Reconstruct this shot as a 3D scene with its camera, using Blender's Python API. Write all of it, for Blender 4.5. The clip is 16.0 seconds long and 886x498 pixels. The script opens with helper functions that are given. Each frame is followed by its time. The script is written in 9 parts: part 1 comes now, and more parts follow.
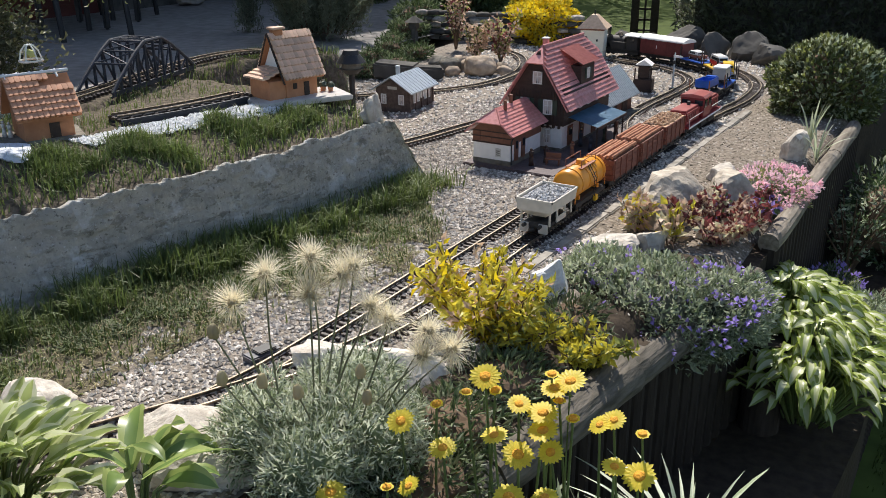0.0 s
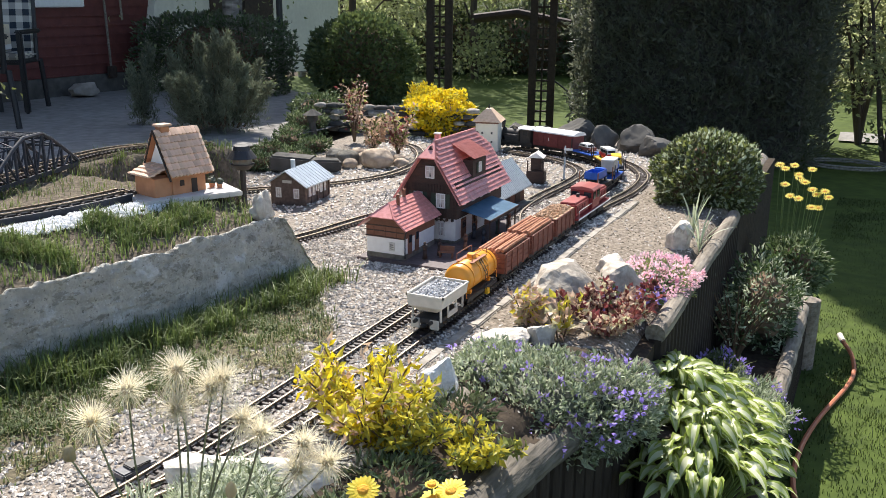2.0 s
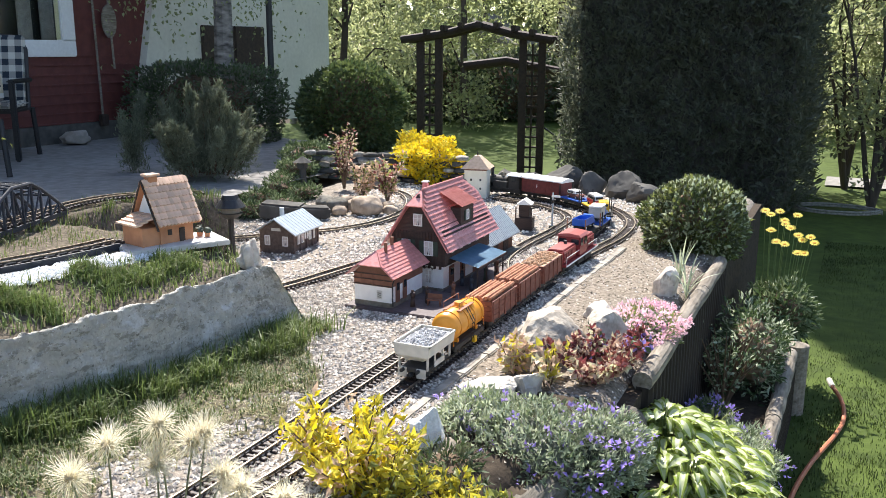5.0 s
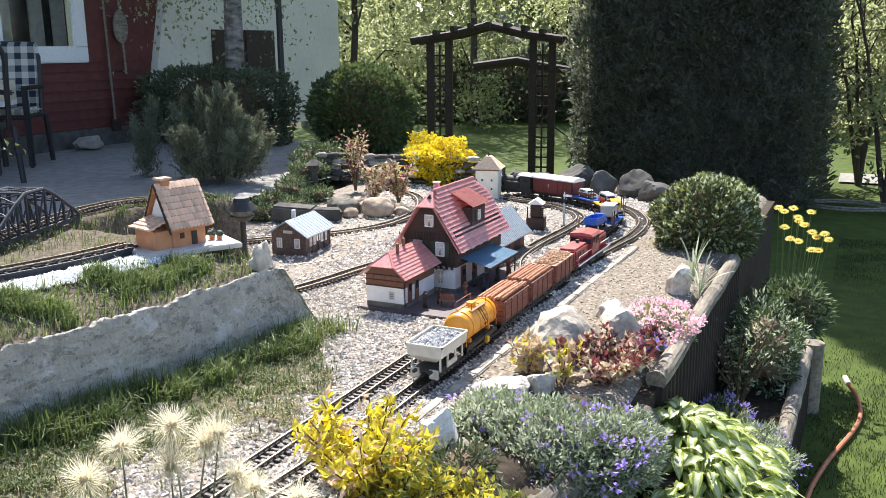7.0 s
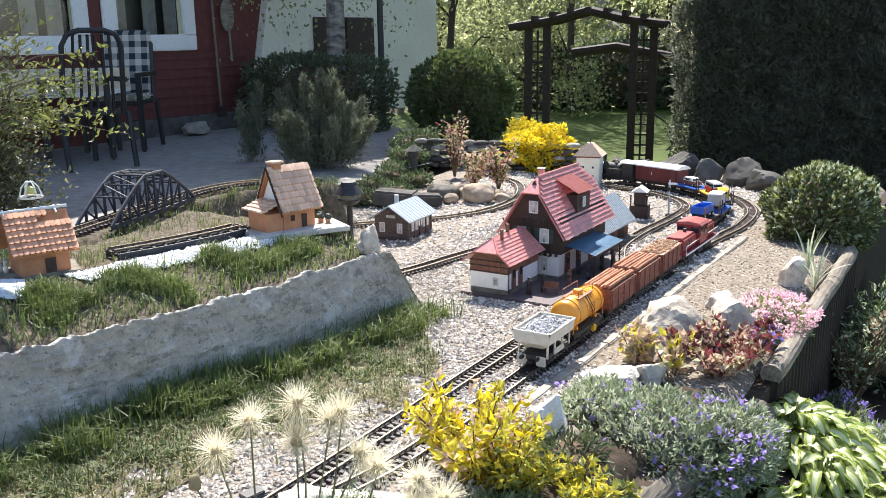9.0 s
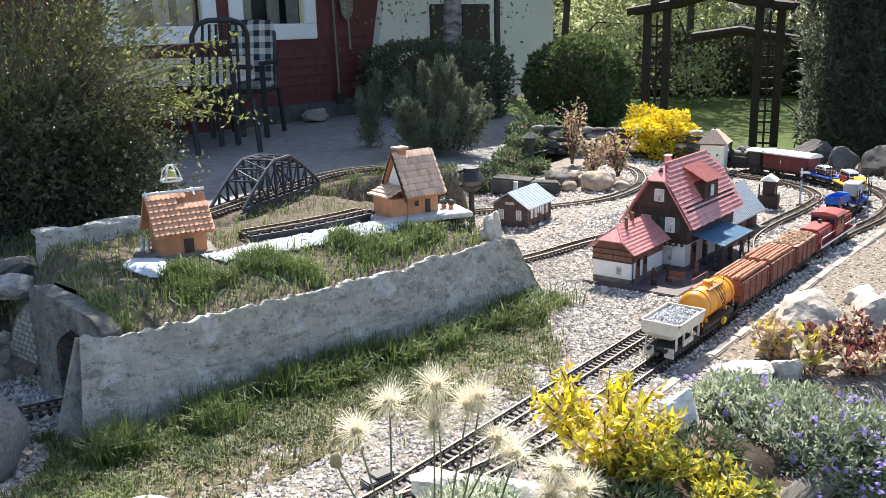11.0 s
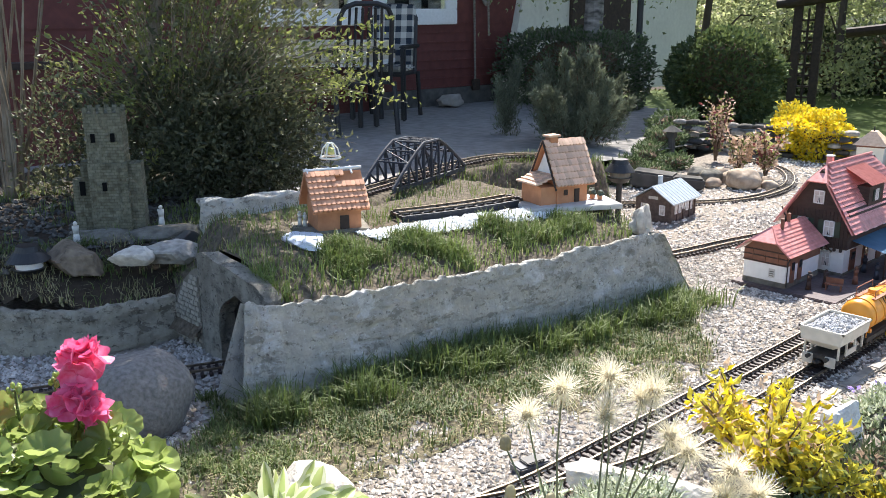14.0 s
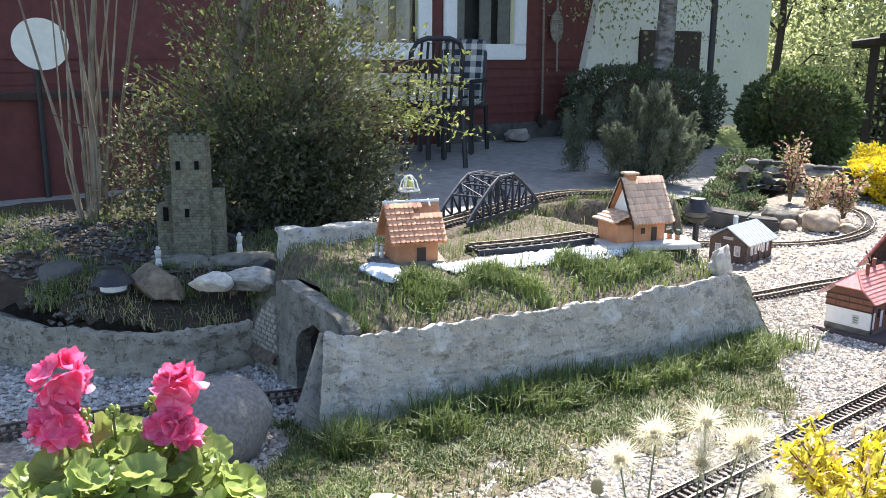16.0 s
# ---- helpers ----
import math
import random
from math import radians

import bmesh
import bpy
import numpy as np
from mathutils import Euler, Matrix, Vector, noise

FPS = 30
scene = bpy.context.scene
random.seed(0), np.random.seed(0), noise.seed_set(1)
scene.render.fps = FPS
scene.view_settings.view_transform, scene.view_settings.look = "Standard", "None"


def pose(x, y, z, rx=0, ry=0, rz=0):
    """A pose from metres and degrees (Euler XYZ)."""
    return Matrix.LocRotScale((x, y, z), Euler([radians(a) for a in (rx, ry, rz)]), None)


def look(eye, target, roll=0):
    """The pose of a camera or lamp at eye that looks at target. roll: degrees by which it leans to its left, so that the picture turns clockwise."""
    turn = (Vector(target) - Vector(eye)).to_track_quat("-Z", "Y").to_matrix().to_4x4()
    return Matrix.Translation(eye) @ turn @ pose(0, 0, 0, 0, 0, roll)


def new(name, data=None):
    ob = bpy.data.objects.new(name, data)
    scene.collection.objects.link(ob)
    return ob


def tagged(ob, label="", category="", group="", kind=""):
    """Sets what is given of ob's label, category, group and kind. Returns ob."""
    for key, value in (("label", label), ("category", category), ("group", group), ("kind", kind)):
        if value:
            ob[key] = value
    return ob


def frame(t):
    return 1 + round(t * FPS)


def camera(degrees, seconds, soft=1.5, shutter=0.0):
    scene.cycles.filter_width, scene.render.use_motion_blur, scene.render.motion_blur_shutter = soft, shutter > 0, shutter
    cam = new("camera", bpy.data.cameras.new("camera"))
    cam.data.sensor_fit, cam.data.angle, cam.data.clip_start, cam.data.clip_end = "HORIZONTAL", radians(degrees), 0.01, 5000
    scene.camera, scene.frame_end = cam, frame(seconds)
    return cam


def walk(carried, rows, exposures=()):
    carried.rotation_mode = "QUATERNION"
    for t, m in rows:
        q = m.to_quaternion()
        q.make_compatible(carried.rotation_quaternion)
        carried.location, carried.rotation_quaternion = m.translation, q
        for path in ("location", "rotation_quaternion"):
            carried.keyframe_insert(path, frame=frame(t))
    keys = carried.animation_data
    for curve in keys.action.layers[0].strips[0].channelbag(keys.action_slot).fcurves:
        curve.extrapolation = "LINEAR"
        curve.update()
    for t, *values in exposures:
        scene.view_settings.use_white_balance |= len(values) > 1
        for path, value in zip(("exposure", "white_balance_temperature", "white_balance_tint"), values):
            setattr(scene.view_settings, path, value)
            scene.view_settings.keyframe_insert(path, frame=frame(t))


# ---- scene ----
cam = camera(53.6, 16.0, soft=0.75)
PATH = [
    (0.0, (0.214, -0.094, 0.975), (-0.763, 1.49, 0.242), -0.5),
    (0.5, (0.224, -0.082, 0.979), (-0.715, 1.535, 0.269), -0.6),
    (1.0, (0.241, -0.052, 0.99), (-0.651, 1.608, 0.318), 0.0),
    (1.5, (0.245, -0.037, 0.995), (-0.606, 1.666, 0.383), 0.3),
    (2.0, (0.248, -0.039, 1.0), (-0.577, 1.699, 0.451), 0.4),
    (2.5, (0.245, -0.035, 1.003), (-0.57, 1.713, 0.474), 0.1),
    (3.0, (0.246, -0.032, 1.001), (-0.568, 1.724, 0.495), -0.0),
    (3.5, (0.251, -0.034, 1.006), (-0.559, 1.73, 0.523), 0.3),
    (4.0, (0.261, -0.037, 1.012), (-0.544, 1.734, 0.548), 0.5),
    (6.5, (0.267, -0.036, 1.016), (-0.578, 1.721, 0.573), -0.3),
    (7.0, (0.267, -0.035, 1.012), (-0.578, 1.722, 0.564), -0.5),
    (7.5, (0.259, -0.041, 1.01), (-0.618, 1.7, 0.564), -0.6),
    (8.0, (0.247, -0.046, 1.005), (-0.68, 1.662, 0.531), -0.9),
    (8.5, (0.231, -0.05, 1.006), (-0.751, 1.627, 0.534), -1.0),
    (9.0, (0.214, -0.055, 1.004), (-0.808, 1.597, 0.531), -0.9),
    (11.5, (0.149, -0.09, 0.997), (-1.12, 1.376, 0.506), -1.4),
    (12.0, (0.136, -0.108, 1.0), (-1.172, 1.324, 0.512), -0.8),
    (12.5, (0.126, -0.117, 0.994), (-1.199, 1.295, 0.493), -0.5),
    (13.0, (0.112, -0.128, 0.997), (-1.238, 1.261, 0.497), -0.3),
    (13.5, (0.098, -0.14, 0.995), (-1.288, 1.209, 0.487), -0.4),
    (14.0, (0.085, -0.147, 0.993), (-1.325, 1.174, 0.477), -0.3),
    (14.5, (0.07, -0.153, 0.996), (-1.365, 1.142, 0.483), -0.3),
    (15.0, (0.056, -0.16, 0.992), (-1.394, 1.125, 0.495), 0.1),
    (15.5, (0.044, -0.174, 0.991), (-1.432, 1.092, 0.524), 0.1),
    (16.0, (0.039, -0.19, 0.996), (-1.47, 1.046, 0.552), 0.5),
]
EXPOSURES = [(0.0, 0.30, 6500, 12), (1.0, 0.57, 6500, 12), (2.0, 0.86, 6500, 12), (4.0, 1.10, 6450, 12), (7.0, 1.26, 6400, 12), (9.0, 1.22, 6400, 12), (11.5, 1.19, 6400, 12), (14.5, 1.30, 6400, 12), (16.0, 1.54, 6350, 12)]
walk(cam, [(t, look(eye, target, roll)) for t, eye, target, roll in PATH], EXPOSURES)

# ---- light ----
SUN_DIR = Vector((-0.46, 0.66, 1.0)).normalized()
world = bpy.data.worlds.new("world")
scene.world = world
world.use_nodes = True
wn = world.node_tree
sky = wn.nodes.new("ShaderNodeTexSky")
sky.sky_type = 'NISHITA'
sky.sun_disc = False
sky.sun_elevation = math.asin(SUN_DIR.z)
sky.sun_rotation = math.atan2(SUN_DIR.x, SUN_DIR.y)
wn.links.new(sky.outputs[0], wn.nodes["Background"].inputs[0])
wn.nodes["Background"].inputs[1].default_value = 0.125
sun = new("sun", bpy.data.lights.new("sun", 'SUN'))
sun.data.energy, sun.data.angle, sun.data.color = 5.0, radians(0.5), (1.0, 0.955, 0.87)
sun.matrix_world = look(SUN_DIR * 20, (0, 0, 0))


# ---- materials ----
def mat(name, c1, c2=None, scale=20.0, rough=0.8, bump=0.0, metal=0.0, vary=0.15, big=2.0, detail_scale=None, thin=0.0, stretch=None):
    """Two-scale noise between two colours, with bump; vary: difference from piece to piece; thin: light let through."""
    m = bpy.data.materials.new(name)
    m.use_nodes = True
    nt = m.node_tree
    n, l = nt.nodes, nt.links
    b = n["Principled BSDF"]
    c2 = c2 or tuple(min(1, c * 0.7) for c in c1)
    tc = n.new("ShaderNodeTexCoord")
    src = tc.outputs["Object"]
    geo = n.new("ShaderNodeNewGeometry")
    if stretch:
        mp = n.new("ShaderNodeMapping")
        mp.inputs["Scale"].default_value = stretch
        l.new(src, mp.inputs[0])
        src = mp.outputs[0]
    a = n.new("ShaderNodeTexNoise")
    a.inputs["Scale"].default_value, a.inputs["Detail"].default_value = scale, 6
    l.new(src, a.inputs["Vector"])
    g = n.new("ShaderNodeTexNoise")
    g.inputs["Scale"].default_value, g.inputs["Detail"].default_value = big, 3
    l.new(geo.outputs["Position"], g.inputs["Vector"])
    ramp = n.new("ShaderNodeMapRange")
    ramp.inputs[1].default_value, ramp.inputs[2].default_value = 0.3, 0.7
    l.new(a.outputs[0], ramp.inputs[0])
    mix = n.new("ShaderNodeMix")
    mix.data_type = 'RGBA'
    mix.inputs[6].default_value, mix.inputs[7].default_value = (*c1, 1), (*c2, 1)
    l.new(ramp.outputs[0], mix.inputs[0])
    hsv = n.new("ShaderNodeHueSaturation")
    l.new(mix.outputs[2], hsv.inputs["Color"])
    oi = n.new("ShaderNodeObjectInfo")
    add = n.new("ShaderNodeMath")
    add.operation = 'ADD'
    l.new(oi.outputs["Random"], add.inputs[0])
    l.new(geo.outputs["Random Per Island"], add.inputs[1])
    add2 = n.new("ShaderNodeMath")
    add2.operation = 'ADD'
    l.new(add.outputs[0], add2.inputs[0])
    l.new(g.outputs[0], add2.inputs[1])
    vr = n.new("ShaderNodeMapRange")
    vr.inputs[1].default_value, vr.inputs[2].default_value = 0.6, 1.9
    vr.inputs[3].default_value, vr.inputs[4].default_value = 1 - vary, 1 + vary
    l.new(add2.outputs[0], vr.inputs[0])
    l.new(vr.outputs[0], hsv.inputs["Value"])
    l.new(hsv.outputs[0], b.inputs["Base Color"])
    b.inputs["Roughness"].default_value, b.inputs["Metallic"].default_value = rough, metal
    if rough >= 0.85:
        b.inputs["Specular IOR Level"].default_value = 0.2
    if bump:
        bp = n.new("ShaderNodeBump")
        bp.inputs["Strength"].default_value, bp.inputs["Distance"].default_value = bump, 0.01
        l.new(a.outputs[0], bp.inputs["Height"])
        l.new(bp.outputs[0], b.inputs["Normal"])
    if thin:
        tr = n.new("ShaderNodeBsdfTranslucent")
        l.new(hsv.outputs[0], tr.inputs[0])
        ms = n.new("ShaderNodeMixShader")
        ms.inputs[0].default_value = thin
        l.new(b.outputs[0], ms.inputs[1])
        l.new(tr.outputs[0], ms.inputs[2])
        l.new(ms.outputs[0], n["Material Output"].inputs[0])
    return m


def plaster(name, pale, dark, stain):
    """Old lime plaster: sharp-edged patches, thin streaks and pits, with relief."""
    m = mat(name, pale, dark, 26, 0.95, 0.0, big=9, vary=0.22)
    nt = m.node_tree
    n, l = nt.nodes, nt.links
    b = n["Principled BSDF"]
    base = b.inputs["Base Color"].links[0].from_socket
    geo = n.new("ShaderNodeNewGeometry")
    mp = n.new("ShaderNodeMapping")
    mp.inputs["Scale"].default_value = (11, 11, 20)
    l.new(geo.outputs["Position"], mp.inputs[0])
    p = n.new("ShaderNodeTexNoise")
    p.inputs["Scale"].default_value, p.inputs["Detail"].default_value, p.inputs["Roughness"].default_value = 1.6, 12, 0.72
    l.new(mp.outputs[0], p.inputs["Vector"])
    r = n.new("ShaderNodeMapRange")
    r.inputs[1].default_value, r.inputs[2].default_value = 0.54, 0.585
    l.new(p.outputs[0], r.inputs[0])
    r.inputs[4].default_value = 0.75
    mix = n.new("ShaderNodeMix")
    mix.data_type = 'RGBA'
    mix.inputs[7].default_value = (*stain, 1)
    l.new(r.outputs[0], mix.inputs[0])
    l.new(base, mix.inputs[6])
    out = mix.outputs[2]
    for sc, lo, hi, share, colour in ((9, 0.56, 0.62, 0.55, tuple(min(0.75, c * 1.3) for c in pale)), (70, 0.60, 0.66, 0.8, tuple(c * 0.55 for c in stain)), (120, 0.62, 0.66, 0.6, tuple(min(0.8, c * 1.45) for c in pale))):
        sp = n.new("ShaderNodeTexNoise")
        sp.inputs["Scale"].default_value, sp.inputs["Detail"].default_value, sp.inputs["Roughness"].default_value = sc, 5, 0.65
        l.new(geo.outputs["Position"], sp.inputs["Vector"])
        sr = n.new("ShaderNodeMapRange")
        sr.inputs[1].default_value, sr.inputs[2].default_value, sr.inputs[4].default_value = lo, hi, share
        l.new(sp.outputs[0], sr.inputs[0])
        sm = n.new("ShaderNodeMix")
        sm.data_type = 'RGBA'
        sm.inputs[7].default_value = (*colour, 1)
        l.new(sr.outputs[0], sm.inputs[0])
        l.new(out, sm.inputs[6])
        out = sm.outputs[2]
    l.new(out, b.inputs["Base Color"])
    f = n.new("ShaderNodeTexNoise")
    f.inputs["Scale"].default_value, f.inputs["Detail"].default_value, f.inputs["Roughness"].default_value = 45, 8, 0.7
    l.new(geo.outputs["Position"], f.inputs["Vector"])
    s = n.new("ShaderNodeMath")
    s.operation = 'ADD'
    l.new(f.outputs[0], s.inputs[0])
    l.new(p.outputs[0], s.inputs[1])
    bp = n.new("ShaderNodeBump")
    bp.inputs["Strength"].default_value, bp.inputs["Distance"].default_value = 1.0, 0.016
    l.new(s.outputs[0], bp.inputs["Height"])
    l.new(bp.outputs[0], b.inputs["Normal"])
    return m


GRAVEL = mat("gravel", (0.30, 0.26, 0.215), (0.10, 0.085, 0.07), 75, 0.9, 1.0, vary=0.25)
PEBBLE = mat("pebble", (0.72, 0.67, 0.60), (0.44, 0.38, 0.315), 30, 0.8, 0.3, vary=0.6)
WHITE_GRIT = mat("white_grit", (0.78, 0.78, 0.76), (0.55, 0.55, 0.54), 90, 0.9, 0.6, vary=0.2)
SOIL = mat("soil", (0.06, 0.045, 0.03), (0.03, 0.022, 0.016), 30, 0.95, 0.8)
LAWN = mat("lawn", (0.075, 0.108, 0.018), (0.040, 0.062, 0.010), 8, 0.9, 0.5, big=0.7, vary=0.3)
GRASS = mat("grass", (0.155, 0.20, 0.055), (0.072, 0.105, 0.03), 3, 0.6, vary=0.5, thin=0.35)
LITTER = mat("grass_litter", (0.19, 0.16, 0.105), (0.065, 0.057, 0.037), 50, 0.95, 0.9, big=8, vary=0.35)
MOUND_SOIL = mat("mound_soil", (0.115, 0.095, 0.07), (0.045, 0.037, 0.027), 55, 0.95, 1.0, big=9, vary=0.4)
# darker copy of the pebble colour, for gravel lying in shade
SHADE_PEBBLE = mat("shaded_pebble", (0.40, 0.375, 0.345), (0.17, 0.155, 0.14), 30, 0.8, 0.3, vary=0.6)
BROWN_GRIT = mat("brown_grit", (0.25, 0.21, 0.165), (0.08, 0.066, 0.05), 70, 0.95, 0.9, big=6, vary=0.3)
DRYGRASS = mat("dry_grass", (0.34, 0.31, 0.17), (0.22, 0.20, 0.10), 3, 0.7, vary=0.4, thin=0.3)
PAVING = mat("paving", (0.29, 0.275, 0.255), (0.19, 0.18, 0.165), 14, 0.85, 0.3, big=0.9, vary=0.25)
PLASTER = plaster("plaster", (0.76, 0.71, 0.61), (0.52, 0.505, 0.46), (0.27, 0.25, 0.21))
STONE = mat("stone", (0.38, 0.35, 0.305), (0.19, 0.175, 0.15), 38, 0.9, 1.0, big=14, vary=0.3)
PALE_STONE = mat("pale_stone", (0.66, 0.61, 0.53), (0.40, 0.35, 0.29), 38, 0.9, 1.0, big=14, vary=0.3)
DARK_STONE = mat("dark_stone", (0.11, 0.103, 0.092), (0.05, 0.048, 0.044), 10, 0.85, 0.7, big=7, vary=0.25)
RIVER_STONE = mat("river_stone", (0.50, 0.40, 0.30), (0.30, 0.23, 0.165), 30, 0.9, 0.6, big=12, vary=0.35)
GREY_STONE = mat("grey_stone", (0.22, 0.205, 0.17), (0.12, 0.11, 0.09), 40, 0.9, 0.6, big=9)
BROWN_PLASTIC = mat("sleeper_brown", (0.045, 0.03, 0.025), (0.03, 0.02, 0.018), 60, 0.6, 0.1)
BRASS = mat("rail_metal", (0.36, 0.31, 0.25), (0.20, 0.16, 0.12), 60, 0.4, metal=0.9)
CONCRETE = mat("concrete", (0.50, 0.48, 0.45), (0.38, 0.36, 0.33), 25, 0.9, 0.4)
LOG = mat("weathered_log", (0.28, 0.245, 0.20), (0.12, 0.10, 0.075), 10, 0.9, 0.6, stretch=(6, 1, 6))
WOOD_DARK = mat("dark_wood", (0.055, 0.035, 0.025), (0.03, 0.02, 0.015), 30, 0.8, 0.3)
HOUSE_RED = mat("house_red", (0.13, 0.035, 0.028), (0.09, 0.024, 0.02), 12, 0.7, 0.2, big=1.5)
CREAM = mat("cream_render", (0.74, 0.71, 0.60), (0.66, 0.63, 0.53), 20, 0.9, 0.2)
WHITE = mat("white_paint", (0.80, 0.79, 0.76), (0.72, 0.71, 0.68), 40, 0.6, 0.05, vary=0.06)
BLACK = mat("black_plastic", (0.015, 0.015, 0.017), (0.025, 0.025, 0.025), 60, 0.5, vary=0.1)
STEEL_DARK = mat("blue_black_steel", (0.035, 0.04, 0.055), (0.02, 0.023, 0.03), 50, 0.55, vary=0.1)


# ---- mesh helpers ----
def link_mesh(name, bm, material, parent=None, label="", smooth=False):
    me = bpy.data.meshes.new(name)
    bm.to_mesh(me)
    bm.free()
    if smooth:
        for p in me.polygons:
            p.use_smooth = True
    for m in (material if isinstance(material, (list, tuple)) else [material]):
        me.materials.append(m)
    ob = new(name, me)
    if parent:
        ob.parent = parent
    if label:
        ob["label"] = label
    return ob


def part(name, bm, material, parent, label="", smooth=False):
    return link_mesh(name, bm, material, parent, label, smooth)


def again(name, ob, parent, m):
    """Another piece on the mesh of ob, at the pose m."""
    o = new(name, ob.data)
    o.parent = parent
    o.matrix_basis = m
    return o


def thing(name, m, label, category, group="", kind=""):
    ob = new(name)
    ob.empty_display_size = 0.05
    ob.matrix_basis = m
    return tagged(ob, label, category, group, kind)


def bm_box(sx, sy, sz, at=(0, 0, 0), bevel=0.0, m=None, bm=None):
    """A box whose base centre is at."""
    b = bm or bmesh.new()
    mm = Matrix.Translation((at[0], at[1], at[2] + sz / 2)) @ Matrix.Diagonal((sx, sy, sz, 1))
    if m is not None:
        mm = m @ mm
    r = bmesh.ops.create_cube(b, size=1, matrix=mm)
    if bevel:
        es = list({e for v in r["verts"] for e in v.link_edges})
        bmesh.ops.bevel(b, geom=es, offset=bevel, segments=2, affect='EDGES')
    return b


def bm_cyl(r1, r2, h, at=(0, 0, 0), seg=16, m=None, bm=None):
    b = bm or bmesh.new()
    mm = Matrix.Translation((at[0], at[1], at[2] + h / 2))
    if m is not None:
        mm = m @ mm
    bmesh.ops.create_cone(b, cap_ends=True, segments=seg, radius1=r1, radius2=r2, depth=h, matrix=mm)
    return b


def bm_tube(points, r, seg=8, bm=None, r2=None):
    """A tube along points, tapering from r to r2."""
    b = bm or bmesh.new()
    pts = [Vector(p) for p in points]
    rings = []
    r2 = r if r2 is None else r2
    for i, p in enumerate(pts):
        d = (pts[min(i + 1, len(pts) - 1)] - pts[max(i - 1, 0)]).normalized()
        u = d.cross(Vector((0, 0, 1)))
        u = d.cross(Vector((1, 0, 0))) if u.length < 0.05 else u
        u.normalize()
        w = d.cross(u)
        rr = r + (r2 - r) * i / max(1, len(pts) - 1)
        rings.append([b.verts.new(p + (u * math.cos(a) + w * math.sin(a)) * rr) for a in (2 * math.pi * k / seg for k in range(seg))])
    for q, s in zip(rings, rings[1:]):
        for k in range(seg):
            b.faces.new((q[k], q[(k + 1) % seg], s[(k + 1) % seg], s[k]))
    b.faces.new(rings[0][::-1])
    b.faces.new(rings[-1])
    return b


def bm_prism(outline, lo, hi, axis="y", bm=None):
    """A flat outline of (u, w) drawn out along an axis from lo to hi. axis y: (x, z); axis x: (y, z); axis z: (x, y)."""
    b = bm or bmesh.new()
    put = {"y": lambda u, w, t: (u, t, w), "x": lambda u, w, t: (t, u, w), "z": lambda u, w, t: (u, w, t)}[axis]
    a = [b.verts.new(put(u, w, lo)) for u, w in outline]
    c = [b.verts.new(put(u, w, hi)) for u, w in outline]
    k = len(a)
    b.faces.new(a)
    b.faces.new(c[::-1])
    for i in range(k):
        b.faces.new((a[i], c[i], c[(i + 1) % k], a[(i + 1) % k]))
    bmesh.ops.recalc_face_normals(b, faces=b.faces)
    return b


def bm_rock(size, seed=0, rough=0.25, sub=3, squash=(1, 1, 1), facets=0):
    b = bmesh.new()
    bmesh.ops.create_icosphere(b, subdivisions=sub, radius=1)
    o = Vector((seed * 7.3, seed * 3.1, seed * 1.7))
    rg = random.Random(seed)
    cuts = [(Vector((rg.gauss(0, 1), rg.gauss(0, 1), rg.gauss(0, 0.8))).normalized(), rg.uniform(0.48, 0.78)) for _ in range(facets)]
    for v in b.verts:
        for d, k in cuts:
            q = v.co.dot(d)
            if q > k:
                v.co *= k / q
        k = 1 + rough * noise.noise(v.co * 1.3 + o) * 1.6 + rough * 0.4 * noise.noise(v.co * 4 + o)
        if facets:
            k += 0.035 * noise.noise(v.co * 7 + o) + 0.022 * noise.noise(v.co * 16 + o)
        c = v.co * k
        c = Vector((c.x, c.y, max(-0.55, min(0.9 + 0.15 * c.x, c.z))))
        v.co = Vector((c.x * squash[0], c.y * squash[1], c.z * squash[2])) * size
    return b


def rock(m, size, seed, material, label, squash=(1, 1, 0.7), rough=0.25, group=""):
    ob = link_mesh("rock", bm_rock(size if rough < 0.15 else size * 1.3, seed, rough if rough < 0.15 else rough * 0.4, 4, squash, 0 if rough < 0.15 else 11), material, smooth=True)
    if rough >= 0.15:
        ob.data.set_sharp_from_angle(angle=radians(17))
    ob.matrix_basis = m
    return tagged(ob, label, "rock", group)


def strips(name, verts, faces, material, parent=None, smooth=False):
    me = bpy.data.meshes.new(name)
    me.from_pydata(verts, [], faces)
    me.materials.append(material)
    if smooth:
        me.polygons.foreach_set("use_smooth", [True] * len(me.polygons))
    ob = new(name, me)
    if parent:
        ob.parent = parent
    return ob


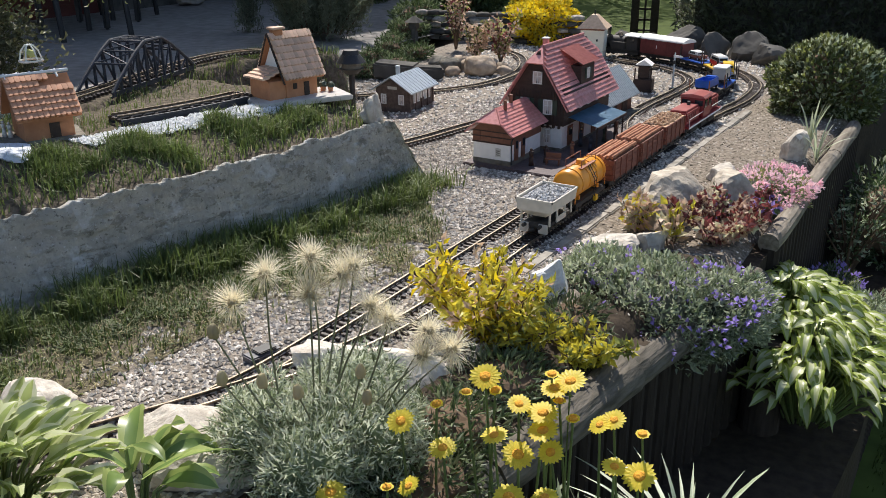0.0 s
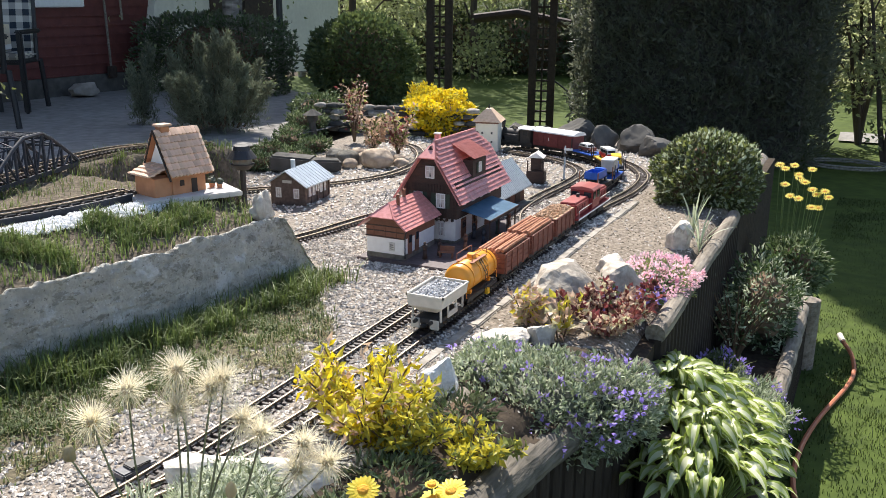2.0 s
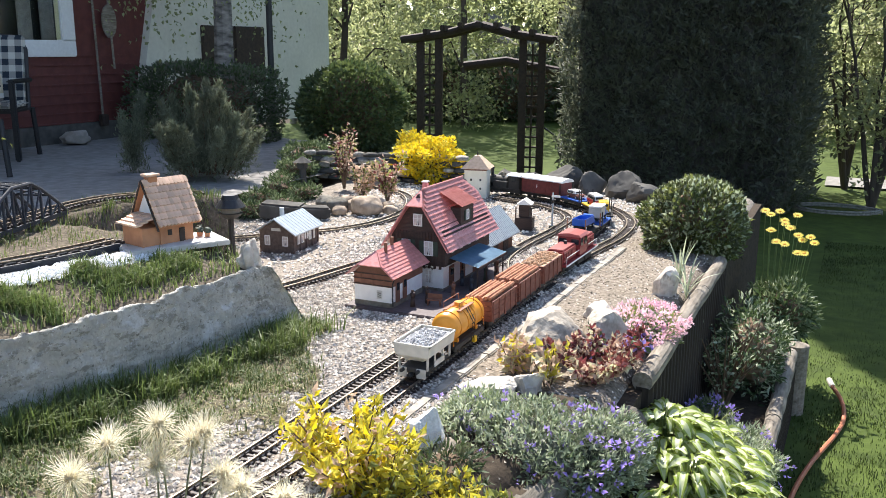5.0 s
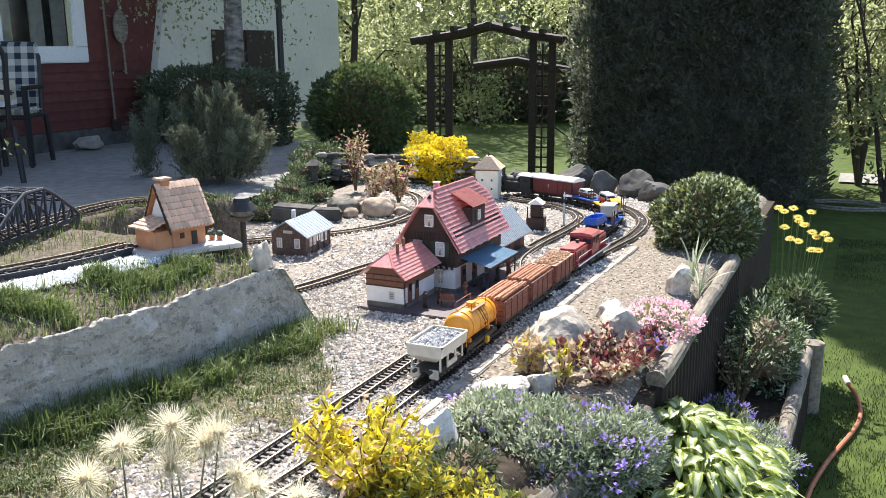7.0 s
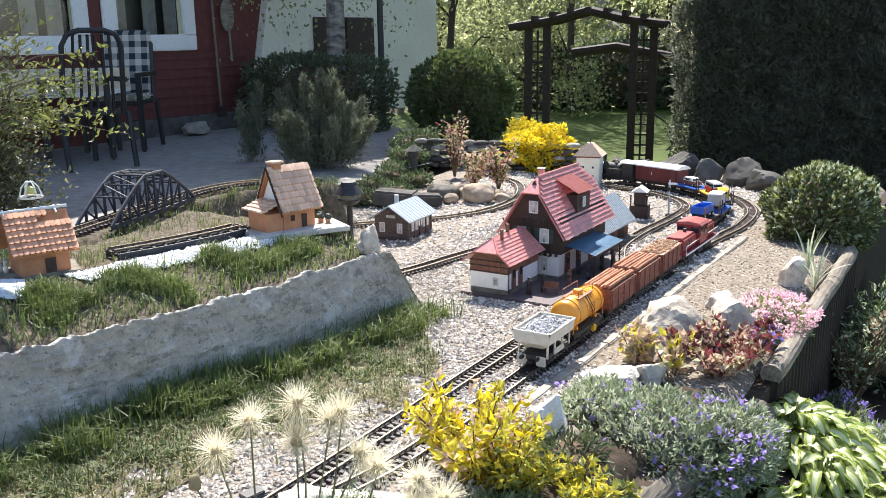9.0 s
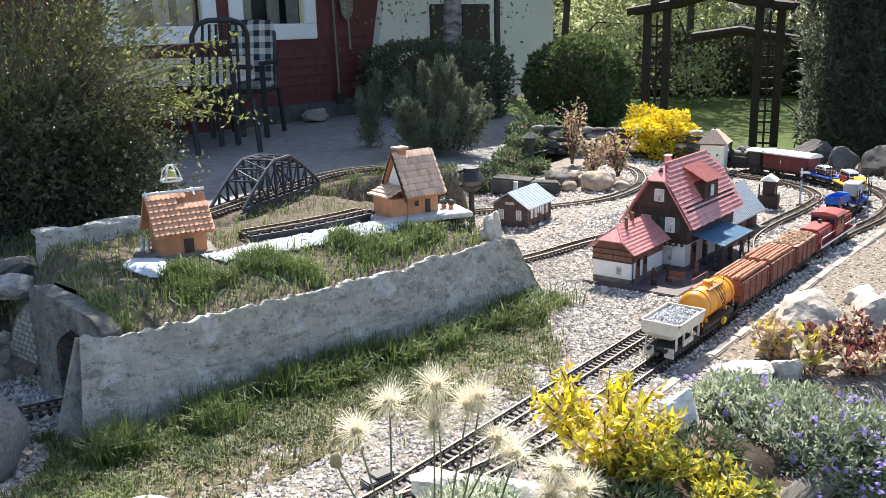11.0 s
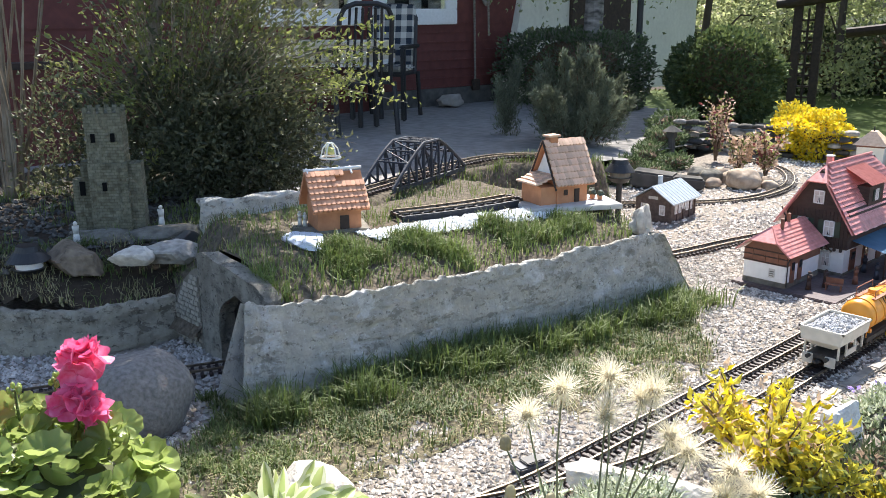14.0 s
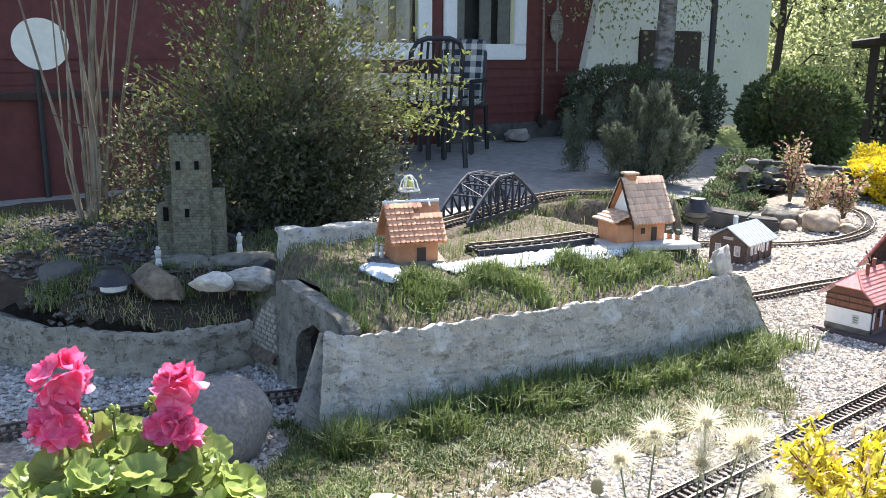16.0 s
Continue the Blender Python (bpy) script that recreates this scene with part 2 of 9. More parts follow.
def leaf_mesh(centres, dirs, length, width, rng, curl=0.25, jitter=0.3, ups=None):
    """Folded six-point leaves at centres, pointing along dirs. Gives vertices and faces."""
    n = len(centres)
    c = np.asarray(centres, float)
    d = np.asarray(dirs, float)
    d = d / np.maximum(1e-6, np.linalg.norm(d, axis=1, keepdims=True))
    r = rng.normal(size=(n, 3)) if ups is None else np.asarray(ups, float)
    s = np.cross(d, r)
    s /= np.maximum(1e-6, np.linalg.norm(s, axis=1, keepdims=True))
    u = np.cross(s, d)
    k = (1 + jitter * rng.uniform(-1, 1, (n, 1)))
    le, wi = length * k, width * k
    mid = c + d * le * 0.5 + u * le * curl * 0.3
    tip = c + d * le - u * le * curl * 0.2
    v = np.stack([c, mid - d * le * 0.1 + s * wi * 0.5 + u * wi * 0.25, mid, mid - d * le * 0.1 - s * wi * 0.5 + u * wi * 0.25, tip], axis=1).reshape(-1, 3)
    f = []
    for i in range(n):
        o = 5 * i
        f += [(o, o + 2, o + 1), (o, o + 3, o + 2), (o + 1, o + 2, o + 4), (o + 2, o + 3, o + 4)]
    return v, f


def blades(roots, height, width, rng, lean=0.5, jitter=0.5):
    """Grass blades: tapering, bent, three pieces each."""
    n = len(roots)
    c = np.asarray(roots, float)
    a = rng.uniform(0, 2 * np.pi, n)
    out = np.stack([np.cos(a), np.sin(a), np.zeros(n)], 1)
    side = np.stack([-np.sin(a), np.cos(a), np.zeros(n)], 1)
    h = (height * (1 + jitter * rng.uniform(-1, 1, n)))[:, None]
    le = (lean * rng.uniform(0.1, 1, n))[:, None]
    z = np.array([[0, 0, 1.0]])
    p1 = c + z * h * 0.5 + out * h * le * 0.2
    p2 = c + z * h * (1 - 0.35 * le) + out * h * le * 0.8
    w = width
    v = np.stack([c - side * w / 2, c + side * w / 2, p1 - side * w * 0.4, p1 + side * w * 0.4, p2], 1).reshape(-1, 3)
    f = []
    for i in range(n):
        o = 5 * i
        f += [(o, o + 1, o + 3, o + 2), (o + 2, o + 3, o + 4)]
    return v, f


# ---- ground ----
def bed_height(x, y):
    """The height of the made ground between the terrace and the lawn."""
    k = min(1.0, max(0.0, (x - edge_x(y) + 0.10) / 0.10)) if x > -1.0 else 0.0
    return 0.012 * noise.noise((x * 1.7, y * 1.7, 0)) + 0.004 * noise.noise((x * 9, y * 9, 3)) - 0.12 * k * k


def sheet(name, x0, x1, y0, y1, step, height, material, inside=None):
    nx, ny = int((x1 - x0) / step) + 1, int((y1 - y0) / step) + 1
    v, f, idx = [], [], {}
    for j in range(ny + 1):
        for i in range(nx + 1):
            x, y = x0 + (x1 - x0) * i / nx, y0 + (y1 - y0) * j / ny
            if inside is None or inside(x, y):
                idx[i, j] = len(v)
                v.append((x, y, height(x, y)))
    for j in range(ny):
        for i in range(nx):
            q = [(i, j), (i + 1, j), (i + 1, j + 1), (i, j + 1)]
            if all(k in idx for k in q):
                f.append([idx[k] for k in q])
    return strips(name, v, f, material, smooth=True)


ground = strips("ground", [(-400, -400, -0.86), (400, -400, -0.86), (400, 400, -0.86), (-400, 400, -0.86)], [(0, 1, 2, 3)], SOIL)
tagged(ground, "dark soil reaching out under the garden", "ground", kind="structure")
lawn = sheet("lawn", -12, 12, -4, 40, 0.5, lambda x, y: -0.80 + 0.03 * noise.noise((x * 0.4, y * 0.4, 1)), LAWN)
tagged(lawn, "green mown lawn in sun and shade", "lawn", kind="structure")
# the raised garden, a block of earth with gravel on top
BED = [(-0.25, 6.3), (-0.25, 2.40), (-0.335, 1.95), (-0.385, 1.70), (-0.47, 1.16), (-0.66, 0.20), (-0.78, -0.40)]


def edge_x(y):
    """The x of the raised garden's log edge."""
    for (x1, y1), (x0, y0) in zip(BED, BED[1:]):
        if y0 <= y <= y1:
            return x0 + (x1 - x0) * (y - y0) / (y1 - y0)
    return BED[0][0] if y > BED[0][1] else BED[-1][0]


bed = bm_prism(BED + [(-12, -0.40), (-12, 9.0), (-5.0, 8.3), (-3.6, 7.6), (-3.2, 6.6)], -0.85, -0.035, "z")
tagged(link_mesh("raised_bed", bed, SOIL), "raised garden bed of dark earth behind log walls", "garden bed", kind="structure")
gravel_bed = sheet("gravel_bed", -3.2, -0.24, -0.3, 6.3, 0.03, bed_height, GRAVEL, inside=lambda x, y: x < edge_x(y) + 0.01)
tagged(gravel_bed, "pale crushed gravel bed under the model railway", "gravel", kind="structure")
lower = bm_prism([(-0.30, 4.6), (0.10, 4.6), (0.10, 2.4), (0.02, 1.2), (-0.05, 0.75), (-0.70, 0.75), (-0.55, 1.16), (-0.40, 1.95), (-0.30, 2.4)], -0.85, -0.50, "z")
tagged(link_mesh("lower_bed", lower, SOIL), "lower planting bed of dark soil in shade", "garden bed", kind="structure")
front = bm_prism([(-0.52, 1.45), (-0.02, 1.45), (0.0, 0.75), (-0.66, 0.75)], -0.85, -0.27, "z")
tagged(link_mesh("front_bed", front, SOIL), "narrow planting bed of dark soil before the logs", "garden bed", kind="structure")
terrace = sheet("terrace", -12, -3.0, 0.8, 9.9, 0.1, lambda x, y: 0.05, PAVING, inside=lambda x, y: x < (-3.35 if y > 4.1 or y < 1.85 else -3.02) and y < 7.4 + min(0.0, x + 4.2) * -0.45)
tagged(terrace, "grey concrete terrace beside the house", "terrace", kind="structure")


# ---- tracks ----
def smooth_path(pts, step):
    """Even points and headings along a smooth line through pts."""
    P = [Vector((*p, 0)) if len(p) == 2 else Vector(p) for p in pts]
    P = [P[0] * 2 - P[1]] + P + [P[-1] * 2 - P[-2]]
    fine = []
    for i in range(1, len(P) - 2):
        for k in range(40):
            t = k / 40
            a, b, c, d = P[i - 1:i + 3]
            fine.append(0.5 * ((2 * b) + (c - a) * t + (2 * a - 5 * b + 4 * c - d) * t * t + (3 * b - a - 3 * c + d) * t ** 3))
    fine.append(P[-2])
    out, acc, nxt = [], 0.0, 0.0
    for a, b in zip(fine, fine[1:]):
        s = (b - a).length
        while nxt <= acc + s and s > 0:
            out.append((a.lerp(b, (nxt - acc) / s), (b - a).normalized()))
            nxt += step
        acc += s
    return out


def rail_bm(line, off):
    b = bmesh.new()
    prev = None
    for p, d in line:
        n = Vector((d.y, -d.x, 0)).normalized()
        c = p + n * off
        ring = [b.verts.new(c + n * w + Vector((0, 0, h))) for w, h in ((-0.0042, 0.010), (-0.0012, 0.0125), (-0.0024, 0.0165), (-0.0024, 0.0195), (0.0024, 0.0195), (0.0024, 0.0165), (0.0012, 0.0125), (0.0042, 0.010))]
        if prev:
            for k in range(8):
                b.faces.new((prev[k], prev[(k + 1) % 8], ring[(k + 1) % 8], ring[k]))
        prev = ring
    return b


SLEEPER = bm_box(0.085, 0.0105, 0.010, bevel=0.0012)
for s in (-1, 1):
    bm_box(0.012, 0.009, 0.0035, (s * 0.0225, 0, 0.010), bm=SLEEPER)
sleeper_mesh = bpy.data.meshes.new("sleeper")
SLEEPER.to_mesh(sleeper_mesh)
sleeper_mesh.materials.append(BROWN_PLASTIC)


def track(pts, label, pitch=0.0235, z=0.0, near=None):
    """Track along pts: two rails and sleepers, each sleeper a piece."""
    t = thing("railway_track", pose(0, 0, 0), label, "track", "garden railway tracks")
    line = smooth_path(pts, 0.03)
    for s in (-1, 1):
        part("rail", rail_bm([(p + Vector((0, 0, z)), d) for p, d in line], s * 0.0235), BRASS, t)
    for p, d in smooth_path(pts, pitch):
        o = new("sleeper", sleeper_mesh)
        o.parent = t
        o.matrix_basis = pose(p.x, p.y, p.z + z, 0, 0, math.degrees(math.atan2(d.y, d.x)) - 90)
    return t


TRACK_A = [(-1.62, 0.20), (-1.43, 0.36), (-1.29, 0.54), (-1.155, 0.789), (-1.085, 0.924), (-1.035, 1.03), (-0.985, 1.15), (-0.93, 1.32), (-0.895, 1.52), (-0.885, 1.8), (-0.885, 2.5), (-0.885, 3.6), (-0.87, 4.1), (-0.82, 4.6), (-0.87, 5.05), (-1.08, 5.42), (-1.45, 5.68), (-1.9, 5.86), (-2.3, 6.0), (-2.9, 6.15)]
TRACK_B = [(-1.045, 1.02), (-1.028, 1.15), (-1.024, 1.3), (-1.023, 1.65), (-1.023, 2.2), (-1.025, 3.6), (-1.02, 4.1), (-0.98, 4.6), (-1.02, 4.98), (-1.2, 5.28), (-1.5, 5.5), (-1.9, 5.62)]
TRACK_C = [(-1.025, 3.3), (-1.10, 3.55), (-1.20, 3.85), (-1.22, 4.2), (-1.2, 4.6), (-1.22, 4.95), (-1.36, 5.18), (-1.6, 5.36), (-1.9, 5.46)]
TRACK_D = [(-2.0, 2.5), (-1.86, 3.0), (-1.80, 3.35), (-1.72, 3.75), (-1.66, 4.2), (-1.66, 4.8), (-1.75, 5.2)]
TRACK_E = [(-2.75, 3.55), (-2.5, 3.83), (-2.3, 4.08), (-2.2, 4.4), (-2.25, 4.85), (-2.5, 5.3), (-2.9, 5.55)]
for pts, lab in ((TRACK_A, "straight near garden railway track with brown sleepers"), (TRACK_B, "parallel garden railway track beside the station"),
                 (TRACK_C, "station loop track curving behind the buildings"), (TRACK_D, "track passing behind the station house"),
                 (TRACK_E, "track curving round a heap of stones")):
    track(pts, lab)

# ---- edging, walls and mound ----
KERB = mat("old_edging", (0.36, 0.33, 0.285), (0.20, 0.18, 0.15), 30, 0.95, 0.6, big=6, vary=0.2)
kerb = thing("concrete_edging", pose(0, 0, 0), "row of pale concrete edging stones beside the track", "edging")
y = 1.95
while y < 4.2:
    part("edging_stone", bm_box(0.034, 0.1995, 0.024, (-0.785 + 0.02 * (y - 2), y + 0.1, -0.012), 0.004), KERB, kerb)
    y += 0.2
near_kerb = thing("concrete_edging", pose(0, 0, 0), "short run of pale edging stones below the turnout", "edging")
for k, (x, y) in enumerate(((-1.115, 0.70), (-1.048, 0.835), (-0.988, 0.96))):
    part("edging_stone", bm_box(0.034, 0.145, 0.026, bevel=0.005), KERB, near_kerb).matrix_basis = pose(x, y, -0.008, 0, 0, -25 + 1.5 * k)
switch = thing("switch_motor", pose(-1.085, 1.215, 0.0, 0, 0, -12), "small dark grey turnout motor box beside the rails", "switch box")
part("case", bm_box(0.042, 0.085, 0.022, (0, 0, -0.002), 0.003), mat("switch_grey", (0.10, 0.10, 0.11), (0.06, 0.06, 0.07), 50, 0.5), switch)
part("cover", bm_box(0.034, 0.05, 0.006, (0, 0.005, 0.020), 0.002), BLACK, switch)
part("lever", bm_tube([(0.02, 0, 0.01), (0.045, 0, 0.012)], 0.002, 6), BRASS, switch)



# ---- the mound and its walls ----
def wall_x(y):
    return -1.80 + (y - 0.88) * 0.1667


WALL_Y = (0.90, 2.62)


def between(y, table):
    """Straight steps from row to row of (y, value)."""
    for (ya, a), (yb, b) in zip(table, table[1:]):
        if y <= yb:
            return a + (b - a) * max(0.0, y - ya) / (yb - ya)
    return table[-1][1]


def wall_lean(y):
    return between(y, ((0.90, 0.085), (1.12, 0.05), (1.5, 0.008), (1.95, 0.004), (2.3, 0.02), (2.62, 0.05)))


def top_x(y):
    """The x of the wall's upper edge."""
    return wall_x(y) - wall_lean(y)


def wall_top(y):
    return 0.252 + 0.016 * noise.noise((y * 9, 4.2, 0)) + 0.011 * noise.noise((y * 31, 1.2, 0)) + 0.007 * noise.noise((y * 80, 7.2, 0))


def mound_z(x, y):
    """The height of the grassy mound behind the wall."""
    e = top_x(y) - 0.02
    s = min(1.0, max(0.0, (e - x) / 0.26))
    top = 0.318 + 0.008 * noise.noise((x * 5, y * 5, 2))
    z = 0.228 + (top - 0.228) * s
    end = min(1.0, max(0.0, (2.63 - y) / 0.2))
    back = min(1.0, max(0.0, (x + 2.78 + 0.25 * max(0.0, y - 1.9)) / 0.2))
    low = 1.0 if x > -2.24 else min(1.0, max(0.0, (y - 0.95) / 0.32))
    k = end * back * low
    return z * k - 0.02 * (1 - k) + 0.006 * noise.noise((x * 22, y * 22, 5))


def courses(u, z, seed):
    """Depth of worn stone courses under the plaster at the length u and height z: joints sink, blocks bulge unevenly."""
    zz = z + 0.006 * noise.noise((u * 6, seed, 0))
    r = math.floor(zz / 0.052)
    fz = zz / 0.052 - r
    w = 0.085 + 0.03 * noise.noise((r * 3.7, seed, 2))
    uu = u / w + 0.5 * (r % 2) + 0.15 * noise.noise((u * 20, r * 2.1, seed))
    c = math.floor(uu)
    fu = uu - c
    joint = min(min(fz, 1 - fz) * 0.052, min(fu, 1 - fu) * w) / 0.006
    return 0.0065 * noise.noise((c * 5.3, r * 4.1, seed)) - 0.0045 * max(0.0, 1 - joint) * (0.4 + 0.6 * abs(noise.noise((u * 8, z * 15, 3))))


def plaster_wall():
    """The plastered wall, lumpy with worn courses and a ragged top."""
    v, f = [], []
    ny, nz = 620, 74
    for j in range(ny + 1):
        u = j / ny
        y = WALL_Y[0] + (WALL_Y[1] - WALL_Y[0]) * u
        top = wall_top(y)
        near = max(0.0, 1 - u / 0.07)
        far = -max(0.0, (u - 0.80) / 0.20) ** 1.5 * 3.6
        for i in range(nz + 1):
            k = i / nz
            z = -0.04 + (top + 0.04) * k
            x = wall_x(y) - wall_lean(y) * k + 0.009 * noise.noise((y * 3, z * 4, 0)) + 0.006 * noise.noise((y * 12, z * 30, 1)) + 0.004 * noise.noise((y * 30, z * 60, 2)) + 0.0025 * noise.noise((y * 90, z * 110, 6)) + courses(y, z, 1.0)
            v.append((x, y + 0.075 * k * near + 0.05 * k * far, z))
        tx = top_x(y)
        v.append((tx - 0.022, y + 0.075 * near + 0.05 * far, top - 0.004))
        v.append((tx - 0.045, y + 0.075 * near + 0.05 * far, top - 0.05))
        v.append((tx - 0.07, y, -0.04))
    w = nz + 4
    for j in range(ny):
        for i in range(w - 1):
            a = j * w + i
            f.append((a, a + w, a + w + 1, a + 1))
    f.append(list(range(w))[::-1])
    f.append([ny * w + i for i in range(w)])
    return strips("retaining_wall", v, f, PLASTER, smooth=True)


tagged(plaster_wall(), "rough grey plastered retaining wall with a ragged top", "wall", kind="structure")
end_bm = bm_rock(0.068, 5, 0.5, 4, (0.42, 0.7, 1.25))
end_rock = link_mesh("wall_end", end_bm, PALE_STONE, smooth=True)
end_rock.matrix_basis = pose(-1.635, 2.43, 0.255, 8, -10, 0)
tagged(end_rock, "pale pointed plaster lump closing the wall top", "rock", kind="structure")
# the wall's turned far end
v, f = [], []
for i in range(25):
    k = i / 24
    for j in range(13):
        q = j / 12
        z = (0.252 - 0.02 * k) * q - 0.03 * (1 - q)
        x = -1.51 - 0.035 * q - 0.55 * k + 0.01 * noise.noise((k * 9, q * 4, 7))
        y = 2.62 - 0.185 * q + 0.03 * k + 0.012 * noise.noise((k * 8, q * 5, 3))
        v.append((x, y, z))
for i in range(24):
    for j in range(12):
        a = i * 13 + j
        f.append((a, a + 13, a + 14, a + 1))
tagged(strips("retaining_wall", v, f, PLASTER, smooth=True), "battered plastered end face of the mound", "wall", kind="structure")

mound = sheet("mound", -3.2, -1.52, 0.9, 2.62, 0.022, mound_z, MOUND_SOIL, inside=lambda x, y: x < top_x(y) - 0.015 and y > (1.0 if x < -2.24 else 1.075 if x < -1.90 else 0.99))
tagged(mound, "earth mound covered with rough grass", "mound", kind="structure")
# white grit strip along the top
grit = sheet("grit_path", -2.15, -1.78, 1.50, 2.30, 0.02, lambda x, y: mound_z(x, y) + 0.006 + 0.003 * noise.noise((x * 60, y * 60, 0)), WHITE_GRIT,
             inside=lambda x, y: abs(x + 2.02 - (y - 1.54) * 0.2) < 0.056 + 0.012 * noise.noise((y * 8, x, 0)))
tagged(grit, "strip of white grit along the mound top", "gravel", kind="structure")

# tunnel portal
portal = thing("tunnel_portal", pose(0, 0, 0), "grey concrete tunnel portal with a brick-patterned wing", "portal")
pb = bmesh.new()
bm_prism([(-2.245, -0.05), (-2.135, -0.05), (-2.135, 0.15), (-2.10, 0.20), (-2.04, 0.225), (-1.97, 0.215), (-1.935, 0.16), (-1.925, -0.05), (-1.85, -0.05), (-1.87, 0.25), (-1.92, 0.282), (-2.21, 0.322), (-2.245, 0.31)], 1.035, 1.085, "y", pb)
bmesh.ops.subdivide_edges(pb, edges=pb.edges, cuts=3, use_grid_fill=True)
for q in pb.verts:
    q.co += noise.noise_vector(q.co * 22) * 0.007 + noise.noise_vector(q.co * 60) * 0.003
part("portal_frame", pb, plaster("portal_concrete", (0.30, 0.285, 0.24), (0.19, 0.178, 0.15), (0.11, 0.105, 0.095)), portal)
tube = bmesh.new()
bm_prism([(-2.135, -0.02), (-2.135, 0.15), (-2.10, 0.20), (-2.04, 0.225), (-1.97, 0.215), (-1.935, 0.16), (-1.925, -0.02), (-1.905, -0.02), (-1.915, 0.17), (-1.965, 0.225), (-2.04, 0.236), (-2.11, 0.215), (-2.155, 0.16), (-2.155, -0.02)], 1.087, 1.75, "y", tube)
part("tunnel_lining", tube, DARK_STONE, portal)
part("tunnel_end", bm_box(0.3, 0.02, 0.25, (-2.03, 1.76, -0.02)), DARK_STONE, portal)
wing = bmesh.new()
bm_prism([(-2.475, -0.03), (-2.252, -0.03), (-2.252, 0.268), (-2.30, 0.25), (-2.36, 0.205), (-2.43, 0.12), (-2.475, 0.04)], 1.043, 1.075, "y", wing)
part("brick_wing", wing, GREY_STONE, portal)
BRICK_M = mat("grey_brick", (0.30, 0.28, 0.235), (0.20, 0.185, 0.155), 30, 0.9, 0.4, vary=0.3)
br = None
for r in range(17):
    z = -0.01 + r * 0.0165
    xs = -2.478 + (0.012 if r % 2 else 0)
    while xs < -2.278:
        mid = xs + 0.012
        lim = between(mid, ((-2.475, 0.03), (-2.43, 0.11), (-2.36, 0.195), (-2.30, 0.243), (-2.252, 0.262)))
        if z + 0.0135 < lim:
            m = pose(mid, 1.041 + 0.001 * math.sin(r * 3 + xs * 90), z)
            if br is None:
                br = part("brick", bm_box(0.0215, 0.006, 0.0135, bevel=0.0015), BRICK_M, portal)
                br.matrix_basis = m
            else:
                again("brick", br, portal, m)
        xs += 0.024

# low stone wall left of the portal
LOW_PLASTER = plaster("low_wall_plaster", (0.37, 0.345, 0.285), (0.215, 0.20, 0.16), (0.12, 0.108, 0.088))
line = smooth_path([(-2.42, 1.04), (-2.455, 0.80), (-2.60, 0.62), (-2.80, 0.48), (-3.05, 0.40), (-3.3, 0.38)], 0.006)
v, f = [], []
for j, (p, d) in enumerate(line):
    n = Vector((d.y, -d.x, 0)).normalized()
    u = j * 0.006
    top = 0.142 + 0.012 * noise.noise((u * 8, 2.2, 0)) + 0.008 * noise.noise((u * 34, 5.2, 0)) + 0.005 * noise.noise((u * 90, 1.0, 0))
    for i in range(34):
        k = i / 33
        z = -0.03 + (top + 0.03) * k
        off = 0.012 * (1 - k) + 0.008 * noise.noise((u * 6, z * 20, 11)) + 0.004 * noise.noise((u * 30, z * 60, 12)) + courses(u, z, 7.0)
        q = p - n * off
        v.append((q.x, q.y, z))
    for o, z in ((0.03, top - 0.003), (0.06, top - 0.02), (0.06, -0.03)):
        q = p + n * o
        v.append((q.x, q.y, z))
f = [(a, a + 1, a + 38, a + 37) for j in range(len(line) - 1) for a in range(j * 37, j * 37 + 36)]
f += [list(range(37)), [(len(line) - 1) * 37 + i for i in range(37)][::-1]]
tagged(strips("low_wall", v, f, LOW_PLASTER, smooth=True), "low curved garden wall of rough grey plastered stone", "wall", kind="structure")
# earth behind the low wall, and the higher ground by the castle
def castle_ground(x, y):
    a = min(1, max(0, (-2.46 - x - max(0, 0.75 - y) * 0.9) / 0.35))
    return 0.10 + 0.13 * a + 0.012 * noise.noise((x * 8, y * 8, 4))


cg = sheet("castle_ground", -4.6, -2.45, 0.42, 1.9, 0.05, castle_ground, SOIL, inside=lambda x, y: x < -2.47 - max(0, 0.8 - y) * 1.2 and not (y > 1.5 and x > -3.0))
tagged(cg, "dark earth bank with weeds round the castle", "earth", kind="structure")
BROWN_ROCK = mat("brown_rock", (0.25, 0.20, 0.145), (0.12, 0.095, 0.07), 38, 0.9, 1.0, big=14, vary=0.3)
for i, (x, y, s, m) in enumerate(((-2.72, 0.86, 0.085, BROWN_ROCK), (-2.64, 1.0, 0.055, PALE_STONE), (-2.60, 1.14, 0.07, STONE), (-2.66, 1.32, 0.05, STONE), (-2.98, 0.62, 0.07, DARK_STONE), (-2.72, 1.24, 0.05, DARK_STONE))):
    rock(pose(x, y, 0.232, 0, 0, (20, 50, 60, 150, 80, 70)[i]), s, 20 + i, m, "rounded field stone edging the castle bank", (1.1, 0.8, 0.7), group="stones by the castle")
# flat slabs under the castle
for i, (x, y, sx, sy) in enumerate(((-2.93, 1.02, 0.2, 0.12), (-2.84, 1.22, 0.22, 0.1), (-2.78, 1.42, 0.16, 0.12))):
    o = link_mesh("stone_slab", bm_rock(0.12, 40 + i, 0.12, 3, (sx / 0.2, sy / 0.2, 0.28)), GREY_STONE)
    o.matrix_basis = pose(x, y, 0.235, 0, 0, 60 + 8 * i)
    tagged(o, "flat grey stone slab below the castle", "stone slab", "castle slabs")
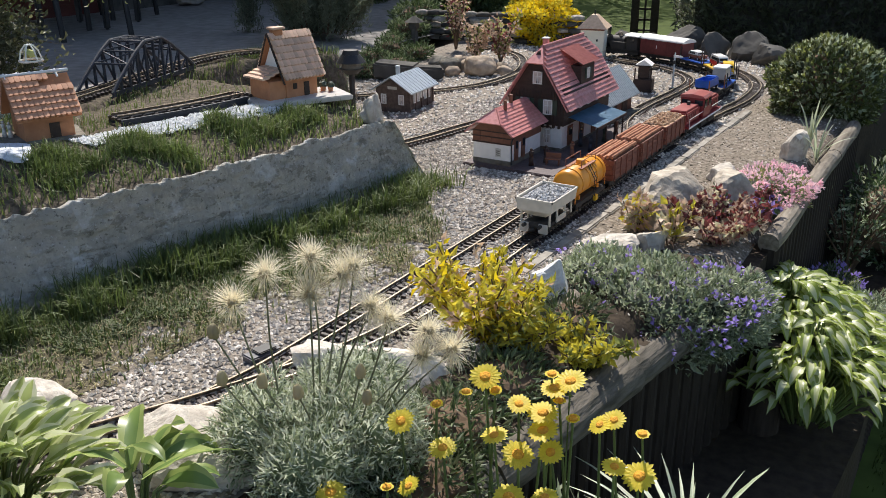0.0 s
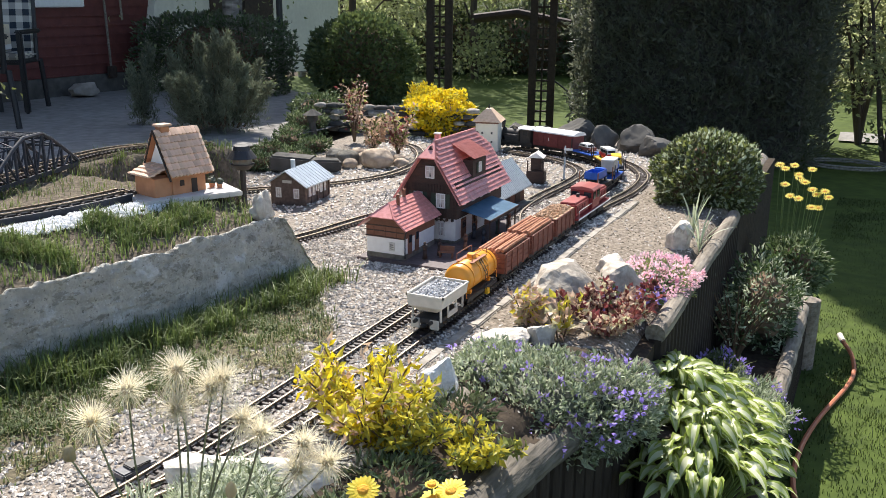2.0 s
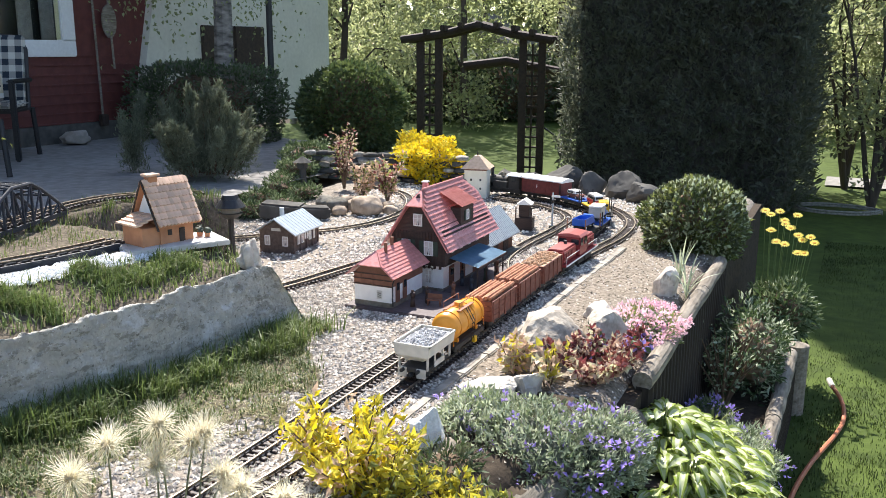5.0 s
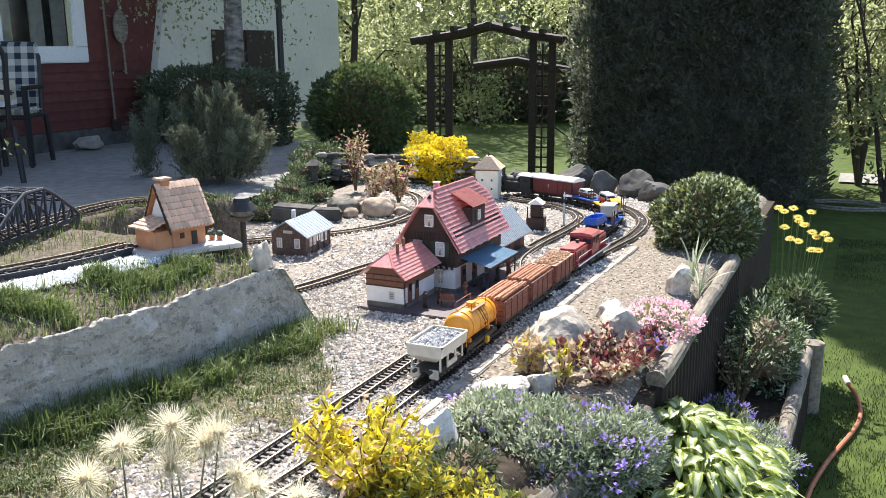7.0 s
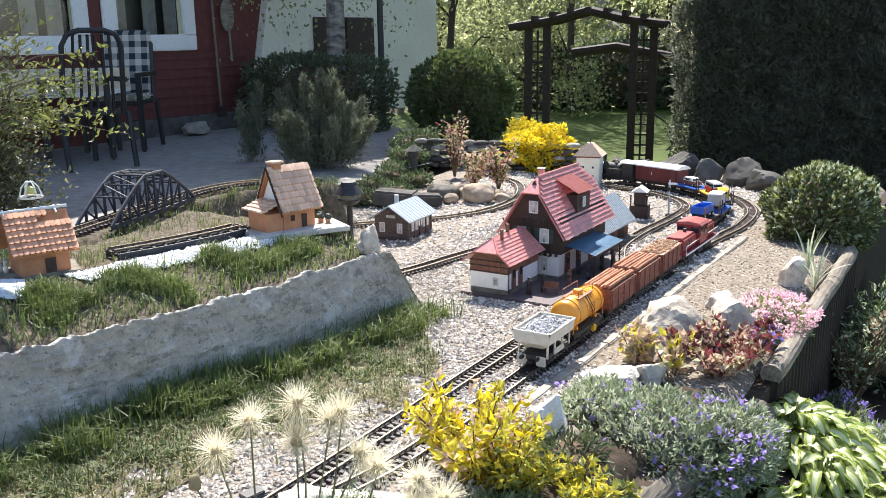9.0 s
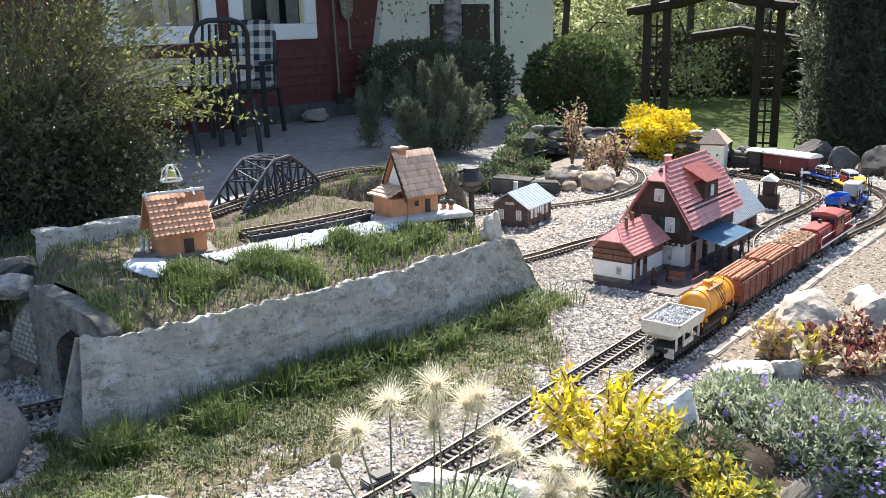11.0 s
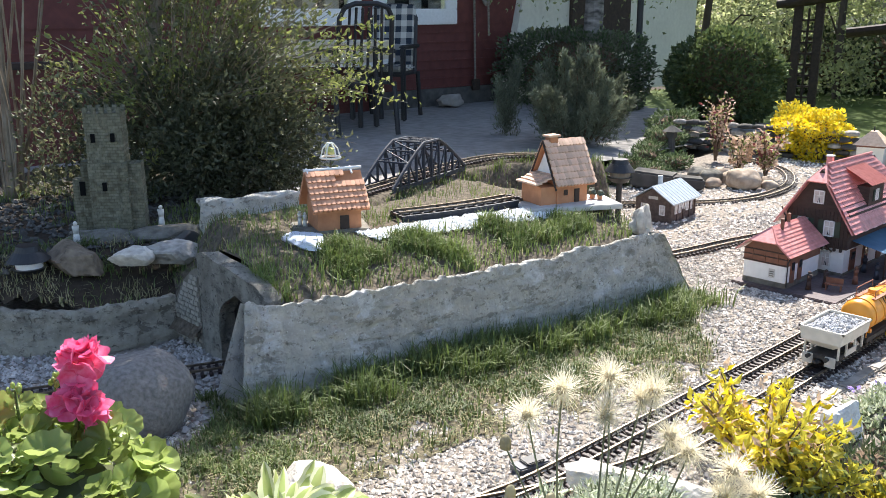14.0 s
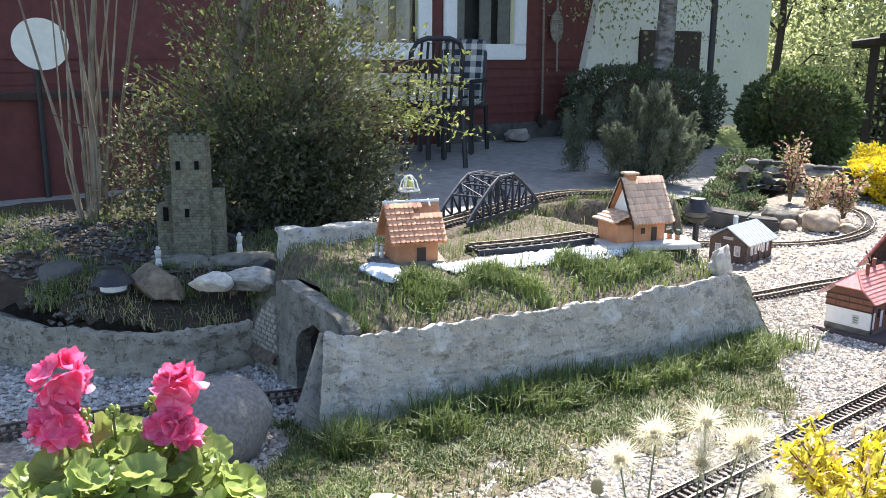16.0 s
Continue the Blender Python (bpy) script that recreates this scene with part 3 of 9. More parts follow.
# wall stub on the far side of the mound
sb = bm_box(0.06, 0.40, 0.14)
bmesh.ops.subdivide_edges(sb, edges=sb.edges, cuts=11, use_grid_fill=True)
for q in sb.verts:
    q.co += noise.noise_vector(q.co * 14) * 0.016 + noise.noise_vector(q.co * 45) * 0.008
o = link_mesh("wall_stub", sb, PLASTER, smooth=True)
o.matrix_basis = pose(-2.63, 1.48, 0.23, 0, 0, -18)
tagged(o, "short rough plaster wall behind the hut", "wall", kind="structure")
boulder = rock(pose(-1.90, 0.68, 0.07, 0, 0, 30), 0.15, 3, mat("granite", (0.27, 0.255, 0.235), (0.15, 0.142, 0.13), 90, 0.85, 0.5, big=8, vary=0.12), "large smooth grey granite boulder on the gravel", (0.78, 0.95, 0.85), 0.08)


# ---- castle ----
CASTLE = mat("castle_stone", (0.22, 0.212, 0.155), (0.115, 0.11, 0.08), 55, 0.95, 0.9, big=14, vary=0.25)
cn, cl = CASTLE.node_tree.nodes, CASTLE.node_tree.links
cb = cn["Principled BSDF"]
cbase = cb.inputs["Base Color"].links[0].from_socket
ctc = cn.new("ShaderNodeTexCoord")
cmap = cn.new("ShaderNodeMapping")
cmap.inputs["Rotation"].default_value = (math.radians(90), 0, 0)
cl.new(ctc.outputs["Object"], cmap.inputs[0])
cbr = cn.new("ShaderNodeTexBrick")
for key, val in (("Scale", 28.0), ("Mortar Size", 0.03), ("Brick Width", 0.5), ("Row Height", 0.3)):
    cbr.inputs[key].default_value = val
cbr.inputs["Color1"].default_value, cbr.inputs["Color2"].default_value, cbr.inputs["Mortar"].default_value = (1, 1, 1, 1), (0.78, 0.78, 0.75, 1), (0.66, 0.65, 0.6, 1)
cl.new(cmap.outputs[0], cbr.inputs["Vector"])
cmx = cn.new("ShaderNodeMix")
cmx.data_type, cmx.blend_type = 'RGBA', 'MULTIPLY'
cmx.inputs[0].default_value = 1.0
cl.new(cbase, cmx.inputs[6])
cl.new(cbr.outputs["Color"], cmx.inputs[7])
cl.new(cmx.outputs[2], cb.inputs["Base Color"])
SLIT = mat("dark_slit", (0.004, 0.004, 0.004), (0.006, 0.006, 0.006), 60, 1.0, vary=0.1)
castle = thing("model_castle", pose(-3.0, 1.10, 0.24, 0, 0, 57), "grey stone model castle tower with battlements", "castle")
def rough_box(sx, sy, sz, at, cuts=9, amp=0.004):
    b = bm_box(sx, sy, sz, at)
    bmesh.ops.subdivide_edges(b, edges=b.edges, cuts=cuts, use_grid_fill=True)
    for q in b.verts:
        q.co += noise.noise_vector(q.co * 60) * amp
    return b
part("tower", rough_box(0.125, 0.11, 0.43, (0.01, 0, 0)), CASTLE, castle)
part("side_wall", rough_box(0.038, 0.07, 0.195, (-0.098, 0.01, 0)), CASTLE, castle)
part("side_wall", rough_box(0.034, 0.078, 0.26, (-0.065, 0.006, 0)), CASTLE, castle)
part("gate_wall", rough_box(0.130, 0.05, 0.255, (0.014, -0.042, 0)), CASTLE, castle)
part("buttress", rough_box(0.05, 0.08, 0.25, (0.097, 0.0, 0)), CASTLE, castle)
for k in range(11):
    part("quoin", bm_box(0.022 + 0.008 * (k % 2), 0.012, 0.019, (0.070 - 0.004 * (k % 2), -0.066, 0.004 + k * 0.0225), 0.003), CASTLE, castle)
for i in range(5):
    for yy in (-0.048, 0.048):
        part("merlon", bm_box(0.016, 0.014, 0.02, (-0.046 + i * 0.028, yy, 0.43), 0.002), CASTLE, castle)
for x, z in ((-0.025, 0.33), (0.04, 0.33), (0.0, 0.16)):
    part("window_slit", bm_box(0.014, 0.010, 0.03, (x, -0.060 if z > 0.3 else -0.070, z)), SLIT, castle)
part("window_slit", bm_box(0.018, 0.008, 0.05, (-0.082, -0.034, 0.14)), SLIT, castle)
part("bench", bm_box(0.07, 0.03, 0.006, (-0.09, -0.11, 0.022), 0.001), GREY_STONE, castle)
for s in (-1, 1):
    part("bench_leg", bm_box(0.008, 0.024, 0.022, (-0.09 + s * 0.024, -0.11, 0)), GREY_STONE, castle)
FIG = mat("figure_white", (0.62, 0.60, 0.54), (0.45, 0.43, 0.40), 40, 0.7, vary=0.2)


def figurine(m, material, label, h=0.075):
    """A plain standing model figure."""
    b = bm_cyl(0.16 * h, 0.11 * h, 0.5 * h, seg=8)
    bm_cyl(0.11 * h, 0.15 * h, 0.32 * h, (0, 0, 0.48 * h), 8, bm=b)
    bmesh.ops.create_icosphere(b, subdivisions=2, radius=0.09 * h, matrix=Matrix.Translation((0, 0, 0.9 * h)))
    o = link_mesh("figurine", b, material, smooth=True)
    o.matrix_basis = m
    return tagged(o, label, "figurine", "model figures")


figurine(pose(-2.90, 0.93, 0.235), FIG, "plain white model figure standing by the castle", 0.085)
figurine(pose(-2.90, 1.24, 0.245), FIG, "plain white model figure near the castle corner", 0.085)


def solar_lamp(m, r, label, h, lens=WHITE):
    t = thing("garden_lamp", m, label, "lamp", "garden solar lamps")
    part("pole", bm_cyl(0.012, 0.012, h, seg=10), BLACK, t)
    part("shade", bm_cyl(r * 0.55, r, 0.022, (0, 0, h), 24), BLACK, t)
    part("lens", bm_cyl(r * 0.75, r * 0.8, 0.028, (0, 0, h + 0.02), 24), lens, t, "frosted lamp lens")
    b = bm_cyl(r * 1.2, r * 0.75, 0.03, (0, 0, h + 0.046), 24)
    bm_cyl(r * 0.72, r * 0.6, 0.018, (0, 0, h + 0.076), 24, bm=b)
    part("cap", b, BLACK, t)
    return t


solar_lamp(pose(-2.78, 0.73, 0.14), 0.055, "black solar garden lamp with a white lens", 0.06)
solar_lamp(pose(-1.96, 2.74, 0.0), 0.05, "black solar garden lamp beside the mound", 0.34, GREY_STONE)


# ---- house and terrace ----
H = Matrix.Translation((-6.93, 6.3, 0.05)) @ pose(0, 0, 0, 0, 0, -3)


def house():
    h = thing("house", H, "dark red timber house with white windows and a cream gable wing", "house")
    # red front wall from y -7 to 1.1, with two window openings
    def wallbox(y0, y1, z0, z1, m=HOUSE_RED, nm="wall"):
        b = bm_box(0.16, y1 - y0, z1 - z0, (-0.08, (y0 + y1) / 2, z0))
        return part(nm, b, m, h)
    wins = [(-2.10, -0.93), (-0.78, 0.31)]
    wallbox(-7.5, 2.1, 0, 0.86)
    wallbox(-7.5, wins[0][0], 0.86, 2.1)
    wallbox(wins[0][1], wins[1][0], 0.86, 2.1)
    wallbox(wins[1][1], 2.1, 0.86, 2.1)
    wallbox(-7.5, 2.1, 2.1, 4.6)
    part("roof", bm_prism([(-7.8, 4.6), (5.6, 4.6), (5.2, 5.2), (-7.6, 5.2)], -6, 0.5, "x"), DARK_STONE, h)
    part("rear_wall", bm_box(0.2, 12.5, 4.6, (-5.5, -1.2, 0)), CREAM, h)
    for k in range(9):
        part("board", bm_box(0.012, 8.7, 0.012, (0.006, -3.13, 0.09 + 0.095 * k)), HOUSE_RED, h)
    for a, b in wins:
        w = part("window", bm_box(0.04, b - a, 0.16, (0.02, (a + b) / 2, 0.845), 0.01), WHITE, h, "white painted window frame")
        part("head", bm_box(0.04, b - a, 0.12, (0.02, (a + b) / 2, 1.98), 0.01), WHITE, w)
        for yy in (a + 0.08, b - 0.08):
            part("jamb", bm_box(0.04, 0.16, 1.0, (0.02, yy, 0.995), 0.01), WHITE, w)
        g = part("pane", bm_box(0.01, b - a - 0.24, 1.0, (-0.03, (a + b) / 2, 0.98)), GLASS, w, "dark reflecting window glass")
        for yy in (-0.3, 0.05, 0.3):
            part("curtain", bm_box(0.015, 0.16, 1.0, (-0.07, (a + b) / 2 + yy, 0.98), 0.006), CURTAIN, w)
        # black box added to stand in for the unlit room
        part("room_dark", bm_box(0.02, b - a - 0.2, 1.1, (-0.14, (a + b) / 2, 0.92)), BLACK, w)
    # cream gable wing with a sloping boundary, farther right
    part("cream_wall", bm_prism([(0.98, 0.0), (1.13, 0.70), (1.29, 1.36), (2.05, 4.6), (4.58, 4.6), (4.58, 0.0)], -0.06, 0.10, "x"), CREAM, h)
    d = part("shutter", bm_box(0.05, 0.55, 0.71, (0.12, 2.28, 0.48), 0.01), WOOD_DARK, h, "dark brown wooden shutter")
    part("shutter", bm_box(0.05, 0.55, 0.71, (0.12, 2.84, 0.48), 0.01), WOOD_DARK, h, "dark brown wooden shutter")
    part("plinth", bm_box(0.05, 2.3, 0.18, (0.025, 0.3, 0.0)), DARK_STONE, h)
    return h


GLASS = bpy.data.materials.new("window_glass")
GLASS.use_nodes = True
gb = GLASS.node_tree.nodes["Principled BSDF"]
gb.inputs["Base Color"].default_value, gb.inputs["Roughness"].default_value = (0.9, 0.95, 0.95, 1), 0.03
gb.inputs["Transmission Weight"].default_value = 1.0
CURTAIN = mat("curtain", (0.42, 0.38, 0.33), (0.30, 0.27, 0.24), 20, 0.9, vary=0.2)
house()
# broom and beater hung on the wall
for dy, r, nm, lab in ((0.52, 0.012, "broom", "long wooden broom handle leaning on the house wall"), (0.72, 0.012, "carpet_beater", "cane carpet beater hung on the house wall")):
    t = thing(nm, H @ pose(0.05, dy, 0.0), lab, nm.replace("_", " "))
    part("handle", bm_tube([(0.04, 0, 0.25 if nm == "broom" else 0.72), (0.0, 0.01, 1.5)], r, 8), LOG, t)
    if nm == "broom":
        part("brush", bm_box(0.05, 0.1, 0.12, (0.05, 0, 0.14), 0.01), WOOD_DARK, t)
    else:
        part("beater_head", bm_prism([(0.09 * math.cos(a), 1.2 + 0.17 * math.sin(a)) for a in np.linspace(0, 2 * math.pi, 18)[:-1]], 0.0, 0.02, "x"), LOG, t)
bag = link_mesh("bag", bm_rock(0.15, 61, 0.25, 4, (0.7, 1.0, 0.55)), CURTAIN, smooth=True)
bag.matrix_basis = H @ pose(0.25, 0.02, 0.06)
tagged(bag, "crumpled pale bag on the terrace", "bag")

PLAID = bpy.data.materials.new("plaid_cloth")
PLAID.use_nodes = True
_n, _l = PLAID.node_tree.nodes, PLAID.node_tree.links
_tc = _n.new("ShaderNodeTexCoord")
_sep = _n.new("ShaderNodeSeparateXYZ")
_l.new(_tc.outputs["Object"], _sep.inputs[0])
_sum = None
for ax in (0, 2):
    s1 = _n.new("ShaderNodeMath")
    s1.operation = 'PINGPONG'
    s1.inputs[1].default_value = 0.055
    _l.new(_sep.outputs[ax], s1.inputs[0])
    s2 = _n.new("ShaderNodeMath")
    s2.operation = 'GREATER_THAN'
    s2.inputs[1].default_value = 0.0275
    _l.new(s1.outputs[0], s2.inputs[0])
    if _sum is None:
        _sum = s2
    else:
        s3 = _n.new("ShaderNodeMath")
        s3.operation = 'ADD'
        _l.new(_sum.outputs[0], s3.inputs[0])
        _l.new(s2.outputs[0], s3.inputs[1])
        s4 = _n.new("ShaderNodeMath")
        s4.operation = 'MULTIPLY'
        s4.inputs[1].default_value = 0.5
        _l.new(s3.outputs[0], s4.inputs[0])
        rp = _n.new("ShaderNodeMix")
        rp.data_type = 'RGBA'
        rp.inputs[6].default_value, rp.inputs[7].default_value = (0.55, 0.53, 0.47, 1), (0.02, 0.03, 0.045, 1)
        _l.new(s4.outputs[0], rp.inputs[0])
        _l.new(rp.outputs[2], _n["Principled BSDF"].inputs["Base Color"])
_n["Principled BSDF"].inputs["Roughness"].default_value = 0.95


def garden_chair(m, label, cushion=True):
    t = thing("garden_chair", m, label, "chair", "garden chairs on the terrace")
    # front of the chair is -y
    for sx in (-0.25, 0.25):
        part("front_leg", bm_box(0.045, 0.05, 0.66, (sx, -0.24, 0), 0.012), BLACK, t)
        part("rear_leg", bm_tube([(sx, 0.30, 0), (sx, 0.22, 0.42)], 0.022, 8), BLACK, t)
        part("armrest", bm_box(0.06, 0.5, 0.035, (sx, -0.02, 0.645), 0.012), BLACK, t)
        part("back_post", bm_tube([(sx * 0.9, 0.20, 0.40), (sx * 0.86, 0.30, 0.92), (sx * 0.7, 0.32, 1.0)], 0.02, 8), BLACK, t)
    part("seat", bm_box(0.48, 0.46, 0.04, (0, -0.02, 0.40), 0.015), BLACK, t)
    part("top_rail", bm_tube([(-0.175, 0.32, 1.0), (-0.09, 0.325, 1.03), (0.09, 0.325, 1.03), (0.175, 0.32, 1.0)], 0.02, 8), BLACK, t)
    for k in range(6):
        part("back_slat", bm_tube([(-0.15 + k * 0.06, 0.20, 0.42), (-0.13 + k * 0.052, 0.31, 1.0)], 0.012, 6), BLACK, t)
    if cushion:
        b = bm_box(0.44, 0.045, 0.62, (0, 0, 0), 0.02)
        o = part("back_cushion", b, PLAID, t, "blue and cream plaid cushion")
        o.matrix_basis = pose(0, 0.20, 0.43, -10, 0, 0)
        o = part("seat_cushion", bm_box(0.46, 0.05, 0.46, (0, 0, 0), 0.02), PLAID, t, "blue and cream plaid cushion")
        o.matrix_basis = pose(0, -0.22, 0.465, -90, 0, 0)
    return t


garden_chair(pose(-6.40, 5.20, 0.05, 0, 0, 32), "black garden chair with a blue plaid cushion")
garden_chair(pose(-5.75, 4.35, 0.05, 0, 0, 250), "black garden chair seen from its slatted back", False)
table = thing("garden_table", pose(-6.55, 4.55, 0.05, 0, 0, 35), "garden table with a cream fringed cloth", "table")
part("tabletop", bm_box(1.1, 0.8, 0.03, (0, 0, 0.68), 0.01), BLACK, table)
for sx in (-1, 1):
    for sy in (-1, 1):
        part("leg", bm_cyl(0.022, 0.022, 0.68, (sx * 0.48, sy * 0.33, 0), 10), BLACK, table)
cloth = thing("tablecloth", pose(-6.55, 4.55, 0.05, 0, 0, 35), "cream tablecloth with a white fringe on the table", "tablecloth")
CLOTH = mat("cream_cloth", (0.68, 0.60, 0.45), (0.58, 0.50, 0.37), 40, 0.95, 0.2)
part("cloth", bm_box(1.18, 0.88, 0.01, (0, 0, 0.712), 0.004), CLOTH, cloth)
for k, (sx, sy, lx, ly) in enumerate(((0, -0.44, 1.18, 0.01), (0, 0.44, 1.18, 0.01), (0.59, 0, 0.01, 0.88), (-0.59, 0, 0.01, 0.88))):
    part("drop", bm_box(lx, ly, 0.16, (sx, sy, 0.56)), CLOTH, cloth)
    part("fringe", bm_box(lx, ly, 0.04, (sx, sy, 0.52)), WHITE, cloth)


# ---- buildings of the railway ----
ROOF_RED = mat("red_roof", (0.60, 0.27, 0.25), (0.46, 0.17, 0.155), 60, 0.3, 0.1, vary=0.2)
TILE_ORANGE = mat("clay_tile", (0.62, 0.33, 0.20), (0.48, 0.23, 0.13), 40, 0.75, 0.2, vary=0.28)
TILE_TAN = mat("tan_tile", (0.70, 0.49, 0.36), (0.54, 0.35, 0.24), 40, 0.75, 0.2, vary=0.28)
CLAY = mat("clay_wall", (0.52, 0.25, 0.13), (0.42, 0.19, 0.10), 30, 0.85, 0.3, vary=0.12)
TIMBER = mat("station_timber", (0.055, 0.030, 0.022), (0.035, 0.02, 0.015), 40, 0.7, 0.3, stretch=(1, 1, 4))
TIMBER_MID = mat("station_timber_mid", (0.20, 0.085, 0.05), (0.14, 0.06, 0.035), 40, 0.7, 0.3)
GREEN_SHUT = mat("green_shutter", (0.045, 0.06, 0.04), (0.03, 0.045, 0.03), 40, 0.7)
BLUE_ROOF = mat("blue_canopy", (0.14, 0.28, 0.42), (0.10, 0.22, 0.34), 30, 0.5, 0.05)
ZINC = mat("zinc_roof", (0.52, 0.58, 0.62), (0.42, 0.48, 0.52), 40, 0.4, 0.05, metal=0.3)

PLATFORM = mat("platform", (0.10, 0.075, 0.075), (0.07, 0.05, 0.05), 60, 0.7, 0.3)
SHED_WOOD = mat("shed_wood", (0.16, 0.12, 0.10), (0.09, 0.065, 0.055), 60, 0.85, 0.4)
DARK_GLASS = mat("dark_glass", (0.02, 0.025, 0.03), (0.03, 0.035, 0.04), 10, 0.08)


CURTAIN_PALE = mat("pale_curtain", (0.66, 0.60, 0.56), (0.52, 0.46, 0.42), 60, 0.8, vary=0.1)


def model_window(parent, m, w, h, shutters=False, arch=False):
    """A small window facing -y of m: frame, pane, glazing bars, perhaps shutters."""
    f = bm_box(w, 0.004, 0.004, (0, 0, 0))
    bm_box(w, 0.004, 0.004, (0, 0, h - 0.004), bm=f)
    for s in (-1, 1):
        bm_box(0.004, 0.004, h, (s * (w / 2 - 0.002), 0, 0), bm=f)
    bm_box(0.002, 0.003, h, (0, 0, 0), bm=f)
    bm_box(w, 0.003, 0.002, (0, 0, h * 0.6), bm=f)
    o = part("window", f, WHITE, parent, "white window frame")
    o.matrix_basis = m
    part("pane", bm_box(w - 0.002, 0.0015, h - 0.002, (0, 0.001, 0.001)), DARK_GLASS, o)
    for s in (-1, 1):
        part("curtain", bm_prism([(s * w * 0.47, h * 0.06), (s * w * 0.14, h * 0.06), (s * w * 0.03, h * 0.55), (s * w * 0.02, h * 0.94), (s * w * 0.47, h * 0.94)], -0.0004, 0.0008, "y"), CURTAIN_PALE, o)
    if shutters:
        for s in (-1, 1):
            part("shutter", bm_box(w * 0.5, 0.004, h, (s * w * 0.78, 0, 0), 0.001), GREEN_SHUT, o, "dark green shutter")
    return o


def tiled_slope(parent, p0, along, down, rows, cols, material, th=0.004, name="tile", stagger=True, hook=None, depth=1.25, lift=6):
    """Overlapping tiles on a slope: p0 the upper corner, along and down its edges. hook(u, v) says where tiles lie."""
    al, dn = Vector(along), Vector(down)
    n = al.cross(dn).normalized()
    n = -n if n.z < 0 else n
    w, l = al.length / cols, dn.length / rows
    rot = Matrix((al.normalized(), dn.normalized(), n)).transposed().to_4x4()
    if rot.determinant() < 0:
        rot = Matrix((-al.normalized(), dn.normalized(), n)).transposed().to_4x4()
    b = bm_prism([(-w * 0.48, 0), (w * 0.48, 0), (w * 0.48, l * depth * 0.82), (w * 0.25, l * depth), (-w * 0.25, l * depth), (-w * 0.48, l * depth * 0.82)], 0, th, "z")
    first = None
    for r in range(rows):
        for c in range(cols):
            u, v = (c + 0.5) / cols, (r + 0.5) / rows
            if hook and not hook(u, v):
                continue
            p = Vector(p0) + al * ((c + 0.5) / cols) + dn * (r / rows) + n * (0.002 + 0.0004 * (c % 3))
            m = Matrix.Translation(p) @ rot @ pose(0, 0, 0, lift, 0, 0)
            if first is None:
                first = part(name, b, material, parent)
                first.matrix_basis = m
            else:
                again(name, first, parent, m)


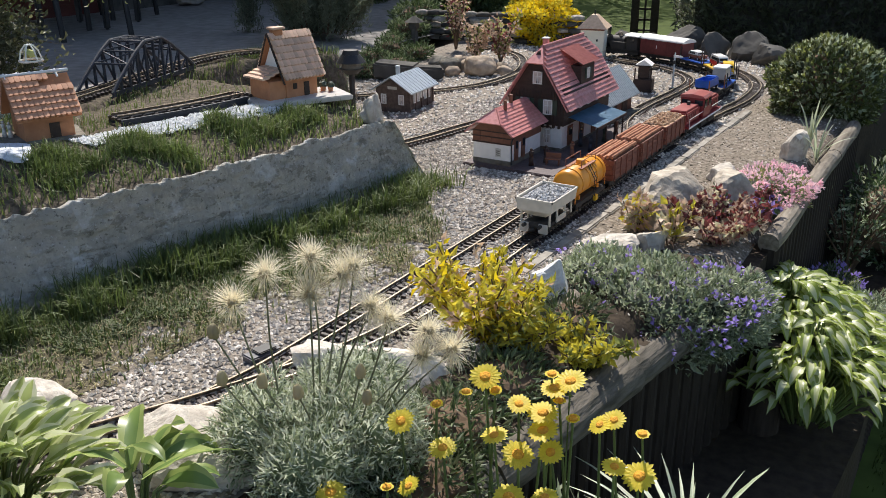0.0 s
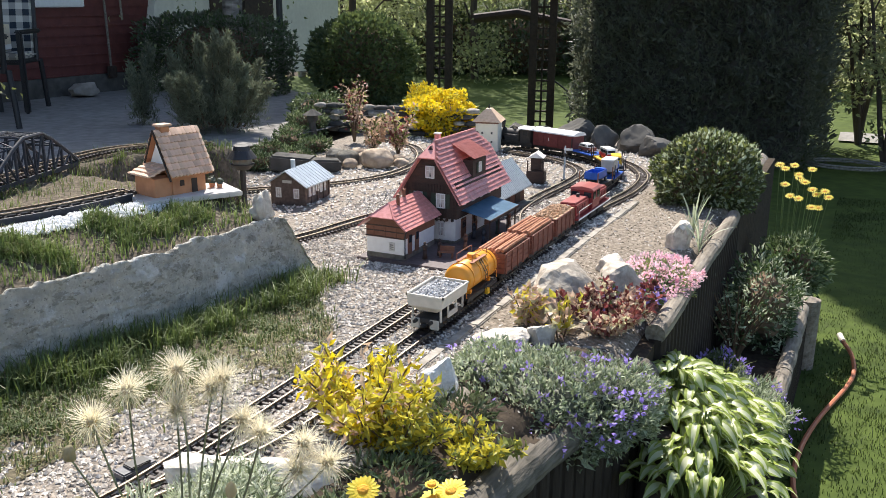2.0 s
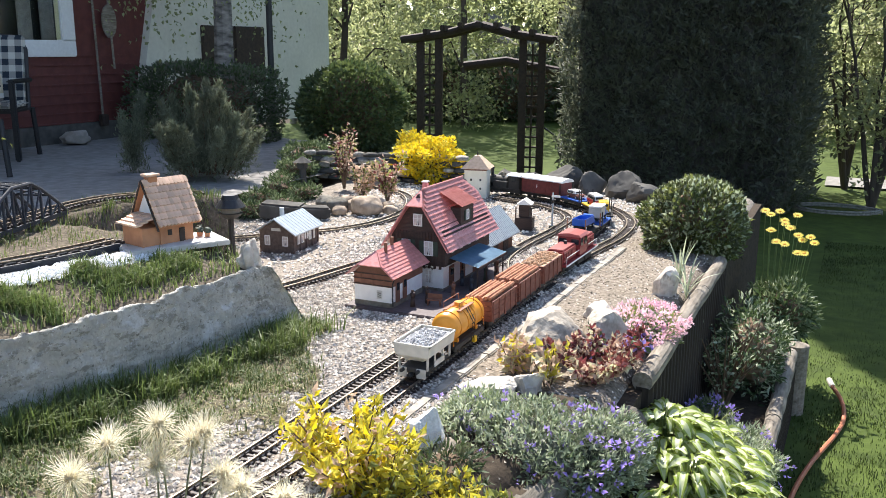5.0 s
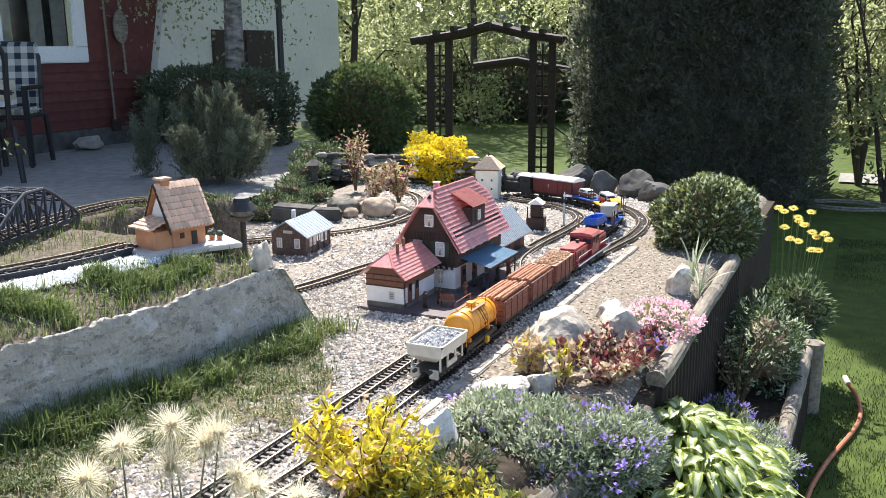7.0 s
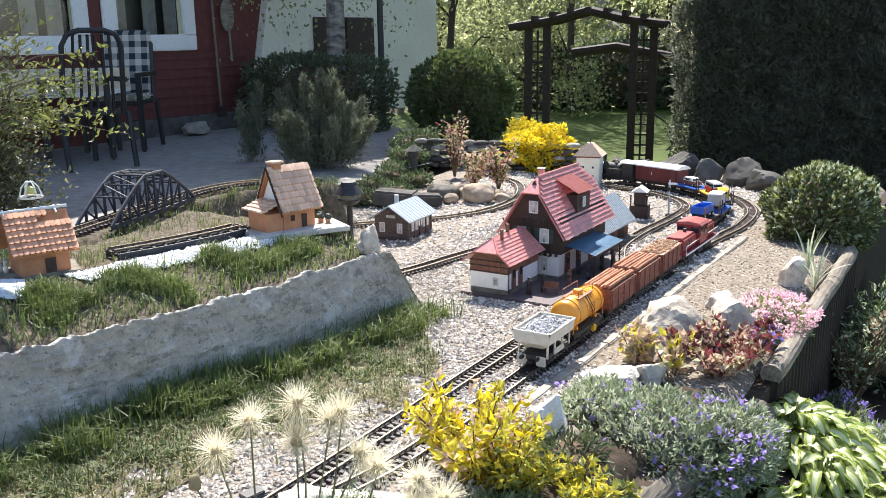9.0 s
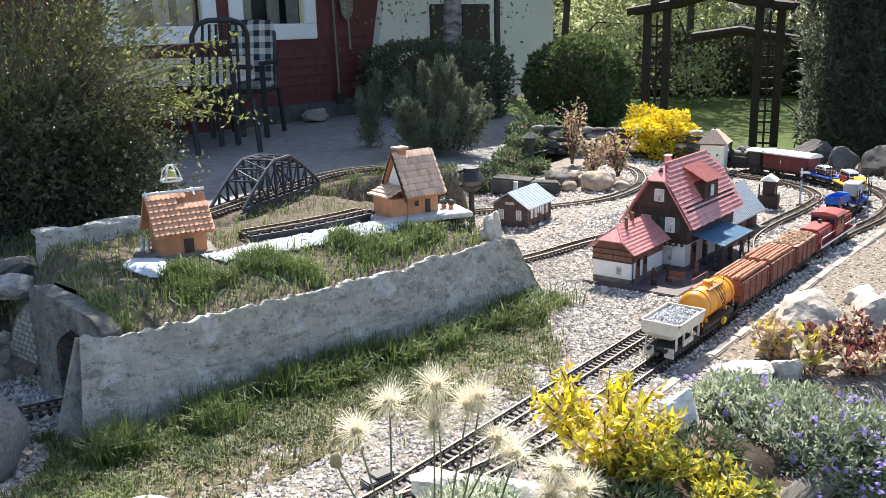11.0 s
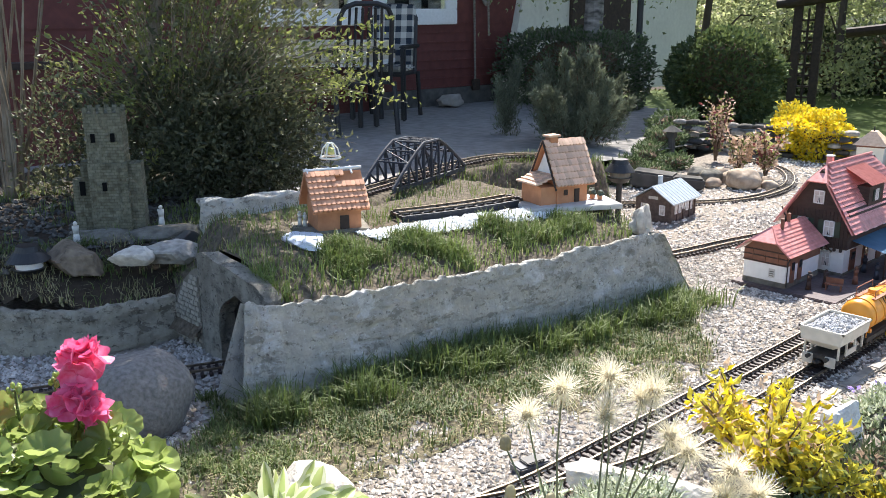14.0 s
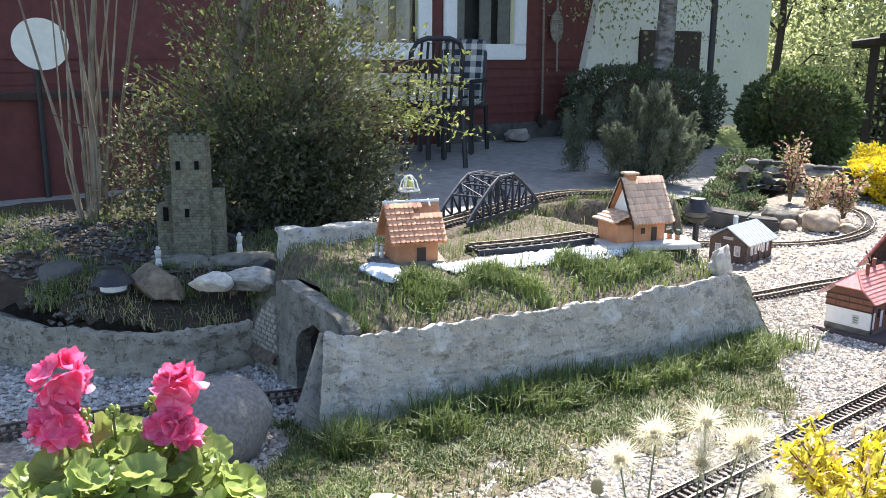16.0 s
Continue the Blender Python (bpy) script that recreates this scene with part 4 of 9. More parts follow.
def station():
    t = thing("station_house", pose(-1.345, 3.2, 0), "model station house with white ground floor and dark timber storey", "station")
    # local: front gable at y 0, x -0.115..0.115, back at y 0.47
    W, D, Z1, ZE, ZR = 0.112, 0.47, 0.115, 0.245, 0.425
    part("plinth", bm_box(2 * W + 0.01, D + 0.01, 0.018, (0, D / 2, 0), 0.002), GREY_STONE, t)
    part("ground_floor", bm_box(2 * W, D, Z1 - 0.018, (0, D / 2, 0.018)), WHITE, t)
    ov = 0.012
    part("upper_floor", bm_prism([(-W - ov, Z1), (W + ov, Z1), (W + ov, ZE), (0, ZR - 0.01), (-W - ov, ZE)], -ov, D + ov, "y"), TIMBER, t, "dark brown timber upper storey")
    k = -W
    while k < W + ov:
        part("board_strip", bm_box(0.003, 0.003, 0.14, (k, -ov - 0.0015, Z1)), TIMBER, t)
        k += 0.0145
    for i in range(9):
        part("bracket", bm_box(0.008, 0.012, 0.012, (-W + 0.012 + i * 0.025, -0.006, Z1 - 0.013)), TIMBER, t)
    # roof with half hips
    E = 0.155
    zl = ZR - (ZR - ZE + 0.012) * E / (W + ov)
    sl = Vector((E, 0, zl - ZR))
    rf = bmesh.new()
    y0, y1, hy, hz = -0.045, D + 0.045, 0.05, 0.30
    ridge = [Vector((0, y0 + 0.075, ZR)), Vector((0, y1 - 0.075, ZR))]
    hx = sl.x * (ZR - 0.365) / (ZR - zl)
    def tri(pts):
        vs = [rf.verts.new(p) for p in pts]
        rf.faces.new(vs)
    for s in (1, -1):
        tri([(0, y0 + 0.075, ZR), (0, y1 - 0.075, ZR), (s * hx, y1, 0.365), (s * E, y1, zl), (s * E, y0, zl), (s * hx, y0, 0.365)][::s])
    for y, s, q in ((y0, 1, 0.075), (y1, -1, -0.075)):
        tri([(-hx, y, 0.365), (hx, y, 0.365), (0, y + q, ZR)][::s])
    bmesh.ops.recalc_face_normals(rf, faces=rf.faces)
    bmesh.ops.solidify(rf, geom=rf.faces[:], thickness=0.006)
    roof = part("roof", rf, ROOF_RED, t, "red tiled roof with half hips")
    # rows of tiles on the two slopes
    for s in (1, -1):
        dn = Vector((s * E, 0, zl - ZR))
        nr = 15
        nrm = Vector((s * (ZR - zl), 0, E)).normalized()
        for r in range(nr):
            a = r / nr
            inset = max(0.0, 0.075 * (1 - a / (hx / E)))
            p = Vector((0, 0, ZR)) + dn * a + nrm * 0.003
            q = Vector((0, 0, ZR)) + dn * (a + 1.1 / nr) + nrm * 0.0075
            b = bmesh.new()
            cells = 34
            ya, yb = y0 + inset, y1 - inset
            for c in range(cells):
                c0, c1 = ya + (yb - ya) * c / cells + 0.0006, ya + (yb - ya) * (c + 1) / cells - 0.0006
                vs = [b.verts.new((p.x, c0, p.z)), b.verts.new((p.x, c1, p.z)), b.verts.new((q.x, c1, q.z)), b.verts.new((q.x, c0, q.z)), b.verts.new((q.x - nrm.x * 0.004, c0, q.z - nrm.z * 0.004)), b.verts.new((q.x - nrm.x * 0.004, c1, q.z - nrm.z * 0.004))]
                b.faces.new(vs[:4])
                b.faces.new((vs[3], vs[2], vs[5], vs[4]))
            tagged(part("tiles", b, ROOF_RED, roof), kind="stuff")
    part("ridge_cap", bm_tube([(0, y0 + 0.07, ZR + 0.004), (0, y1 - 0.07, ZR + 0.004)], 0.006, 8), ROOF_RED, roof)
    # dormer on the right slope
    dm = part("dormer", bm_prism([(0.17, 0.255), (0.31, 0.255), (0.31, 0.335), (0.17, 0.335)], 0.03, 0.115, "x"), TIMBER, t)
    db = bmesh.new()
    vs = [db.verts.new(p) for p in ((0.005, 0.15, 0.412), (0.005, 0.33, 0.412), (0.13, 0.33, 0.345), (0.13, 0.15, 0.345))]
    db.faces.new(vs)
    bmesh.ops.solidify(db, geom=db.faces[:], thickness=0.006)
    part("dormer_roof", db, ROOF_RED, dm)
    model_window(t, pose(0.117, 0.24, 0.275, 0, 0, 90), 0.032, 0.045, True)
    # windows
    for x in (-0.055, 0.05):
        model_window(t, pose(x, -ov - 0.003, 0.158), 0.042, 0.062, True)
    model_window(t, pose(0.0, -ov - 0.003, 0.28), 0.042, 0.052)
    model_window(t, pose(0.045, -0.003, 0.035), 0.036, 0.06)
    part("window_arch", bm_tube([(0.025, -0.003, 0.098), (0.035, -0.003, 0.105), (0.055, -0.003, 0.105), (0.065, -0.003, 0.098)], 0.003, 6), GREY_STONE, t)
    part("clock", bm_cyl(0.016, 0.016, 0.004, (0, 0, 0), 20, m=pose(-0.045, -0.002, 0.06, 90)), WHITE, t, "white station clock")
    for y in (0.06, 0.15, 0.24, 0.33, 0.42):
        model_window(t, pose(W + ov + 0.003, y, 0.165, 0, 0, 90), 0.028, 0.055)
    for y in (0.08, 0.2, 0.34):
        d = part("door", bm_box(0.004, 0.05, 0.085, (W + 0.002, y, 0.018), 0.001), TIMBER_MID, t, "brown panelled door")
        part("door_pane", bm_box(0.003, 0.03, 0.03, (W + 0.0045, y, 0.062)), DARK_GLASS, d)
    # canopy on posts
    cb = bmesh.new()
    vs = [cb.verts.new(p) for p in ((W, 0.03, 0.148), (W, 0.36, 0.148), (W + 0.145, 0.36, 0.118), (W + 0.145, 0.03, 0.118))]
    cb.faces.new(vs)
    bmesh.ops.solidify(cb, geom=cb.faces[:], thickness=0.005)
    cn = part("canopy", cb, BLUE_ROOF, t, "faded blue platform canopy")
    part("fascia", bm_box(0.004, 0.33, 0.012, (W + 0.146, 0.195, 0.106)), TIMBER, cn)
    for y in (0.05, 0.15, 0.25, 0.345):
        part("canopy_post", bm_cyl(0.0035, 0.0035, 0.106, (W + 0.135, y, 0.012), 8), TIMBER, cn)
    # chimney
    part("chimney", bm_box(0.022, 0.022, 0.05, (-0.03, 0.12, 0.395), 0.002), ROOF_RED, t)
    part("chimney_cap", bm_box(0.028, 0.03, 0.005, (-0.03, 0.12, 0.446), 0.001, m=pose(0, 0, 0)), WHITE, t)
    part("downpipe", bm_tube([(-W - 0.03, -0.02, 0.25), (-W - 0.014, -0.015, 0.21), (-W - 0.014, -0.015, 0.02)], 0.003, 6), BLACK, t)
    return t


station()
platform = thing("platform", pose(0, 0, 0), "dark brown station platform slab beside the station house", "platform")
part("slab", bm_box(0.40, 0.34, 0.014, (-1.30, 3.01, -0.002), 0.003), PLATFORM, platform)
part("slab", bm_box(0.14, 0.50, 0.014, (-1.165, 3.43, -0.002), 0.003), PLATFORM, platform)


def annex():
    t = thing("station_annex", pose(-1.385, 2.87, 0.01), "small white and brown annex with red hipped roof", "annex")
    W, D = 0.082, 0.27
    part("plinth", bm_box(2 * W + 0.006, D, 0.022, (0, D / 2, 0), 0.002), GREY_STONE, t)
    part("wall", bm_box(2 * W, D, 0.063, (0, D / 2, 0.022)), WHITE, t)
    part("timber_band", bm_box(2 * W + 0.004, D + 0.004, 0.05, (0, D / 2, 0.085)), TIMBER_MID, t, "reddish brown timber band")
    for z in (0.087, 0.11, 0.131):
        part("batten", bm_box(2 * W + 0.008, 0.004, 0.004, (0, -0.003, z)), TIMBER, t)
    for x in (-0.05, 0, 0.05):
        part("batten", bm_box(0.004, 0.004, 0.046, (x, -0.003, 0.087)), TIMBER_MID, t)
    E, zr, ze, y0, y1 = 0.105, 0.215, 0.125, -0.03, D + 0.02
    hx, hz = 0.05, 0.172
    rf = bmesh.new()
    def poly(p):
        rf.faces.new([rf.verts.new(q) for q in p])
    for s in (1, -1):
        poly([(0, y0 + 0.06, zr), (0, y1, zr), (s * E, y1, ze), (s * E, y0, ze), (s * hx, y0, hz)][::s])
    poly([(-hx, y0, hz), (hx, y0, hz), (0, y0 + 0.06, zr)])
    bmesh.ops.recalc_face_normals(rf, faces=rf.faces)
    bmesh.ops.solidify(rf, geom=rf.faces[:], thickness=0.005)
    roof = part("roof", rf, ROOF_RED, t, "red tiled roof")
    for s in (1, -1):
        n = Vector((s * (zr - ze), 0, E)).normalized()
        for r in range(9):
            a, q = r / 9, (r + 1.1) / 9
            ins = max(0, 0.06 * (1 - a / 0.48))
            b = bmesh.new()
            for c in range(22):
                ya = y0 + ins + (y1 - y0 - ins) * c / 22
                yb = y0 + ins + (y1 - y0 - ins) * (c + 1) / 22 - 0.0012
                z0 = Vector((s * E * a, 0, zr - (zr - ze) * a)) + n * 0.003
                z1 = Vector((s * E * q, 0, zr - (zr - ze) * q)) + n * 0.007
                vs = [b.verts.new((z0.x, ya, z0.z)), b.verts.new((z0.x, yb, z0.z)), b.verts.new((z1.x, yb, z1.z)), b.verts.new((z1.x, ya, z1.z))]
                b.faces.new(vs)
            tagged(part("tiles", b, ROOF_RED, roof), kind="stuff")
    gb2 = bm_prism([(-W, 0.135), (W, 0.135), (hx - 0.004, hz - 0.004), (-hx + 0.004, hz - 0.004)], -0.002, 0.02, "y")
    part("gable", gb2, TIMBER_MID, t)
    part("poster", bm_box(0.024, 0.002, 0.034, (0.03, -0.0015, 0.035)), FIG, t, "small framed poster with grey bars")
    for k in range(3):
        part("poster_bar", bm_box(0.016, 0.001, 0.004, (0.03, -0.003, 0.041 + k * 0.008)), GREY_STONE, t)
    for y in (0.05, 0.11):
        d = part("door", bm_box(0.003, 0.034, 0.09, (W + 0.002, y, 0.015), 0.001), TIMBER_MID, t)
        part("door_pane", bm_box(0.002, 0.02, 0.03, (W + 0.004, y, 0.065)), DARK_GLASS, d)
    for x, y, z, h in ((0.018, 0.075, 0.195, 0.05), (0.0, 0.16, 0.2, 0.05)):
        part("stove_pipe", bm_cyl(0.007, 0.007, h, (x, y, z), 10), TIMBER_MID, t)
    part("downpipe", bm_tube([(E - 0.004, y0 + 0.02, ze), (W + 0.006, 0.0, 0.1), (W + 0.006, 0.0, 0.01)], 0.003, 6), BLACK, t)


annex()


def gable_shed(name, m, w, d, h, zr, over, wall, roofm, label, cat, ribs=10):
    """A shed with ridge along y; gable front at y 0."""
    t = thing(name, m, label, cat)
    part("wall", bm_prism([(-w / 2, 0), (w / 2, 0), (w / 2, h), (0, zr - 0.006), (-w / 2, h)], 0, d, "y"), wall, t)
    e = w / 2 + over
    ze = zr - (zr - h) * e / (w / 2)
    for s in (1, -1):
        b = bm_prism([(0, zr), (s * e, ze), (s * e, ze + 0.006), (0, zr + 0.006)], -over, d + over, "y")
        r = part("roof", b, roofm, t)
        for k in range(ribs):
            y = -over + (d + 2 * over) * (k + 0.5) / ribs
            part("roof_seam", bm_prism([(0, zr + 0.006), (s * e, ze + 0.006), (s * e, ze + 0.0085), (0, zr + 0.0085)], y - 0.0012, y + 0.0012, "y"), roofm, r)
    return t


sh = gable_shed("engine_shed", pose(-2.285, 3.49, 0, 0, 0, 6), 0.19, 0.26, 0.115, 0.175, 0.025, SHED_WOOD, ZINC, "weathered dark wooden shed with a pale zinc roof", "shed")
for y in (0.05, 0.09, 0.17, 0.21):
    model_window(sh, pose(0.098, y, 0.045, 0, 0, 90), 0.026, 0.05)
part("sign_disc", bm_cyl(0.02, 0.02, 0.003, seg=20, m=pose(0.097, 0.13, 0.075, 0, 90)), WHITE, sh)
for y in (0, 0.065, 0.13, 0.195, 0.258):
    part("post", bm_box(0.008, 0.008, 0.115, (0.097, y, 0)), SHED_WOOD, sh)
part("sign", bm_box(0.05, 0.003, 0.014, (0.0, -0.003, 0.115)), FIG, sh)
for x in (-0.05, 0.05):
    model_window(sh, pose(x, -0.003, 0.04), 0.03, 0.05)
part("chimney", bm_cyl(0.012, 0.012, 0.05, (-0.02, 0.1, 0.165), 10), ZINC, sh)

fs = gable_shed("freight_shed", pose(-1.345, 3.74, 0), 0.17, 0.36, 0.12, 0.215, 0.03, TIMBER_MID, mat("grey_slate", (0.40, 0.44, 0.45), (0.30, 0.34, 0.36), 60, 0.6, 0.2, vary=0.2), "brown freight shed with a grey slate roof", "shed", 22)
part("door", bm_box(0.004, 0.07, 0.09, (0.087, 0.12, 0), 0.001), TIMBER, fs)
part("door", bm_box(0.004, 0.07, 0.09, (0.087, 0.26, 0), 0.001), TIMBER, fs)
part("loading_dock", bm_box(0.05, 0.34, 0.02, (0.115, 0.18, 0), 0.002), GREY_STONE, fs)

# water tower
wt = thing("water_tower", pose(-2.05, 5.52, 0, 0, 0, 12), "cream square water tower with a pale pyramid roof", "tower")
part("body", bm_box(0.155, 0.155, 0.20, (0, 0, 0), 0.004), CREAM, wt)
part("band", bm_box(0.163, 0.163, 0.012, (0, 0, 0.19), 0.002), TIMBER_MID, wt)
rb = bmesh.new()
bm_prism([(-0.10, 0.202), (0.10, 0.202), (0.018, 0.285), (-0.018, 0.285)], -0.10, 0.10, "y", rb)
for q in rb.verts:
    if q.co.z > 0.25:
        q.co.y *= 0.35
part("roof", rb, mat("pale_roof", (0.60, 0.44, 0.31), (0.46, 0.32, 0.22), 60, 0.7, 0.2), wt)
part("finial", bm_cyl(0.006, 0.003, 0.03, (0, 0, 0.285), 8), BLACK, wt)
for z in (0.06, 0.12):
    for x in (-0.03, 0.035):
        part("window", bm_box(0.012, 0.004, 0.014, (x, -0.079, z)), DARK_GLASS, wt)
# coaling tower and signal
ct = thing("coaling_tower", pose(-1.38, 4.62, 0, 0, 0, 10), "dark timber coaling stage with a small white roof", "coaling tower")
part("bunker", bm_box(0.10, 0.10, 0.07, (0, 0, 0), 0.003), TIMBER, ct)
part("cabin", bm_box(0.06, 0.06, 0.07, (0, 0, 0.07), 0.003), TIMBER, ct)
part("roof", bm_prism([(-0.045, 0.145), (0.045, 0.145), (0.0, 0.175)], -0.045, 0.045, "y"), WHITE, ct)
for s in (-1, 1):
    part("post", bm_cyl(0.004, 0.004, 0.13, (s * 0.044, -0.044, 0.0), 6), TIMBER, ct)
part("crane_arm", bm_tube([(0.03, -0.03, 0.12), (0.09, -0.06, 0.14), (0.1, -0.065, 0.12)], 0.004, 6), BLACK, ct)
sg = thing("semaphore_signal", pose(-1.235, 4.68, 0), "grey semaphore signal mast beside the track", "signal")
part("mast", bm_cyl(0.006, 0.004, 0.21, (0, 0, 0), 8), ZINC, sg)
part("arm", bm_box(0.05, 0.003, 0.012, (0.02, -0.006, 0.185)), WHITE, sg)
part("base", bm_box(0.03, 0.03, 0.02, (0, 0, 0), 0.003), BLACK, sg)
part("lamp", bm_box(0.014, 0.014, 0.02, (0, -0.008, 0.15), 0.002), BLACK, sg)


def cottage(m, w, d, h, zr, over, label, tile, ridge_broken=False):
    """A clay cottage: ridge along x, the tiled slope to -y."""
    t = thing("clay_cottage", m, label, "cottage", "clay cottages on the mound")
    part("wall", bm_prism([(-d / 2, 0), (d / 2, 0), (d / 2, h), (0, zr - 0.008), (-d / 2, h)], -w / 2, w / 2, "x"), CLAY, t)
    e = d / 2 + over
    ze = zr - (zr - h) * e / (d / 2)
    for s in (-1, 1):
        part("roof_board", bm_prism([(0, zr), (s * e, ze), (s * e, ze + 0.004), (0, zr + 0.004)], -w / 2 - over, w / 2 + over, "x"), CLAY, t)
        hook = (lambda u, v: not (v < 0.32 and u > 0.72 - v)) if ridge_broken else None
        tiled_slope(t, (-w / 2 - over, 0, zr + 0.004), (w + 2 * over, 0, 0), (0, s * e, ze - zr), 7, 12, tile, 0.007, hook=hook, depth=1.12, lift=13)
    return t


c1 = cottage(pose(-1.935, 2.345, 0.332, 0, 0, 76), 0.135, 0.13, 0.098, 0.215, 0.020, "orange clay cottage with a steep tiled roof", TILE_TAN)
part("gable_panel", bm_prism([(-0.058, 0.100), (0.058, 0.100), (0, 0.200)], -0.0705, -0.0675, "x"), WHITE, c1, "white plastered gable")
part("gable_trim", bm_tube([(-0.09, -0.09, 0.055), (-0.09, 0, 0.222), (-0.09, 0.09, 0.055)], 0.004, 6), WOOD_DARK, c1)
part("gable_trim", bm_tube([(0.09, -0.09, 0.055), (0.09, 0, 0.222), (0.09, 0.09, 0.055)], 0.004, 6), WOOD_DARK, c1)
part("chimney", bm_box(0.036, 0.034, 0.045, (-0.05, 0.0, 0.19), 0.003), CLAY, c1)
part("chimney_cap", bm_box(0.052, 0.046, 0.008, (-0.05, 0.0, 0.235), 0.002), TILE_TAN, c1)
lt = part("lean_to", bm_prism([(-0.06, 0), (0.06, 0), (0.06, 0.085), (-0.06, 0.065)], -0.135, -0.0675, "x"), CLAY, c1)
tiled_slope(c1, (-0.068, 0.065, 0.098), (0, -0.13, 0), (-0.085, 0, -0.03), 4, 9, TILE_TAN, 0.006, lift=13)
part("door", bm_box(0.022, 0.004, 0.05, (0.02, -0.066, 0.0)), WOOD_DARK, c1)
part("window", bm_box(0.016, 0.004, 0.02, (-0.03, -0.066, 0.03)), WOOD_DARK, c1)
slab = link_mesh("paving_slab", bm_box(0.36, 0.20, 0.018, bevel=0.003), CONCRETE)
slab.matrix_basis = pose(-1.90, 2.33, 0.315, 0, 0, 60)
tagged(slab, "pale concrete slab under the clay cottage", "slab")
for k, (dx, dy) in enumerate(((0.105, -0.05), (0.13, -0.02), (0.12, -0.075))):
    pt = thing("flower_pot", pose(-1.935, 2.345, 0.332, 0, 0, 76) @ pose(dx, dy, 0), "tiny clay flower pot beside the cottage", "flower pot", "pots by the cottage")
    part("pot", bm_cyl(0.008, 0.011, 0.018, seg=10), CLAY, pt)
    part("plant", bm_rock(0.014, k, 0.4, 2, (1, 1, 1)), GREEN_SHUT, pt).matrix_basis = pose(0, 0, 0.024)

c2 = cottage(pose(-2.19, 1.50, 0.332, 0, 0, 70), 0.142, 0.13, 0.088, 0.172, 0.022, "orange clay hut with worn roof tiles", TILE_ORANGE, ridge_broken=True)
part("doorway", bm_box(0.03, 0.004, 0.045, (0.015, -0.066, 0.0)), WOOD_DARK, c2)
for k in range(5):
    part("ridge_batten", bm_tube([(-0.085 + k * 0.036, -0.016, 0.170), (-0.085 + k * 0.036, 0.006, 0.190)], 0.0035, 6), WHITE, c2, "broken white roof batten")
part("ridge_beam", bm_tube([(-0.095, 0.0, 0.185), (0.095, 0.0, 0.185)], 0.005, 6), WHITE, c2)
slab2 = link_mesh("paving_slab", bm_box(0.24, 0.16, 0.014, bevel=0.003), GREY_STONE)
slab2.matrix_basis = pose(-2.20, 1.49, 0.318, 0, 0, 62)
tagged(slab2, "grey slab under the clay hut", "slab")
pole = thing("bell_stake", pose(-2.24, 1.53, 0.34), "thin stake topped with a small white wire bell", "ornament")
part("stake", bm_cyl(0.002, 0.002, 0.205, (0, 0, 0), 6), BLACK, pole)
WIRE = mat("white_wire", (0.78, 0.78, 0.72), (0.66, 0.66, 0.6), 30, 0.6)
for a in (0, 60, 120):
    q = pose(0, 0, 0, 0, 0, a)
    part("bell_wire", bm_tube([q @ Vector(p) for p in ((-0.032, 0, 0.205), (-0.024, 0, 0.235), (-0.010, 0, 0.252), (0.010, 0, 0.252), (0.024, 0, 0.235), (0.032, 0, 0.205))], 0.0025, 6), WIRE, pole)
part("bell_rim", bm_tube([(0.033 * math.cos(a), 0.033 * math.sin(a), 0.205) for a in np.linspace(0, 2 * math.pi, 17)], 0.0035, 6), WIRE, pole)
part("bell_body", bm_rock(0.018, 9, 0.3, 2), mat("bell_yellow", (0.55, 0.55, 0.2), (0.4, 0.42, 0.15), 30, 0.7), pole).matrix_basis = pose(0, 0, 0.225)
for k in range(2):
    figurine(pose(-2.27 + 0.03 * k, 1.42, 0.33), FIG, "plain pale model figure before the hut", 0.05)
rock(pose(-2.10, 1.32, 0.322), 0.05, 31, mat("blue_white_stone", (0.62, 0.66, 0.70), (0.45, 0.48, 0.52), 60, 0.8, 0.5), "flat blue-white stone beside the hut", (1.6, 1.1, 0.5))


